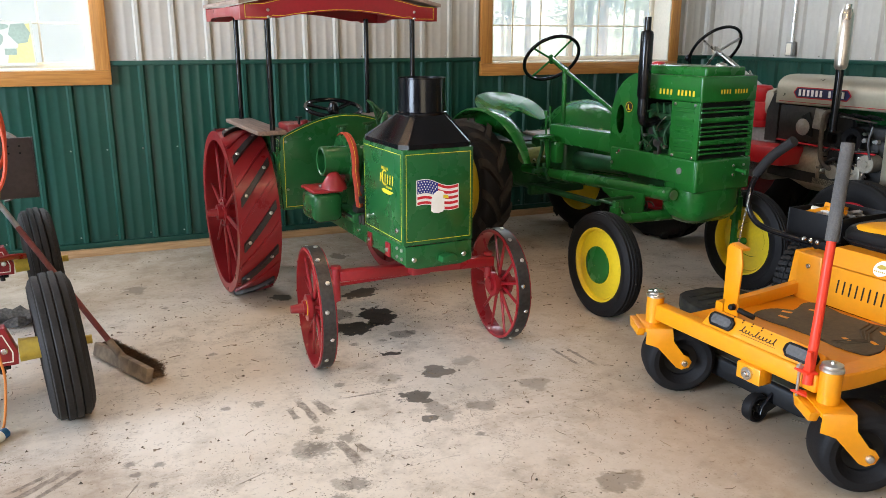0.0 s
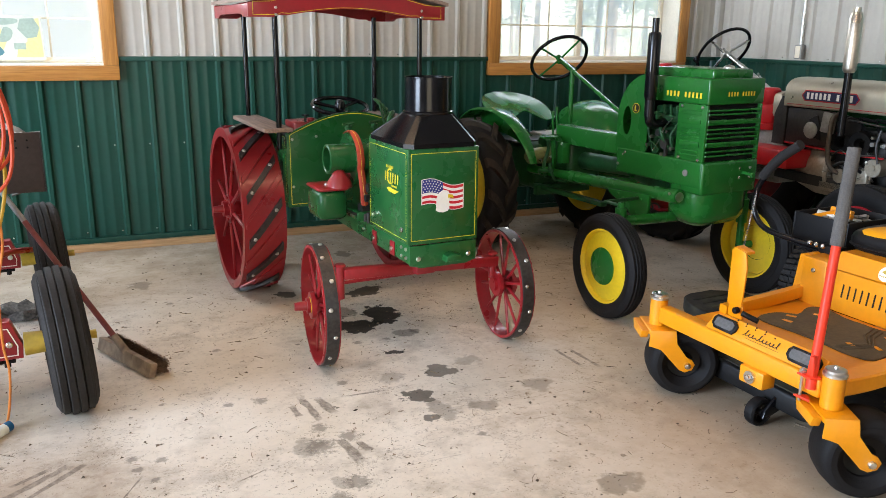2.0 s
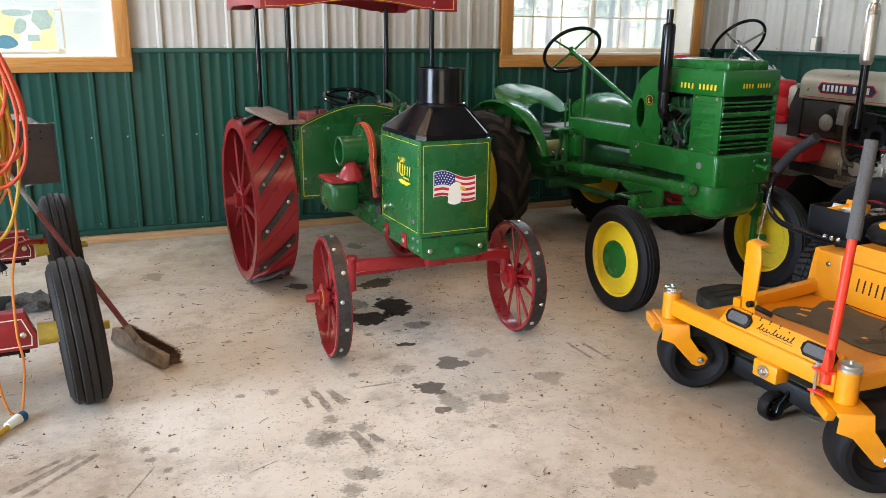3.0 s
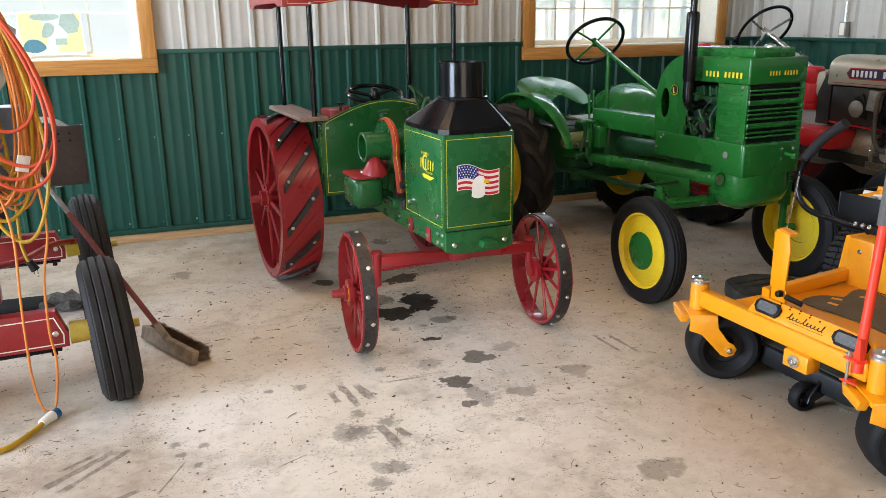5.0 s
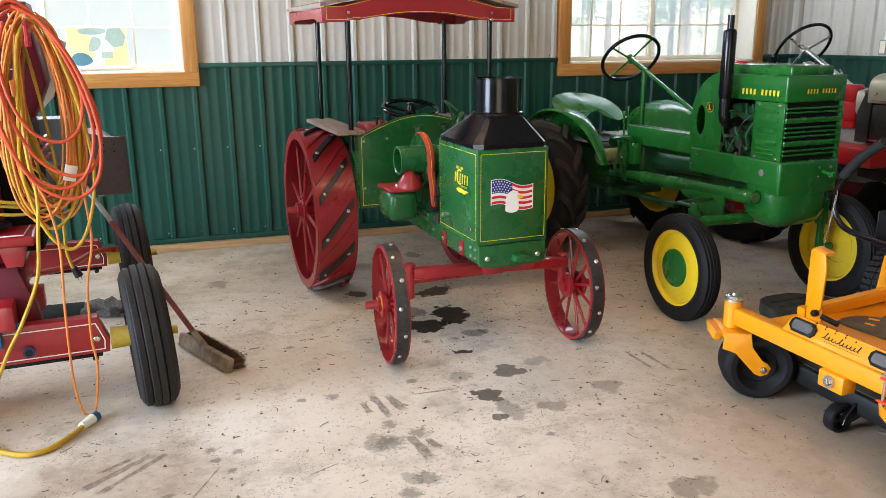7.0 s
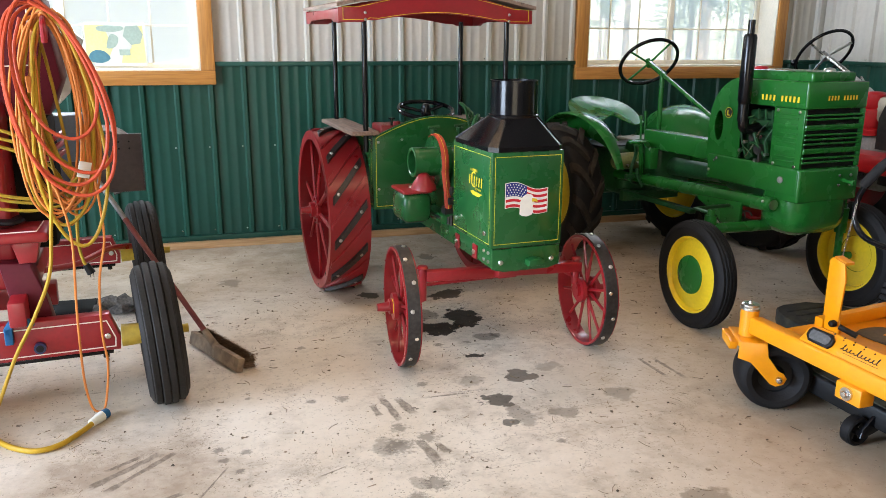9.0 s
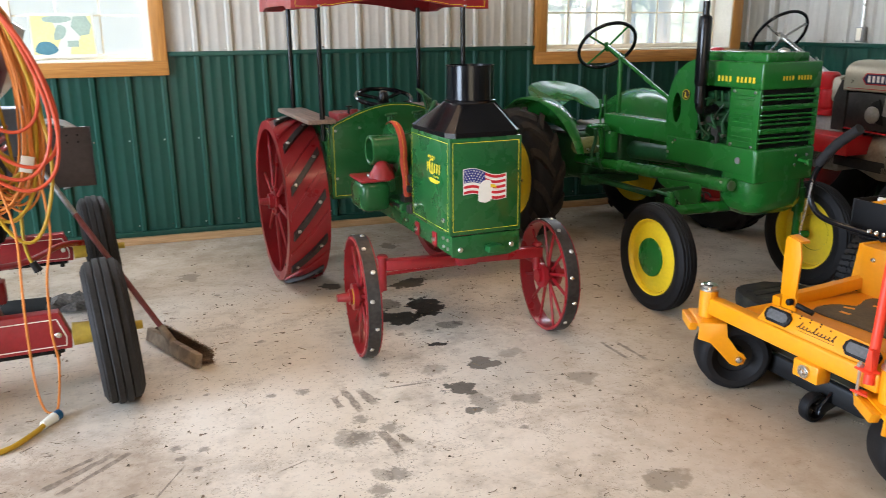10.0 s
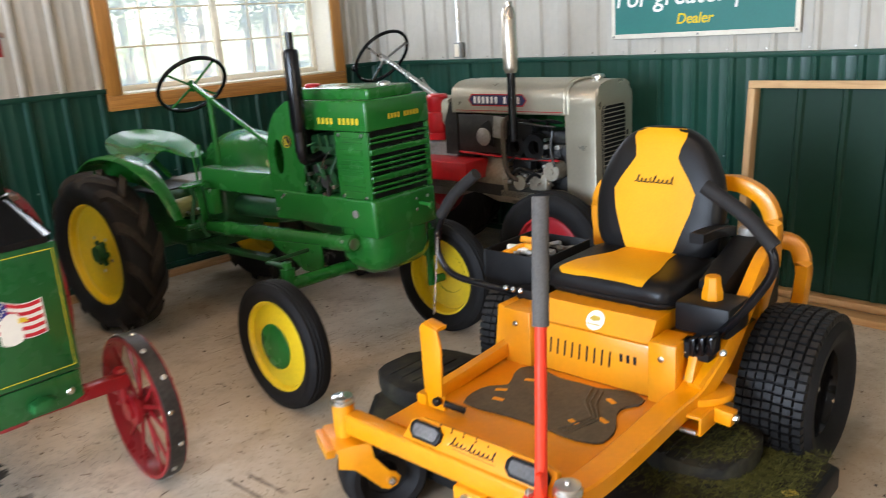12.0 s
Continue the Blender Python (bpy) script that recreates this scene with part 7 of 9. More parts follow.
for k in range(9):
    p = Vector((-0.02 + (k % 5) * 0.045, 0.455 + (k // 5) * 0.009))
    prism(bm, arc(p.x, p.y, 0.0035, 0, 300, 5), 0.0, 0.001, tilt)
part("vent_slot", bm, DARK, MW)
bm = B()
box(bm, 0.075, 0.185, -0.045, 0.02, 0.262, 0.326, 0.006)
part("tow_bracket", bm, CUB, MW)
bm = B()
cyl(bm, (0.13, -0.045, 0.295), (0.13, -0.055, 0.295), 0.024, None, 20)
bolts(bm, [(0.13, -0.055, 0.295)], (0, -1, 0), 0.013, 0.014)
part("bolt", bm, STEEL, MW)

def rounded(pts, k=4):
    return [(p.x, p.y) for p in smooth_path([(x, y, 0) for x, y in pts], k, True)]


# floor pan, foot mat, side rails
bm = B()
prism(bm, [(-0.30, 0.06), (0.36, 0.06), (0.42, 0.20), (0.41, 0.66), (-0.28, 0.66), (-0.30, 0.20)], 0.345, 0.372, Matrix.Identity(4), 0.006)
part("floor_pan", bm, CUB, MW)
bm = B()
mat_shape = rounded([(-0.16, 0.28), (-0.18, 0.36), (-0.165, 0.42), (-0.115, 0.46), (-0.155, 0.54), (-0.165, 0.60), (-0.115, 0.635), (-0.01, 0.60), (0.07, 0.61), (0.14, 0.605), (0.20, 0.635), (0.26, 0.64), (0.305, 0.62), (0.305, 0.575), (0.275, 0.545),
                     (0.28, 0.485), (0.32, 0.425), (0.34, 0.345), (0.32, 0.30), (0.22, 0.283), (0.16, 0.295), (0.01, 0.29), (-0.075, 0.278)], 2)
prism(bm, mat_shape, 0.3725, 0.381, Matrix.Identity(4), 0.003)
mat_ob = part("foot_mat", bm, MAT_BROWN, MW, "dusty brown rubber foot mat")
bm = B()
for k in range(3):
    tube(bm, [(0.19 + k * 0.02, 0.305, 0.382), (0.235 + k * 0.012, 0.42, 0.382), (0.16 + k * 0.02, 0.50, 0.382), (0.13 + k * 0.02, 0.59, 0.382)], 0.004, 6)
part("mat_ridge", bm, MAT_BROWN, mat_ob)
for x, y, a in ((-0.076, 0.532, 20), (-0.113, 0.418, 30), (-0.078, 0.358, 10), (0.226, 0.549, -30), (0.272, 0.426, -20), (0.205, 0.368, -20)):
    bm = B()
    box(bm, -0.020, 0.020, -0.009, 0.009, 0.3805, 0.3822, 0.0006, pose(x, y, 0, 0, 0, a))
    part("mat_opening", bm, CUB, mat_ob)
rail_r = [(0.40, 0.02, 0.36), (0.425, 0.14, 0.37), (0.430, 0.34, 0.38), (0.435, 0.56, 0.40), (0.45, 0.68, 0.42), (0.47, 0.80, 0.50), (0.475, 0.95, 0.62), (0.465, 1.12, 0.72), (0.44, 1.30, 0.70)]


def bar(bm, pts, w, h, k=5):
    """A flat bar w wide (across) and h high, swept along pts."""
    path = smooth_path(pts, k)
    rows = []
    for i, p in enumerate(path):
        d = (path[min(i + 1, len(path) - 1)] - path[max(i - 1, 0)]).normalized()
        side = d.cross(Vector((0, 0, 1)))
        side = side.normalized() if side.length > 0.2 else Vector((1, 0, 0))
        up = side.cross(d).normalized()
        rows.append([bm.verts.new(p + side * w / 2 * a + up * h / 2 * b) for a, b in ((-0.85, -1), (0.85, -1), (1, -0.8), (1, 0.8), (0.85, 1), (-0.85, 1), (-1, 0.8), (-1, -0.8))])
    for A, C in zip(rows, rows[1:]):
        for j in range(8):
            bm.faces.new((A[j], A[(j + 1) % 8], C[(j + 1) % 8], C[j]))
    bm.faces.new(rows[0][::-1])
    bm.faces.new(rows[-1])


bm = B()
bar(bm, [(x - 0.012, y, z - 0.004) for x, y, z in rail_r[:6]], 0.082, 0.060)
part("side_rail", bm, CUB, MW, "curved orange-yellow side rail")
bm = B()
bar(bm, rail_r[4:], 0.045, 0.085)
part("rear_rail", bm, CUB, MW)
bm = B()
bar(bm, [(-0.27, 0.20, 0.385), (-0.27, 0.40, 0.395), (-0.27, 0.66, 0.415)], 0.04, 0.05, 2)
part("side_rail", bm, CUB, MW)
bm = B()
prism(bm, rounded([(0.40, 0.62), (0.47, 0.635), (0.53, 0.70), (0.535, 0.76), (0.50, 0.80), (0.42, 0.79)], 3), 0.395, 0.418, Matrix.Identity(4), 0.006)
part("step_plate", bm, CUB, MW, "rounded orange-yellow foot plate")
bm = B()
for x in (0.435, 0.505):
    box(bm, x, x + 0.008, 0.575, 0.70, 0.335, 0.394, 0.002)
box(bm, 0.443, 0.505, 0.578, 0.70, 0.384, 0.394, 0.002)
box(bm, 0.443, 0.505, 0.578, 0.70, 0.335, 0.343, 0.002)
prism(bm, [(0.513, 0.350), (0.565, 0.345), (0.572, 0.390), (0.513, 0.398)], -0.70, -0.66, XZ, 0.003)
part("step_bracket", bm, CUB, MW)
bm = B()
cyl(bm, (0.45, 0.572, 0.345), (0.50, 0.572, 0.345), 0.008, None, 10)
bolts(bm, [(0.572, 0.68, 0.37)], (1, 0, 0), 0.012, 0.012)
part("bolt", bm, STEEL, MW)
# brake pedal plate with its arm
bm = B()
prism(bm, [(-0.235, 0.435), (-0.16, 0.435), (-0.152, 0.60), (-0.165, 0.66), (-0.225, 0.672), (-0.237, 0.655)], 0, 0.010, Matrix.Translation((0, 0.19, 0)) @ XZ, 0.003)
prism(bm, [(-0.225, 0.664), (-0.165, 0.652), (-0.165, 0.662), (-0.225, 0.674)], -0.04, 0.0, Matrix.Translation((0, 0.19, 0)) @ XZ, 0.002)
box(bm, -0.235, -0.16, 0.19, 0.20, 0.38, 0.445, 0.003)
part("brake_pedal", bm, CUB, MW, "upright orange-yellow pedal plate")
bm = B()
bolts(bm, [(-0.175, 0.178, 0.420)], (0, -1, 0), 0.014, 0.02)
cyl(bm, (-0.16, 0.19, 0.41), (-0.10, 0.22, 0.39), 0.011, None, 10)
part("bolt", bm, BLACK_PLASTIC, MW)

# seat box with its front panel
bm = B()
box(bm, MC - 0.20, MC + 0.245, 0.655, 1.10, 0.372, 0.548, 0.006)
part("seat_box", bm, CUB, MW)
bm = B()
prism(bm, [(0.66, 0.552), (0.705, 0.618), (1.12, 0.618), (1.12, 0.552)], MC - 0.20, MC + 0.245, YZ, 0.006)
part("seat_box_top", bm, CUB, MW)
for x0, x1 in ((MC - 0.325, MC - 0.205), (MC + 0.25, MC + 0.345)):
    bm = B()
    box(bm, x0, x1, 0.635, 0.76, 0.36, 0.575, 0.006)
    bkt = part("side_bracket", bm, CUB, MW)
    bm = B()
    bolts(bm, [((x0 + x1) / 2, 0.635, 0.525)], (0, -1, 0), 0.011, 0.009)
    if x1 > 0.3:
        bolts(bm, [(x1, 0.70, 0.54), (x1, 0.70, 0.45)], (1, 0, 0), 0.011, 0.009)
    part("bolt", bm, STEEL, bkt)
bm = B()
prism(bm, [(-0.335, 0.37), (-0.27, 0.37), (-0.262, 0.56), (-0.29, 0.575), (-0.31, 0.57)], -0.80, -0.66, XZ, 0.006)
part("side_guard", bm, CUB, MW)
pm = Matrix.Translation((0, 0.655, 0)) @ XZ
bm = B()
word_bars(bm, MC - 0.18, 0.440, 0.262, 0.058, 9, pm, 0.76, 0.0015, lean=0.10)
word_bars(bm, MC + 0.140, 0.472, 0.075, 0.028, 3, pm, 0.55, 0.0015)
part("letter_bar", bm, LETTER_BLACK, MW, "thin black bar of the model mark")
sm2 = Matrix.Translation((0, 0.660, 0.552)) @ pose(0, 0, 0, -34, 0, 0) @ Matrix.Translation((0, 0, -0.552)) @ XZ
bm = B()
prism(bm, arc(MC + 0.035, 0.590, 0.034, 0, 345, 23), 0.0, 0.003, sm2)
st = part("round_sticker", bm, LETTER_WHITE, MW, "round white sticker with a yellow emblem")
bm = B()
prism(bm, [(MC + 0.012, 0.592), (MC + 0.03, 0.586), (MC + 0.055, 0.592), (MC + 0.05, 0.604), (MC + 0.025, 0.606)], 0.003, 0.0045, sm2)
word_bars(bm, MC + 0.01, 0.572, 0.05, 0.006, 6, sm2, 0.3, 0.0045)
part("emblem", bm, DULL_YELLOW, st)

# seat: a rounded black cushion and back, each with a yellow middle panel


def pad(bm, outline, depth, puff, m, inset=0.72, scale_in=0.80):
    """A cushion: an outline in the local xy plane, rounded over towards +z."""
    cx, cy = sum(p[0] for p in outline) / len(outline), sum(p[1] for p in outline) / len(outline)
    levels = [(0.94, 0.0), (1.0, depth * 0.25), (1.0, depth * 0.62), (0.96, depth * 0.86), (0.88, depth), (0.70, depth + puff * 0.6), (0.40, depth + puff * 0.95)]
    rings = [[bm.verts.new(m @ Vector((cx + (x - cx) * k, cy + (y - cy) * k, z))) for x, y in outline] for k, z in levels]
    n = len(outline)
    for A, C in zip(rings, rings[1:]):
        for i in range(n):
            bm.faces.new((A[i], A[(i + 1) % n], C[(i + 1) % n], C[i]))
    bm.faces.new(rings[0][::-1])
    bm.faces.new(rings[-1])


cush = rounded([(MC - 0.235, 0.80), (MC - 0.10, 0.775), (MC + 0.12, 0.775), (MC + 0.245, 0.80), (MC + 0.262, 1.0), (MC + 0.24, 1.20), (MC, 1.24), (MC - 0.23, 1.20), (MC - 0.255, 1.0)])
bm = B()
pad(bm, cush, 0.085, 0.012, Matrix.Translation((0, 0, 0.618)))
seat = part("seat_cushion", bm, BLACK_VINYL, MW, "black vinyl cushion with yellow panel")
def conform(outline, depth, puff, edges, m, lift=0.0025, rows=26, cols=14):
    """A panel that follows a pad's surface: edges gives (y, x_left, x_right) from front to back."""
    n = len(outline)
    cx, cy = sum(p[0] for p in outline) / n, sum(p[1] for p in outline) / n
    levels = [(0.0, depth + puff), (0.40, depth + puff * 0.95), (0.70, depth + puff * 0.6), (0.88, depth), (0.96, depth * 0.86), (1.0, depth * 0.62)]

    def surface(x, y):
        d = Vector((x - cx, y - cy))
        best = 0.0
        for i in range(n):
            a, b = Vector(outline[i]) - Vector((cx, cy)), Vector(outline[(i + 1) % n]) - Vector((cx, cy))
            e = b - a
            det = d.x * -e.y + e.x * d.y
            if abs(det) < 1e-12:
                continue
            t = (a.x * -e.y + e.x * a.y) / det
            u = (d.x * a.y - d.y * a.x) / det
            if t > 0 and -1e-6 <= u <= 1 + 1e-6:
                best = max(best, 1 / t)
        k = min(best, 1.0)
        return float(np.interp(k, [q[0] for q in levels], [q[1] for q in levels])), k
    bm = B()
    grid = []
    ys = [e[0] for e in edges]
    for r in range(rows + 1):
        y = ys[0] + (ys[-1] - ys[0]) * r / rows
        x0, x1 = np.interp(y, ys, [e[1] for e in edges]), np.interp(y, ys, [e[2] for e in edges])
        row = []
        for c in range(cols + 1):
            x = x0 + (x1 - x0) * c / cols
            z, k = surface(x, y)
            out = 1.0 if k < 0.96 else 1.0
            row.append(bm.verts.new(m @ Vector((x, y, z + lift))))
        grid.append(row)
    for A, C in zip(grid, grid[1:]):
        for c in range(cols):
            bm.faces.new((A[c], A[c + 1], C[c + 1], C[c]))
    return bm


bm = conform(cush, 0.085, 0.012, [(0.782, MC - 0.165, MC + 0.150), (0.80, MC - 0.190, MC + 0.155), (0.90, MC - 0.165, MC + 0.150), (1.02, MC - 0.10, MC + 0.12), (1.19, MC - 0.09, MC + 0.10)], Matrix.Translation((0, 0, 0.618)))
part("seat_panel", bm, CUB_VINYL, seat, "yellow vinyl panel", 80)
bm = B()
tube(bm, smooth_path([(x, y, 0.640) for x, y in cush[::4]], 4, True), 0.006, 6, True)
part("piping", bm, BLACK_VINYL, seat)
BACKM = Matrix.Translation((MC, 1.185, 0.69)) @ pose(0, 0, 0, 90 - 12, 0, 0)
back = rounded([(-0.20, 0.0), (0.0, -0.02), (0.20, 0.0), (0.25, 0.14), (0.235, 0.28), (0.17, 0.40), (0.09, 0.455), (0.0, 0.465), (-0.09, 0.455), (-0.17, 0.40), (-0.235, 0.28), (-0.25, 0.14)])
bm = B()
pad(bm, back, 0.085, 0.014, BACKM)
sb = part("seat_back", bm, BLACK_VINYL, MW, "black vinyl backrest with yellow panel")
bm = conform(back, 0.085, 0.014, [(-0.005, -0.085, 0.085), (0.02, -0.10, 0.10), (0.16, -0.150, 0.150), (0.225, -0.160, 0.160), (0.27, -0.135, 0.135), (0.345, -0.082, 0.082), (0.385, -0.088, 0.088), (0.43, -0.105, 0.105), (0.455, -0.085, 0.085)], BACKM)
part("back_panel", bm, CUB_VINYL, sb, "yellow vinyl panel", 80)
bm = B()
script_mark(bm, -0.075, 0.255, 0.150, 0.026, 9, BACKM, 0.0019, 0.1045, gap=0.38)
part("script_mark", bm, LETTER_BLACK, sb)
bm = B()
for x in (MC - 0.18, MC + 0.18):
    bar(bm, [(x, 0.98, 0.60), (x, 1.20, 0.63), (x * 1.0, 1.30, 0.80)], 0.04, 0.02, 3)
part("seat_bracket", bm, BLACK_PLASTIC, MW)
for x in (MC - 0.10, MC + 0.14):
    bm = B()
    cyl(bm, (x, 0.80, 0.600), (x, 0.80, 0.625), 0.016, 0.02, 12)
    part("seat_bumper", bm, BLACK_PLASTIC, MW)
# armrest, rear hoops
bm = B()
bar(bm, [(MC + 0.26, 1.20, 0.80), (MC + 0.27, 1.05, 0.83), (MC + 0.265, 0.93, 0.835)], 0.05, 0.035)
part("armrest", bm, BLACK_PLASTIC, MW, "black plastic armrest")
for s in (-1, 1):
    bm = B()
    bar(bm, [(MC + s * (x - 0.055), y, z) for x, y, z in ((0.20, 1.35, 0.935), (0.29, 1.35, 0.935), (0.375, 1.35, 0.89), (0.415, 1.35, 0.80), (0.41, 1.35, 0.68), (0.395, 1.33, 0.56), (0.39, 1.28, 0.46))], 0.045, 0.055)
    part("rear_hoop", bm, CUB, MW, "curved orange-yellow frame hoop")
    bm = B()
    bar(bm, [(MC + s * (x - 0.055), y, z) for x, y, z in ((0.33, 1.50, 0.70), (0.42, 1.55, 0.68), (0.455, 1.56, 0.60), (0.452, 1.56, 0.50), (0.43, 1.55, 0.32))], 0.05, 0.06)
    part("bumper_hoop", bm, CUB, MW)
bm = B()
box(bm, MC - 0.30, MC + 0.30, 1.22, 1.62, 0.40, 0.66, 0.03, None, 2)
cyl(bm, (MC, 1.42, 0.66), (MC, 1.42, 0.76), 0.16, 0.15, 28)
part("engine", bm, BLACK_PLASTIC, MW, "black engine and shroud")
bm = B()
box(bm, -0.40, 0.48, 0.95, 1.55, 0.27, 0.38, 0.01)
part("rear_frame", bm, CUB, MW)
# right console with fuel cap, left tray
bm = B()
box(bm, MC + 0.275, MC + 0.455, 0.76, 0.92, 0.575, 0.675, 0.012)
prism(bm, [(0.90, 0.58), (1.30, 0.60), (1.30, 0.78), (1.18, 0.79), (0.92, 0.70)], MC + 0.275, MC + 0.375, YZ, 0.02)
part("console", bm, BLACK_PLASTIC, MW, "black plastic console")
bm = B()
lathe(bm, [(0.034, 0.672), (0.036, 0.690), (0.028, 0.72), (0.026, 0.745), (0.022, 0.750), (0.001, 0.751)], Matrix.Translation((MC + 0.365, 0.84, 0)), 8)
part("fuel_cap", bm, CUB, MW, "yellow fuel cap")
bm = B()
lathe(bm, [(0.03, 0.775), (0.036, 0.80), (0.03, 0.815), (0.001, 0.818)], Matrix.Translation((MC + 0.32, 1.22, 0)), 18)
part("oil_cap", bm, CAST, MW)
bm = B()
a0, a1, b0, b1 = MC - 0.575, MC - 0.285, 0.84, 1.16
for q in ((a0, a1, b0, b1, 0.545, 0.56), (a0, a0 + 0.008, b0, b1, 0.56, 0.705), (a1 - 0.008, a1, b0, b1, 0.56, 0.705), (a0 + 0.008, a1 - 0.008, b0, b0 + 0.008, 0.56, 0.705), (a0 + 0.008, a1 - 0.008, b1 - 0.008, b1, 0.56, 0.705)):
    box(bm, *q, 0.003)
part("storage_tray", bm, BLACK_PLASTIC, MW, "black tray holding small tools and parts")
rnd = random.Random(3)
bm = B()
for k in range(12):
    box(bm, -0.035, 0.035, -0.012, 0.012, -0.008, 0.008, 0.003, pose(MC - 0.43 + rnd.uniform(-0.09, 0.09), 1.0 + rnd.uniform(-0.11, 0.11), 0.665 + rnd.uniform(0, 0.03), rnd.uniform(-25, 25), rnd.uniform(-25, 25), rnd.uniform(0, 180)))
part("tool", bm, CAST, MW)
bm = B()
for k in range(3):
    box(bm, -0.05, 0.05, -0.018, 0.018, -0.012, 0.012, 0.004, pose(MC - 0.43 + rnd.uniform(-0.08, 0.06), 0.98 + rnd.uniform(-0.09, 0.09), 0.69 + rnd.uniform(0, 0.02), rnd.uniform(-15, 15), rnd.uniform(-15, 15), rnd.uniform(0, 180)))
part("tool", bm, CUB, MW)
bm = B()
box(bm, -0.045, 0.045, -0.022, 0.022, -0.012, 0.012, 0.006, pose(MC - 0.46, 0.92, 0.70, 12, 8, 40))
part("tool", bm, LETTER_WHITE, MW)
# lap bars, swung outwards, with foam grips
for s, pts in ((-1, [(-0.245, 0.78, 0.585), (-0.42, 0.76, 0.592), (-0.59, 0.74, 0.615), (-0.665, 0.74, 0.69), (-0.655, 0.74, 0.80), (-0.60, 0.74, 0.885)]), (1, [(0.43, 0.72, 0.55), (0.475, 0.74, 0.59), (0.55, 0.74, 0.675), (0.63, 0.74, 0.80), (0.64, 0.74, 0.87), (0.60, 0.74, 0.93)])):
    bm = B()
    path = smooth_path(pts, 6)
    tube(bm, path, 0.0135, 12)
    lb = part("lap_bar", bm, BLACK, MW, "black lap bar with foam grip")
    end = Vector(pts[-1])
    tip = Vector((-0.447, 0.74, 1.027)) if s < 0 else Vector((0.432, 0.74, 1.055))
    bm = B()
    tube(bm, smooth_path([end - (tip - end) * 0.25, end.lerp(tip, 0.35) + Vector((s * 0.012, 0, 0.008)), tip], 5), 0.0225, 14)
    part("grip", bm, FOAM_BLACK, lb, "black foam grip")
    bm = B()
    base = Vector(pts[0])
    box(bm, base.x - 0.05, base.x + 0.05, base.y - 0.03, base.y + 0.03, base.z - 0.03, base.z + 0.025, 0.006, None)
    part("pivot_block", bm, BLACK_PLASTIC, lb)
    bm = B()
    for k in range(3):
        bolts(bm, [base + Vector((-0.09 * (1 if s < 0 else -0.3) + k * 0.035, -0.034, 0.018))], (0, -1, 0.5), 0.011, 0.012)
    part("bolt", bm, STEEL, lb)
# hanging chain from the left lap bar
bm = B()
for k in range(30):
    z = 0.815 - k * 0.0125
    m = pose(-0.652 - k * 0.0008, 0.735 - k * 0.0012, z, 0, 0, 90 * (k % 2))
    tube(bm, [m @ Vector((0.0036 * math.cos(a), 0, 0.0088 * math.sin(a))) for a in np.linspace(0, 2 * math.pi, 8, endpoint=False)], 0.0013, 5, True)
tagged(part("chain", bm, STEEL, MW, "thin bright chain"), kind="stuff")
# deck with belt covers, rollers, clippings
bm = B()
prism(bm, [(-0.62, 0.22), (0.16, 0.21), (0.40, 0.345), (0.62, 0.445), (0.80, 0.64), (0.80, 0.94), (0.66, 1.0), (-0.70, 1.0), (-0.80, 0.82), (-0.80, 0.45)], 0.075, 0.160, Matrix.Identity(4), 0.012)
deck = part("mower_deck", bm, BLACK_PLASTIC, MW, "dusty black mowing deck")
bm = B()
prism(bm, [(-0.60, 0.24), (0.15, 0.23), (0.39, 0.365), (0.61, 0.465), (0.78, 0.65), (0.78, 0.93), (0.65, 0.985), (-0.69, 0.985), (-0.78, 0.81), (-0.78, 0.46)], 0.160, 0.166, Matrix.Identity(4), 0.002)
part("deck_top", bm, DIRTY_DECK, deck, "dusty deck top")
for cx, cy in ((-0.62, 0.62), (0.46, 0.70)):
    bm = B()
    kx = 1.0 if cx < 0 else 0.74
    shape2 = rounded([(cx - 0.20 * kx, cy - 0.12 * kx), (cx, cy - 0.20 * kx), (cx + 0.16 * kx, cy - 0.14 * kx), (cx + 0.20 * kx, cy + 0.05), (cx + 0.10, cy + 0.20), (cx - 0.12, cy + 0.19), (cx - 0.21 * kx, cy + 0.06)], 3)
    prism(bm, shape2, 0.165, 0.245, Matrix.Identity(4), 0.014)
    cov = part("belt_cover", bm, DIRTY_DECK, deck, "dusty ribbed plastic belt cover")
    for k in range(5):
        bm = B()
        box(bm, cx - 0.13 + k * 0.06, cx - 0.115 + k * 0.06, cy - 0.13, cy + 0.13, 0.242, 0.25, 0.003)
        part("rib", bm, DIRTY_DECK, cov)
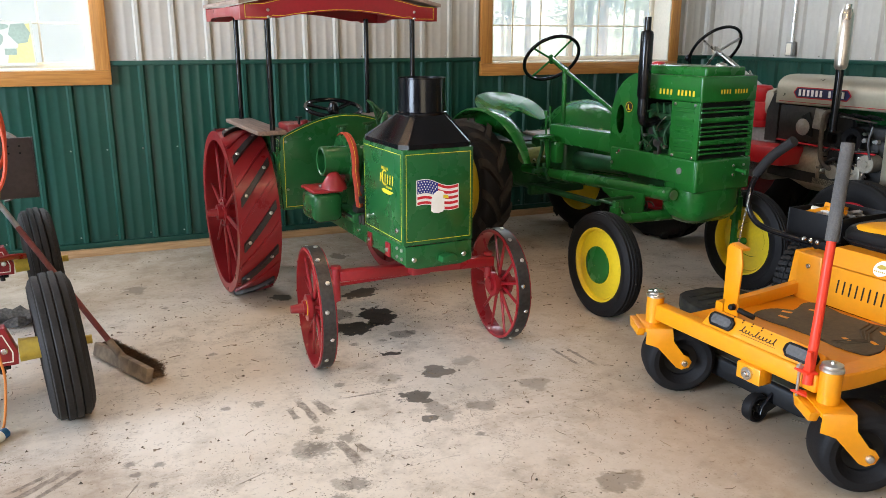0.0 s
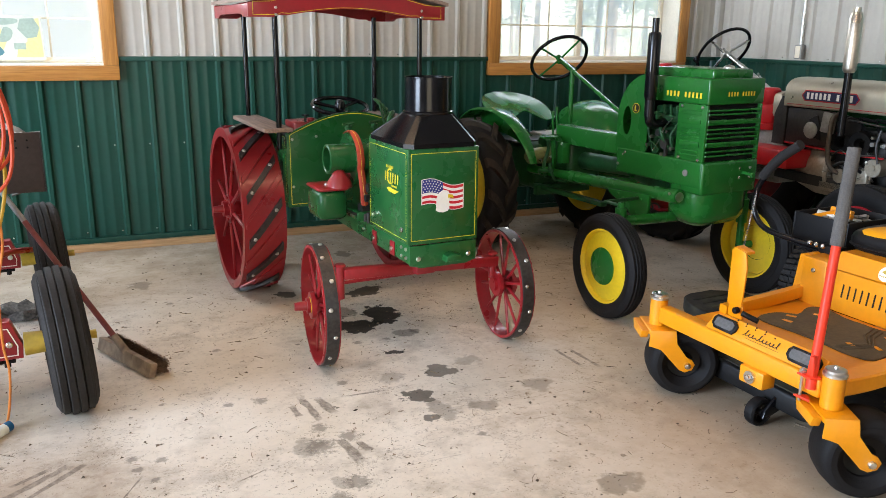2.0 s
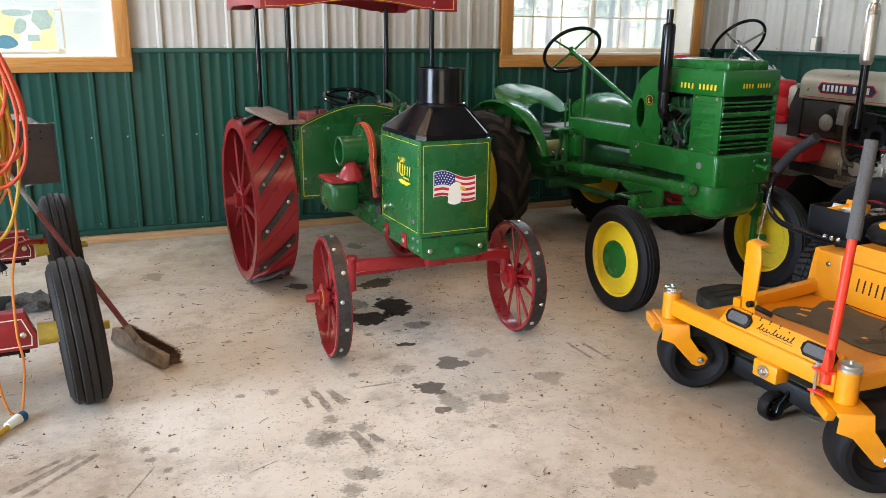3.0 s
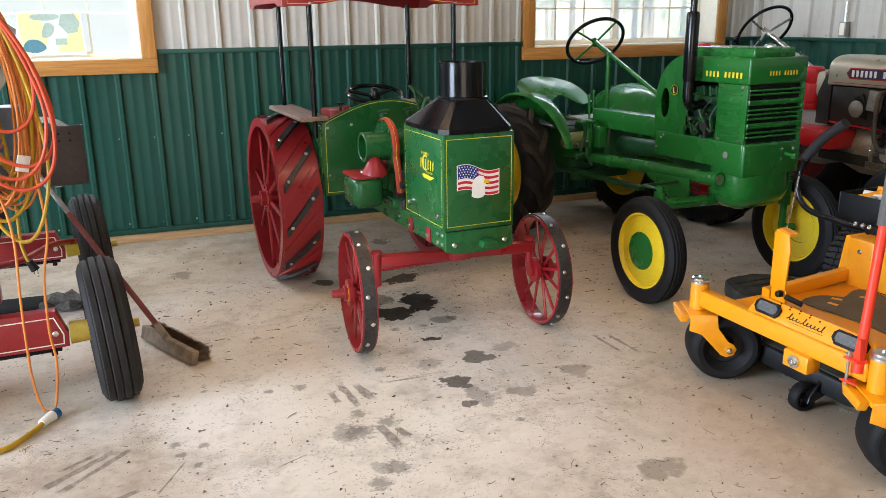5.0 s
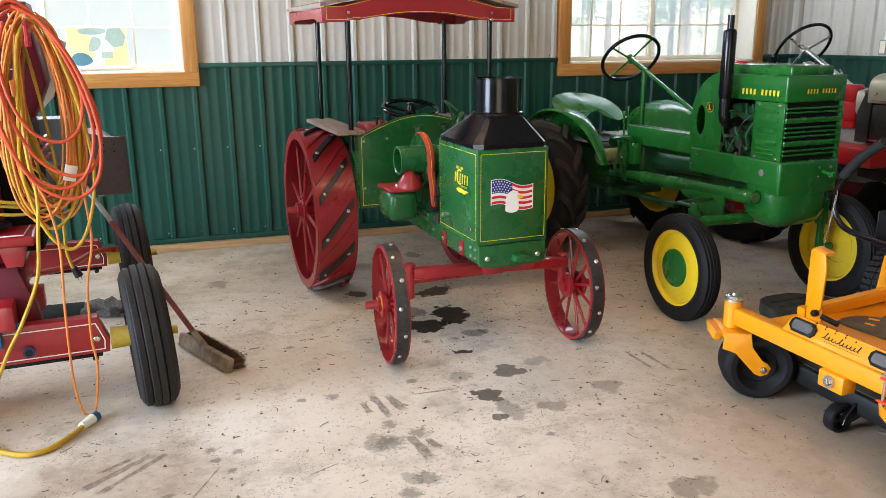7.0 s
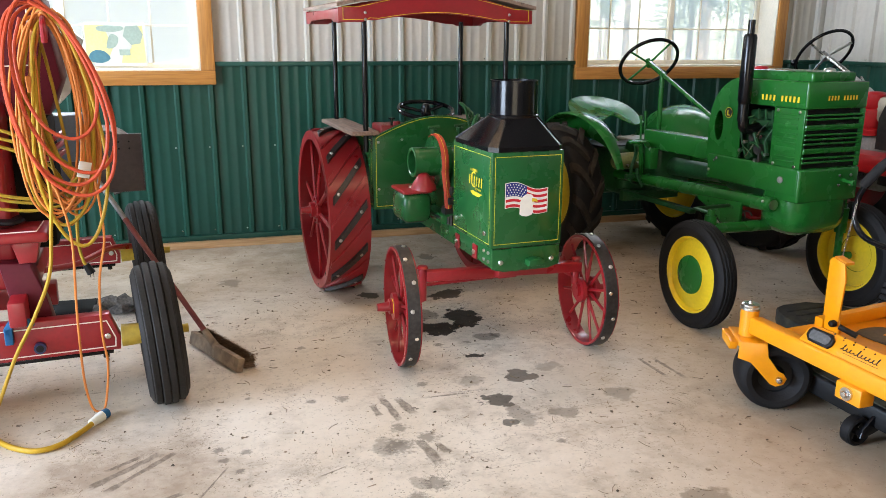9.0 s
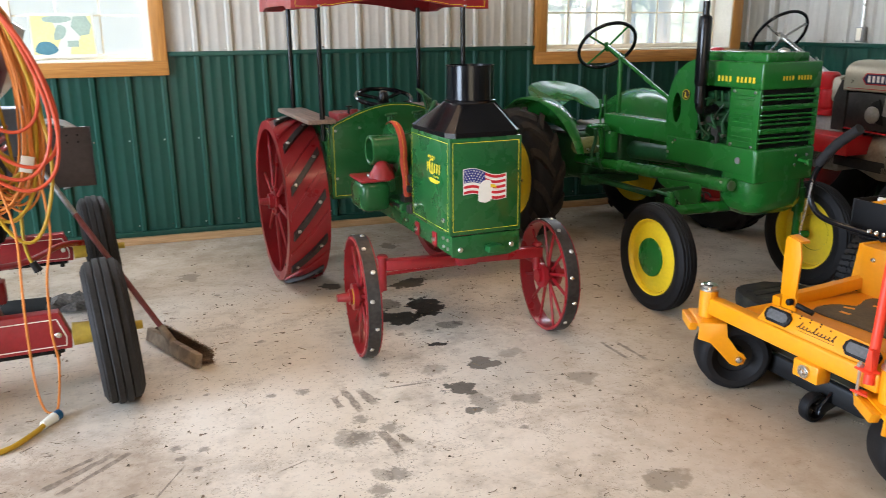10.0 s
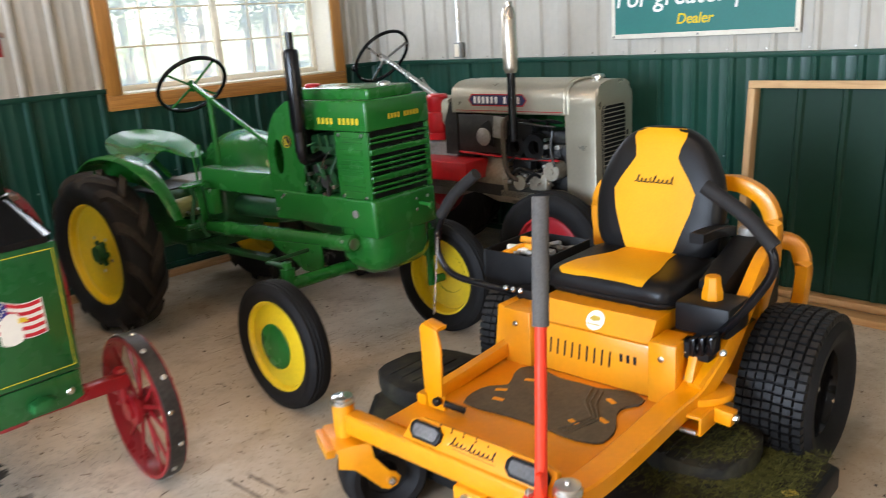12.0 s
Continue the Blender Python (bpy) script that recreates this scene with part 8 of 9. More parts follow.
for x in (0.0, 0.44):
    rm = Matrix.Translation((x, 0.165, 0.058)) @ AXIS_X
    bm = B()
    lathe(bm, [(0.040, -0.020), (0.050, -0.023), (0.056, -0.018), (0.058, 0.0), (0.056, 0.018), (0.050, 0.023), (0.040, 0.020)], rm, 36, True)
    r = part("deck_roller", bm, BLACK_PLASTIC, deck, "black plastic anti-scalp roller")
    bm = B()
    cyl(bm, rm @ Vector((0, 0, -0.024)), rm @ Vector((0, 0, 0.024)), 0.014, None, 16)
    part("roller_hub", bm, BLACK_PLASTIC, r)
    for k in range(6):
        bm = B()
        a = k * math.pi / 3
        cyl(bm, rm @ Vector((0.012 * math.cos(a), 0.012 * math.sin(a), -0.008)), rm @ Vector((0.042 * math.cos(a), 0.042 * math.sin(a), -0.010)), 0.005, None, 8)
        part("roller_spoke", bm, WORN_STEEL, r)
    bm = B()
    bolts(bm, [(x - 0.024, 0.165, 0.058)], (-1, 0, 0), 0.008, 0.006)
    part("bolt", bm, STEEL, r)
    bm = B()
    prism(bm, [(0.150, 0.045), (0.175, 0.042), (0.30, 0.085), (0.30, 0.150), (0.24, 0.150), (0.16, 0.078)], x + 0.026, x + 0.040, YZ, 0.003)
    part("roller_arm", bm, BLACK, r)
bm = B()
box(bm, -0.020, 0.020, -0.014, 0.014, 0.1665, 0.169, 0.0, pose(0.735, 0.70, 0, 0, 0, 47))
part("deck_tag", bm, DULL_YELLOW, deck, "small yellow tag")
ob = new("deck_number", lettering("54", 0.045, CAST, pose(0.47, 0.374, 0.098, 90, 0, 24.5)))
ob.parent = deck
rnd = random.Random(8)
bm = B()
for k in range(9000):
    x, y = rnd.gauss(0.56, 0.15), rnd.gauss(0.74, 0.16)
    if not (0.30 < x < 0.78 and 0.42 + max(0.0, x - 0.5) * 0.8 < y < 0.97):
        continue
    inside = (x - 0.46) ** 2 + (y - 0.72) ** 2 < 0.15 ** 2
    z = (0.247 if inside else 0.167) + rnd.uniform(0, 0.012) + (0.0 if inside else 0.035 * max(0.0, math.sin(9 * x) * math.sin(7 * y + 1)))
    if inside and rnd.random() < 0.6:
        continue
    a, ln = rnd.uniform(0, 6.28), rnd.uniform(0.012, 0.035)
    d = Vector((math.cos(a), math.sin(a), rnd.uniform(-0.1, 0.25))) * ln
    w = Vector((-math.sin(a), math.cos(a), 0)) * 0.0016
    p = Vector((x, y, z))
    bm.faces.new([bm.verts.new(p - w), bm.verts.new(p + w), bm.verts.new(p + d)])
tagged(part("grass_clipping", bm, GRASS_DRY, deck, "dried grass clippings"), kind="stuff")
# shift and height levers beside the console
bm = B()
for k in range(3):
    box(bm, 0.43 + k * 0.028, 0.45 + k * 0.028, 0.655, 0.715, 0.545 + k * 0.008, 0.605 + k * 0.008, 0.006)
part("lever", bm, BLACK, MW)
bm = B()
prism(bm, [(0.655, 0.46), (0.86, 0.46), (0.86, 0.56), (0.70, 0.555)], 0.415, 0.445, YZ, 0.005)
part("side_gusset", bm, CUB, MW)

# the marker stake clipped to the mower's front bar
RODM = pose(2.352, 2.15, 0, 0, 0, -87)
SR = thing("marker_stake", RODM, "orange-red stake with grey foam grip clipped to the mower bar", "stake")
p0, p1 = Vector((0.376, -0.040, 0.352)), Vector((0.300, 0.105, 1.14))
bm = B()
cyl(bm, p0, p0.lerp(p1, 0.62), 0.0165, 0.0155, 18)
part("shaft", bm, ROD_RED, SR, "orange-red painted shaft")
bm = B()
cyl(bm, p0.lerp(p1, 0.60), p1, 0.0215, None, 18)
part("grip", bm, FOAM, SR, "grey foam grip")
bm = B()
prism(bm, [(0.335, -0.062), (0.392, -0.068), (0.404, -0.030), (0.378, -0.018), (0.345, -0.028)], 0.394, 0.402, Matrix.Identity(4), 0.002)
prism(bm, [(0.362, 0.398), (0.392, 0.398), (0.384, 0.470), (0.370, 0.470)], 0.033, 0.054, XZ, 0.004)
part("clamp_plate", bm, ROD_RED, SR, "orange-red clamp plate")
bm = B()
prism(bm, [(0.330, -0.060), (0.392, -0.056), (0.372, -0.030), (0.345, -0.030)], 0.312, 0.320, Matrix.Identity(4), 0.002)
part("clamp_plate", bm, ROD_RED, SR)
bm = B()
cyl(bm, (0.346, -0.048, 0.300), (0.346, -0.048, 0.418), 0.0055, None, 10)
cyl(bm, (0.346, -0.048, 0.402), (0.346, -0.048, 0.411), 0.012, None, 6)
part("pin", bm, STEEL, SR, "bright clamp bolt")

# ---- the engine cart on the other side ----
# the cart's shade is put into its paint: RED instead of BRIGHT_RED
EC = thing("engine_cart", pose(0.035, 3.295, 0, 0, 0, 5.0), "red pinstriped engine cart with ribbed tyres", "cart")
for y in (0.0, 1.36):
    x = -0.02 if y == 0 else -0.03
    w, m = disc_wheel(EC, x, y, 0.290, 0.078, 0.19, 2.5 if y == 0 else 3, 1, DULL_YELLOW, 4, None, DUSTY_RUBBER, "dull yellow wheel with ribbed tyre", 0.5, camber=-3.5)
    disc_wheel(EC, -1.35, y, 0.290, 0.068, 0.19, 0, -1, DULL_YELLOW, 4, None, DUSTY_RUBBER, "dull yellow wheel with ribbed tyre", 0.5)
    bm = B()
    cyl(bm, (-0.165, y, 0.297), (-0.06, y, 0.297), 0.046, 0.040, 20)
    part("hub", bm, DULL_YELLOW, EC, "dull yellow hub")
    bm = B()
    cyl(bm, (0.03, y, 0.297), (0.095, y, 0.297), 0.018, None, 12)
    part("axle_nut", bm, DULL_YELLOW, EC)
    bm = B()
    fm3 = Matrix.Translation((0, y + 0.03, 0)) @ XZ
    prism(bm, [(-1.25, 0.250), (-0.172, 0.250), (-0.168, 0.303), (-0.205, 0.402), (-1.25, 0.402)], 0, 0.06, fm3, 0.004)
    bolster = part("bolster", bm, RED, EC, "red bolster beam with white pinstripe")
    bm = B()
    ring_line(bm, [(-1.2, 0.266), (-0.19, 0.266), (-0.187, 0.303), (-0.215, 0.376), (-1.2, 0.376)], 0.0045, Matrix.Translation((0, y - 0.03, 0)) @ XZ)
    part("pinstripe", bm, WHITE_STRIPE, bolster)
    bm = B()
    bolts(bm, [(-0.215, y - 0.03, 0.312)], (0, -1, 0), 0.013, 0.009)
    part("bolt", bm, STEEL, bolster)
    bm = B()
    box(bm, -1.2, -0.20, y - 0.024, y + 0.024, 0.233, 0.249, 0.003)
    cyl(bm, (-0.23, y, 0.213), (-0.23, y, 0.24), 0.012, None, 10)
    part("axle", bm, BLACK, bolster)
bm = B()
cyl(bm, (-0.46, -0.034, 0.300), (-0.46, -0.055, 0.300), 0.022, None, 16)
cap_ob = part("blue_cap", bm, NAVY, EC, "small blue cap on the beam")
bm = B()
cyl(bm, (-0.46, -0.054, 0.300), (-0.46, -0.058, 0.300), 0.014, None, 14)
part("cap_socket", bm, BLACK_PLASTIC, cap_ob)
# long red rails and cross pieces
for x in (-0.52, -0.92):
    bm = B()
    box(bm, x - 0.03, x + 0.03, -0.08, 1.50, 0.402, 0.50, 0.006)
    part("rail", bm, RED, EC)
bm = B()
box(bm, -1.05, -0.43, 0.50, 0.58, 0.30, 0.40, 0.006)
part("cross_rail", bm, RED, EC)
bm = B()
tube(bm, smooth_path([(-0.50, 0.75, 0.40), (-0.36, 0.98, 0.36), (-0.22, 1.24, 0.36), (-0.10, 1.34, 0.34)]), 0.016, 10)
part("brace_rod", bm, RED, EC)
# the upright body: column, hopper, step
bm = B()
box(bm, -0.98, -0.52, 0.10, 0.42, 0.50, 1.22, 0.02, None, 3)
part("column", bm, RED, EC, "bright red engine column")
bm = B()
prism(bm, [(-0.95, 1.16), (-0.36, 1.16), (-0.30, 1.30), (-0.34, 1.62), (-0.95, 1.62)], -0.72, -0.34, XZ, 0.02)
hop = part("hopper", bm, MAROON, EC, "maroon engine hopper with pinstripe")
bm = B()
tube(bm, [(-0.90, 0.336, 1.34), (-0.40, 0.336, 1.36), (-0.40, 0.336, 1.58)], 0.003, 5)
part("pinstripe", bm, WHITE_STRIPE, hop)
bm = B()
prism(bm, [(-0.40, 1.12), (-0.30, 1.22), (-0.22, 1.46), (-0.30, 1.52), (-0.36, 1.30)], -0.80, -0.74, XZ, 0.004)
part("silver_shroud", bm, STEEL, EC, "bright metal shroud")
bm = B()
box(bm, -0.45, -0.25, 0.80, 0.95, 0.90, 1.12, 0.01)
part("blue_grey_tank", bm, material("blue grey enamel", (0.17, 0.22, 0.30), 0.4), EC, "blue-grey metal tank")
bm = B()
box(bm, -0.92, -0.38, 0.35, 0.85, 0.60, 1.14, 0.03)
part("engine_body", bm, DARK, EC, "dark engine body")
bm = B()
for z in (0.98, 1.02, 1.06):
    tube(bm, [(-0.50, 0.34, z), (-0.36, 0.36, z), (-0.34, 0.60, z)], 0.012, 8)
part("pipe", bm, RED, EC)
bm = B()
box(bm, -0.95, -0.385, -0.04, 0.20, 0.715, 0.755, 0.014, None, 3)
step = part("step", bm, RED, EC, "red step plate with pinstripe")
bm = B()
tube(bm, [(-0.92, -0.015, 0.757), (-0.425, -0.015, 0.757), (-0.415, 0.17, 0.757)], 0.0025, 5)
part("pinstripe", bm, WHITE_STRIPE, step)
bm = B()
prism(bm, [(-0.52, 0.715), (-0.42, 0.715), (-0.44, 0.63), (-0.50, 0.63)], -0.10, 0.0, XZ, 0.006)
part("step_bracket", bm, RED, step)
# a red leg; maroon puts its shade into the colour
bm = B()
prism(bm, [(-0.58, 0.63), (-0.46, 0.62), (-0.42, 0.45), (-0.40, 0.34), (-0.50, 0.34), (-0.55, 0.45)], -0.12, -0.04, XZ, 0.012)
part("support_leg", bm, MAROON, EC, "worn red support leg")
bm = B()
prism(bm, arc(-0.52, 0.38, 0.055, 20, 200, 10) + arc(-0.52, 0.38, 0.035, 200, 20, 10), 0.035, 0.065, XZ, 0.004)
box(bm, -0.575, -0.545, -0.065, -0.035, 0.33, 0.40, 0.005)
part("blue_clamp", bm, PLUG_BLUE, EC, "blue spring clamp")
# hook that carries the cords
bm = B()
tube(bm, smooth_path([(-0.345, 0.36, 1.46), (-0.335, 0.24, 1.50), (-0.325, 0.12, 1.525), (-0.318, 0.02, 1.535), (-0.315, -0.07, 1.53), (-0.313, -0.11, 1.505), (-0.313, -0.112, 1.45)]), 0.011, 10)
part("hook", bm, RED, EC)
SHEET_BROWN = material("browned sheet steel", (0.085, 0.070, 0.068), 0.36, 0.75, vary=0.15, bump=0.06, dirt=(0.12, 0.09, 0.08), dirt_amount=0.4)
# half-round sheet-metal shield at the far end
bm = B()
sh = arc(0, 0, 0.17, 100, -80, 16)
prism(bm, [(x, z) for x, z in sh] + [(x * 0.965, z * 0.965) for x, z in sh[::-1]], -0.30, 0.0, Matrix.Translation((-0.195, 1.12, 0.840)) @ XZ)
shield = part("shield", bm, SHEET_BROWN, EC, "dark riveted sheet-metal drum shield")
bm = B()
box(bm, -0.42, -0.012, 1.108, 1.116, 0.69, 0.99, 0.002)
part("shield_face", bm, SHEET_BROWN, shield)
bm = B()
box(bm, -0.012, -0.006, 1.10, 1.13, 0.69, 0.99, 0.001)
part("shield_edge", bm, WORN_STEEL, shield)
bm = B()
bolts(bm, [(-0.07 - 0.05 * (k % 3), 1.107, 0.95 - 0.035 * (k // 3)) for k in range(6)], (0, -1, 0), 0.005, 0.004)
part("rivet", bm, DARK, shield)

# gloves on the step
bm = B()
rnd = random.Random(4)
pts0 = [(-0.10, 0, 0), (-0.04, 0.03, 0.02), (0.02, 0.01, 0.015), (0.06, 0.04, 0.02)]
for k in range(4):
    tube(bm, smooth_path([(x, y + k * 0.018, 0.012 + z * 0.6) for x, y, z in pts0], 4), 0.016, 8, flat=0.6)
GL = tagged(new("work_glove", mesh_from("work_glove", bm, BLACK_PLASTIC)), "crumpled black work glove on the red step", "glove")
GL.matrix_world = pose(0.035, 3.295, 0, 0, 0, 5.0) @ pose(-0.53, 0.05, 0.757, 0, 0, 15)

# ---- cords and hose looped over the hook ----
CM = pose(0.035, 3.295, 0, 0, 0, 5.0)


def loop_cord(name, label, mtl, r, loops, depth, seed, head=(), tail=(), category="cord", wobble=0.10):
    """A cord hung over the hook, one swept tube through all its loops: each loop is (top x, top z, bottom x, bottom z, half-width)."""
    rnd = random.Random(seed)
    pts = list(head)
    for tx, tz, bx, bz, w in loops:
        y = depth + rnd.uniform(-0.03, 0.03)
        mid, ax = Vector(((tx + bx) / 2, 0, (tz + bz) / 2)), Vector(((tx - bx) / 2, 0, (tz - bz) / 2))
        for k in range(10):
            a = 2 * math.pi * k / 10
            side = w * math.sin(a) * (1.0 - 0.15 * math.cos(a)) * rnd.uniform(1.0 - wobble, 1.0 + wobble)
            p = mid + ax * math.cos(a) + Vector((side, 0, 0))
            pts.append((p.x, y - 0.035 * math.sin(a / 2) + 0.012 * k / 10, p.z))
    pts += list(tail)
    bm = B()
    tube(bm, [CM @ p for p in smooth_path(pts, 6)], r, 8)
    return tagged(new(name, mesh_from(name, bm, mtl)), label, category, "cords on the hook")


def strands(n, tx, tz, bx, lows, w0, w1, seed):
    rnd = random.Random(seed)
    return [(tx + rnd.uniform(-0.03, 0.03), tz + rnd.uniform(-0.015, 0.02), bx + rnd.uniform(-0.045, 0.045), rnd.uniform(*lows), rnd.uniform(w0, w1)) for _ in range(n)]


loop_cord("extension_cord", "bundle of thin orange extension cord hung in loops", CORD_ORANGE, 0.0047, strands(8, -0.315, 1.555, -0.315, (0.76, 0.92), 0.088, 0.125, 11), 0.0, 11)
loop_cord("extension_cord", "thin orange extension cord with one loop hanging to the floor", CORD_ORANGE, 0.0047, strands(4, -0.312, 1.55, -0.305, (0.80, 0.96), 0.085, 0.118, 23), -0.04, 23,
          tail=[(-0.36, -0.07, 1.02), (-0.328, -0.09, 0.90), (-0.301, -0.10, 0.73), (-0.312, -0.10, 0.46), (-0.315, -0.10, 0.19), (-0.30, -0.10, 0.055), (-0.272, -0.10, 0.022), (-0.247, -0.10, 0.05), (-0.223, -0.10, 0.22),
                (-0.232, -0.10, 0.35), (-0.222, -0.09, 0.56), (-0.191, -0.08, 0.71), (-0.192, -0.07, 0.84), (-0.21, -0.05, 1.05)])
loop_cord("air_hose", "red-orange rubber hose hung in wide loops", CORD_RED, 0.0066,
          [(-0.350, 1.590, -0.230, 0.905, 0.158), (-0.360, 1.605, -0.255, 0.945, 0.150), (-0.345, 1.585, -0.212, 0.985, 0.142), (-0.335, 1.580, -0.257, 1.108, 0.120)], -0.085, 31, category="hose", wobble=0.03)
loop_cord("extension_cord", "mustard yellow extension cord hung in loops", CORD_OLIVE, 0.0062, strands(6, -0.30, 1.555, -0.270, (0.86, 1.02), 0.078, 0.105, 43), 0.02, 43,
          tail=[(-0.29, 0.0, 1.1), (-0.28, -0.02, 0.85), (-0.285, -0.02, 0.70), (-0.275, -0.02, 0.63), (-0.265, -0.02, 0.605)])
loop_cord("extension_cord", "mustard cord trailing off towards the red column", CORD_OLIVE, 0.0066, [(-0.62, 1.16, -0.40, 0.88, 0.20), (-0.60, 1.12, -0.38, 0.86, 0.21), (-0.64, 1.10, -0.42, 0.83, 0.20)], 0.02, 44)
loop_cord("extension_cord", "yellow extension cord hung in a long loop", CORD_YELLOW, 0.0068, [(-0.295, 1.55, -0.262, 0.70, 0.112), (-0.30, 1.545, -0.32, 0.78, 0.115)], -0.02, 57,
          tail=[(-0.37, -0.08, 1.10), (-0.352, -0.12, 0.92), (-0.364, -0.14, 0.777), (-0.385, -0.16, 0.62), (-0.452, -0.18, 0.465), (-0.524, -0.20, 0.335), (-0.60, -0.22, 0.16)])
bm = B()
cyl(bm, CM @ Vector((-0.267, -0.02, 0.612)), CM @ Vector((-0.25, -0.02, 0.575)), 0.013, 0.017, 12)
for dx in (-0.006, 0.006):
    box(bm, dx - 0.001, dx + 0.001, -0.003, 0.003, -0.018, 0.0, 0, CM @ pose(-0.249, -0.02, 0.577))
tagged(new("cord_plug", mesh_from("cord_plug", bm, BLACK_PLASTIC)), "black three-pin plug on the mustard cord", "plug")
bm = B()
tube(bm, smooth_path([(-0.78, 3.30, 0.25), (-0.66, 3.16, 0.06), (-0.58, 3.06, 0.013), (-0.51, 2.97, 0.013), (-0.42, 2.915, 0.013), (-0.34, 2.94, 0.013), (-0.27, 3.04, 0.013), (-0.245, 3.09, 0.015)], 7), 0.0105, 10)
FC = tagged(new("floor_cord", mesh_from("floor_cord", bm, CORD_YELLOW)), "yellow cord with pale plug lying on the concrete", "cord")
bm = B()
cyl(bm, (-0.25, 3.085, 0.016), (-0.215, 3.135, 0.02), 0.016, 0.021, 14)
part("plug", bm, PAPER, FC, "pale plastic plug")
bm = B()
cyl(bm, (-0.215, 3.135, 0.02), (-0.200, 3.157, 0.02), 0.020, None, 14)
part("plug_face", bm, PLUG_BLUE, FC, "blue plug face")
bm = B()
box(bm, -0.022, 0.022, -0.004, 0.004, -0.03, 0.03, 0.002, CM @ pose(-0.233, -0.07, 0.99, 0, 15, 10))
tagged(new("cord_tag", mesh_from("cord_tag", bm, PAPER)), "white paper tag on the hanging cords", "tag")
bm = B()
box(bm, -0.012, 0.012, -0.012, 0.012, -0.03, 0.03, 0.006, CM @ pose(-0.382, -0.05, 1.305, 0, -4, 10))
tagged(new("cord_plug", mesh_from("cord_plug", bm, CORD_ORANGE)), "orange cord plug hanging among the loops", "plug")

# ---- push broom leaning on the cart ----
BM_ = pose(0.222, 3.675, 0, 0, 0, -64)
BR = thing("push_broom", BM_, "push broom with worn red handle and dark bristles", "broom")
bm = B()
box(bm, -0.240, 0.240, -0.018, 0.018, 0.003, 0.068, 0.006, pose(0, 0, 0, -14, 0, 0))
part("broom_block", bm, BROOM_WOOD, BR, "grimy wooden block")
bm = B()
rnd = random.Random(6)
for k in range(3600):
    x, h = rnd.uniform(-0.232, 0.232), rnd.uniform(0.012, 0.062)
    p = Vector((x, 0.028, h))
    q = p + Vector((rnd.gauss(0, 0.006), 0.052 + rnd.uniform(0, 0.016), (h - 0.045) * 0.35 + rnd.gauss(0, 0.003)))
    q.z = max(q.z, 0.002)
    w = Vector((0.0014, 0, 0.0012))
    bm.faces.new([bm.verts.new(p - w), bm.verts.new(p + w), bm.verts.new(q + w * 0.6), bm.verts.new(q - w * 0.6)])
tagged(part("bristles", bm, BRISTLE, BR, "dark splayed bristles"), kind="stuff")
bm = B()
box(bm, -0.225, 0.225, 0.02, 0.075, 0.012, 0.050, 0.006)
part("bristle_core", bm, BRISTLE, BR)
inv = BM_.inverted()
a, b = inv @ Vector((0.222, 3.692, 0.068)), inv @ Vector((-0.402, 4.506, 0.90))
bm = B()
cyl(bm, a, a.lerp(b, 0.62), 0.0135, None, 14)
part("handle", bm, BROOM_RED, BR, "worn red handle")
bm = B()
cyl(bm, a.lerp(b, 0.62), b, 0.0132, None, 14)
part("handle_end", bm, CAST, BR, "bare grey handle end")
bm = B()
cyl(bm, a - (b - a) * 0.03, a + (b - a) * 0.06, 0.020, 0.016, 14)
part("socket", bm, BROOM_WOOD, BR)

# crumpled scrap on the floor under the cart
bm = B()
rnd = random.Random(12)
grid = [[bm.verts.new((-0.40 + 0.26 * i / 7, 4.42 + 0.24 * j / 5, 0.012 + rnd.uniform(0, 0.05))) for j in range(6)] for i in range(8)]
for i in range(7):
    for j in range(5):
        bm.faces.new((grid[i][j], grid[i + 1][j], grid[i + 1][j + 1], grid[i][j + 1]))
ob = solid("scrap_paper", bm, material("grimy scrap", (0.10, 0.088, 0.075), 0.8, vary=0.6, scale=14, dirt=(0.015, 0.015, 0.015), dirt_amount=1.0, wear_scale=9), "crumpled grimy paper scrap on the concrete", "paper", angle=10)
bm = B()
box(bm, -0.72, -0.40, 4.44, 4.70, 0.0, 0.03, 0.006)
solid("drip_pan", bm, DARK, "flat black drip pan on the concrete", "pan")

# ---- things on the walls ----
# poster in the window
PM = Matrix.Translation((-0.30, WY + 0.185, 1.278)) @ pose(0, 0, 0, -2, 0, 0) @ XZ
PO = thing("window_poster", PM, "yellow and green picture poster propped in the window", "poster")
bm = B()
prism(bm, [(-0.20, 0.0), (0.20, 0.0), (0.195, 0.285), (-0.205, 0.29)], 0, 0.002, Matrix.Identity(4))
part("sheet", bm, material("translucent poster paper", (0.52, 0.53, 0.46), 0.7, vary=0.05, bump=0), PO)


def blot(name, pts, mtl, h):
    bm = B()
    prism(bm, pts, h, h + 0.0006, Matrix.Identity(4))
    part(name, bm, mtl, PO)


PY = material("poster yellow", (0.58, 0.53, 0.24), 0.7, bump=0)
PG = material("poster grey green", (0.27, 0.34, 0.28), 0.7, bump=0)
PB = material("poster teal", (0.06, 0.16, 0.19), 0.7, bump=0)
blot("yellow_patch", [(-0.19, 0.02), (-0.06, 0.03), (-0.02, 0.12), (-0.07, 0.27), (-0.19, 0.27)], PY, 0.0022)
blot("yellow_patch", [(0.03, 0.02), (0.19, 0.02), (0.18, 0.27), (0.12, 0.26), (0.10, 0.12), (0.04, 0.07)], PY, 0.0022)
blot("grey_shape", rounded([(-0.11, 0.235), (-0.02, 0.225), (0.05, 0.24), (0.04, 0.265), (-0.10, 0.265)], 3), PG, 0.003)
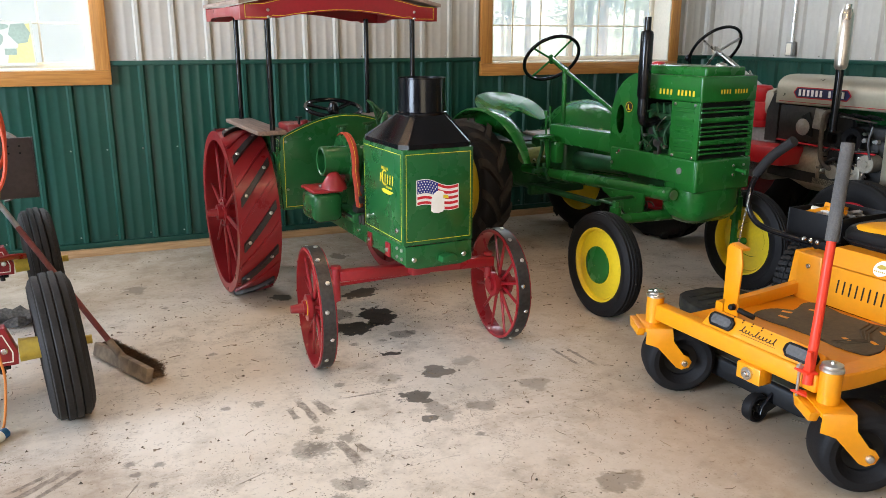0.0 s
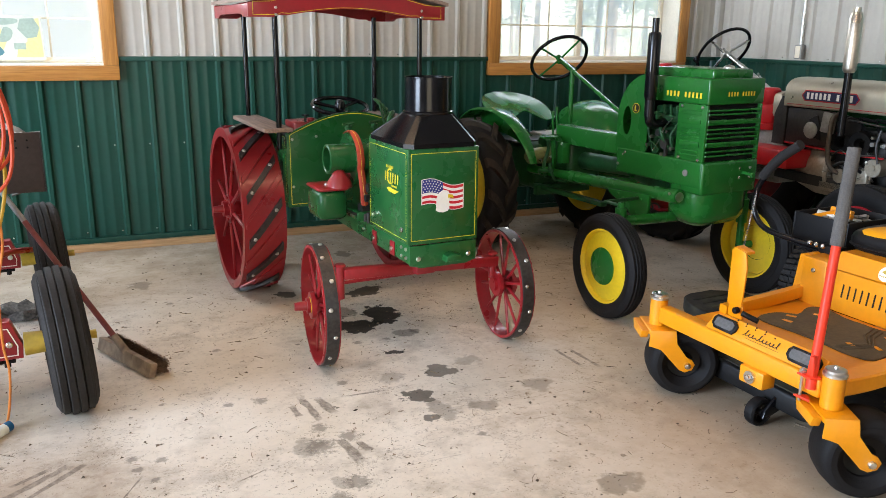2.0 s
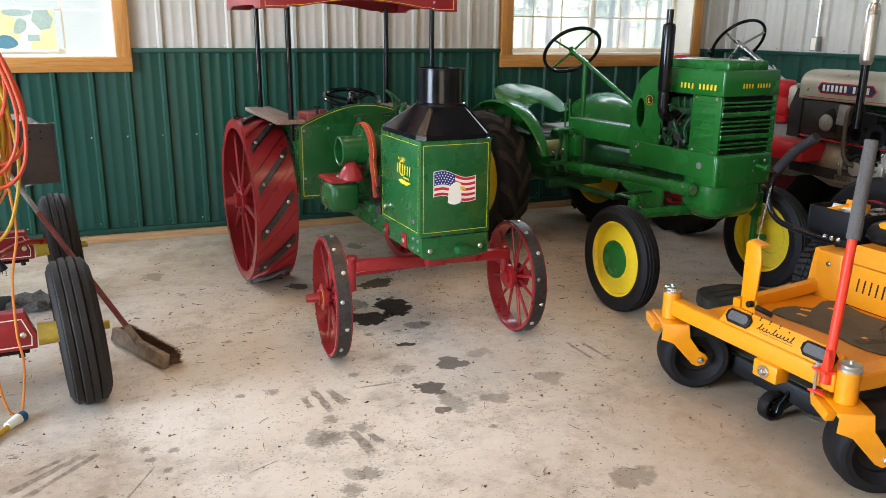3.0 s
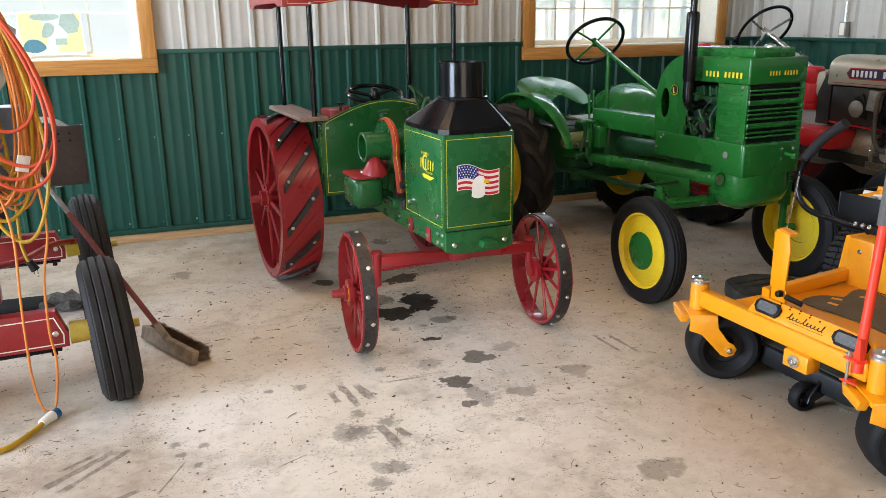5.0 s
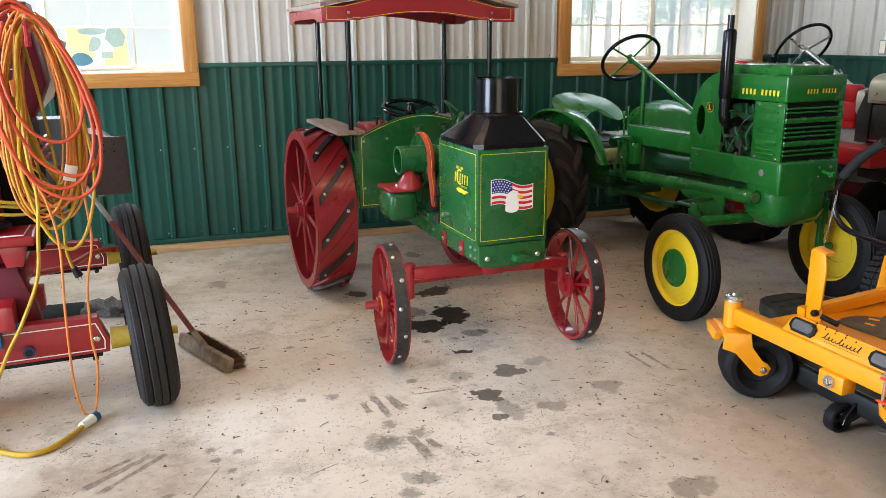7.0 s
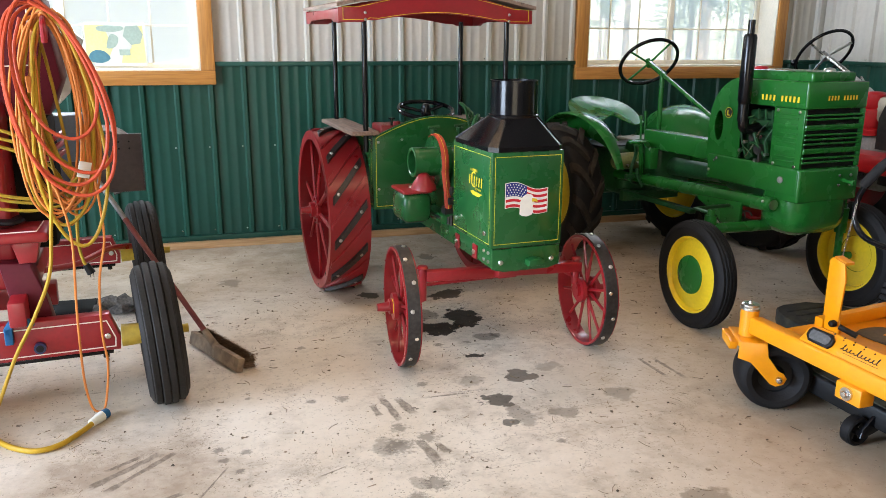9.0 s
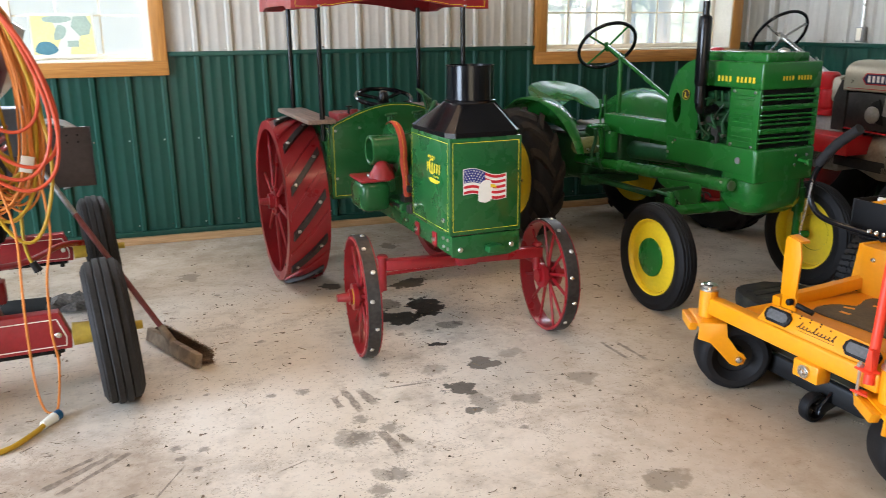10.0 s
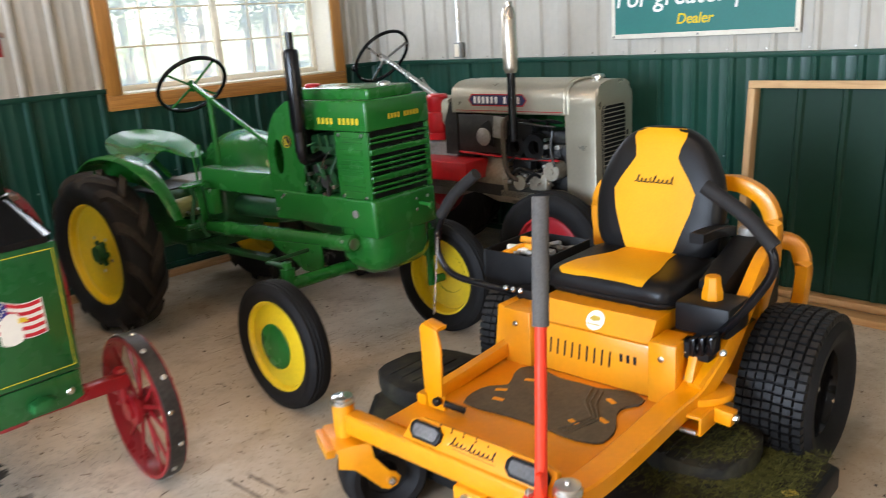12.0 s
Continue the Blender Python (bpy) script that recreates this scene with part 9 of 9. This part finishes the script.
blot("grey_shape", [(0.05, 0.20), (0.10, 0.14), (0.16, 0.15), (0.18, 0.21), (0.15, 0.27), (0.07, 0.265)], PG, 0.003)
blot("grey_shape", [(0.02, 0.07), (0.09, 0.07), (0.09, 0.11), (0.02, 0.11)], PG, 0.003)
blot("teal_shape", rounded([(-0.18, 0.04), (-0.10, 0.02), (-0.04, 0.05), (-0.08, 0.10), (-0.15, 0.10)], 3), PB, 0.003)
blot("dark_shape", rounded([(-0.06, 0.12), (0.0, 0.13), (0.02, 0.19), (-0.03, 0.21)], 3), PG, 0.0034)

# dealer sign
SG = thing("dealer_sign", pose(WX - 0.004, 2.972, 1.405, 90, 0, -90), "teal enamel sign with cream border and lettering", "sign")
SWID, SHGT = 1.155, 0.60
bm = B()
box(bm, -SWID / 2, SWID / 2, 0, SHGT, 0, 0.016, 0.004)
part("board", bm, material("cream sign border", (0.70, 0.66, 0.56), 0.5, vary=0.05, dirt=(0.4, 0.33, 0.24), dirt_amount=0.3), SG, "cream edged board")
bm = B()
box(bm, -SWID / 2 + 0.028, SWID / 2 - 0.028, 0.028, SHGT - 0.028, 0.016, 0.018, 0)
part("face", bm, SIGN_GREEN, SG, "teal enamel face")
for text, size, x, y, mtl in (("For greater pr", 0.155, -0.545, 0.185, LETTER_WHITE), ("Dealer", 0.082, -0.135, 0.075, LETTER_YELLOW)):
    ob = new("lettering", lettering(text, size, mtl, pose(x, y, 0.0185), shear=0.18, bold=0.0015))
    ob.parent = SG
bm = B()
bolts(bm, [(x, y, 0.016) for x in (-0.56, 0, 0.56) for y in (0.014, SHGT - 0.014)], (0, 0, 1), 0.007, 0.004)
part("screw", bm, CAST, SG)

# outlet with its conduit
OU = thing("wall_outlet", pose(WX, 4.875, 1.375), "grey electrical outlet box with conduit", "outlet")
bm = B()
box(bm, -0.045, -0.002, -0.035, 0.035, -0.055, 0.055, 0.005)
ob = part("outlet_box", bm, CAST, OU)
bm = B()
box(bm, -0.049, -0.045, -0.024, 0.024, -0.045, 0.045, 0.002)
part("cover_plate", bm, VINYL_FRAME, OU, "pale cover plate")
bm = B()
cyl(bm, (-0.022, 0, 0.055), (-0.022, 0, HC - 1.376), 0.011, None, 12)
part("conduit", bm, STEEL, OU)

# wooden frame with a green panel leaning on the wall, lumber at its foot
FP = thing("framed_panel", pose(WX - 0.145, 2.61, 0.008, 0, 5.3, 0), "raw pine frame with dark green panel leaning on the wall", "panel")
LEN, HGT = 2.3, 1.155
for q, mtl in (((-0.09, -0.005, -0.038, 0.0, 0.045, HGT - 0.041), LUMBER_Z), ((-0.09, -0.005, -LEN, 0.0, HGT - 0.04, HGT), LUMBER), ((-0.09, -0.005, -LEN, 0.0, 0.005, 0.044), LUMBER), ((-0.09, -0.005, -LEN, -LEN + 0.038, 0.045, HGT - 0.041), LUMBER_Z)):
    bm = B()
    box(bm, *q, 0.003)
    part("board", bm, mtl, FP, "raw pine board")
bm = B()
prof = []
y = -LEN + 0.04
while y < -0.06:
    prof += [(y, -0.012), (y + 0.160, -0.012), (y + 0.172, -0.026), (y + 0.194, -0.026), (y + 0.206, -0.012)]
    y += PITCH
prof = [(min(a, -0.04), b) for a, b in prof] + [(-0.04, -0.012)]
for (ya, xa), (yb, xb) in zip(prof, prof[1:]):
    if yb - ya > 1e-4:
        bm.faces.new([bm.verts.new((x, yy, z)) for x, yy, z in ((xa, ya, 0.046), (xb, yb, 0.046), (xb, yb, HGT - 0.042), (xa, ya, HGT - 0.042))])
part("panel", bm, material("dark green sheet paint", (0.0042, 0.030, 0.017), 0.42, vary=0.10, scale=2.0, bump=0.03, fine=30), FP, "dark green ribbed sheet", 20)
bm = B()
box(bm, WX - 0.375, WX - 0.28, 0.2, 2.50, 0.0, 0.038, 0.003, None)
solid("pine_plank", bm, LUMBER, "raw pine plank lying along the wall", "plank")
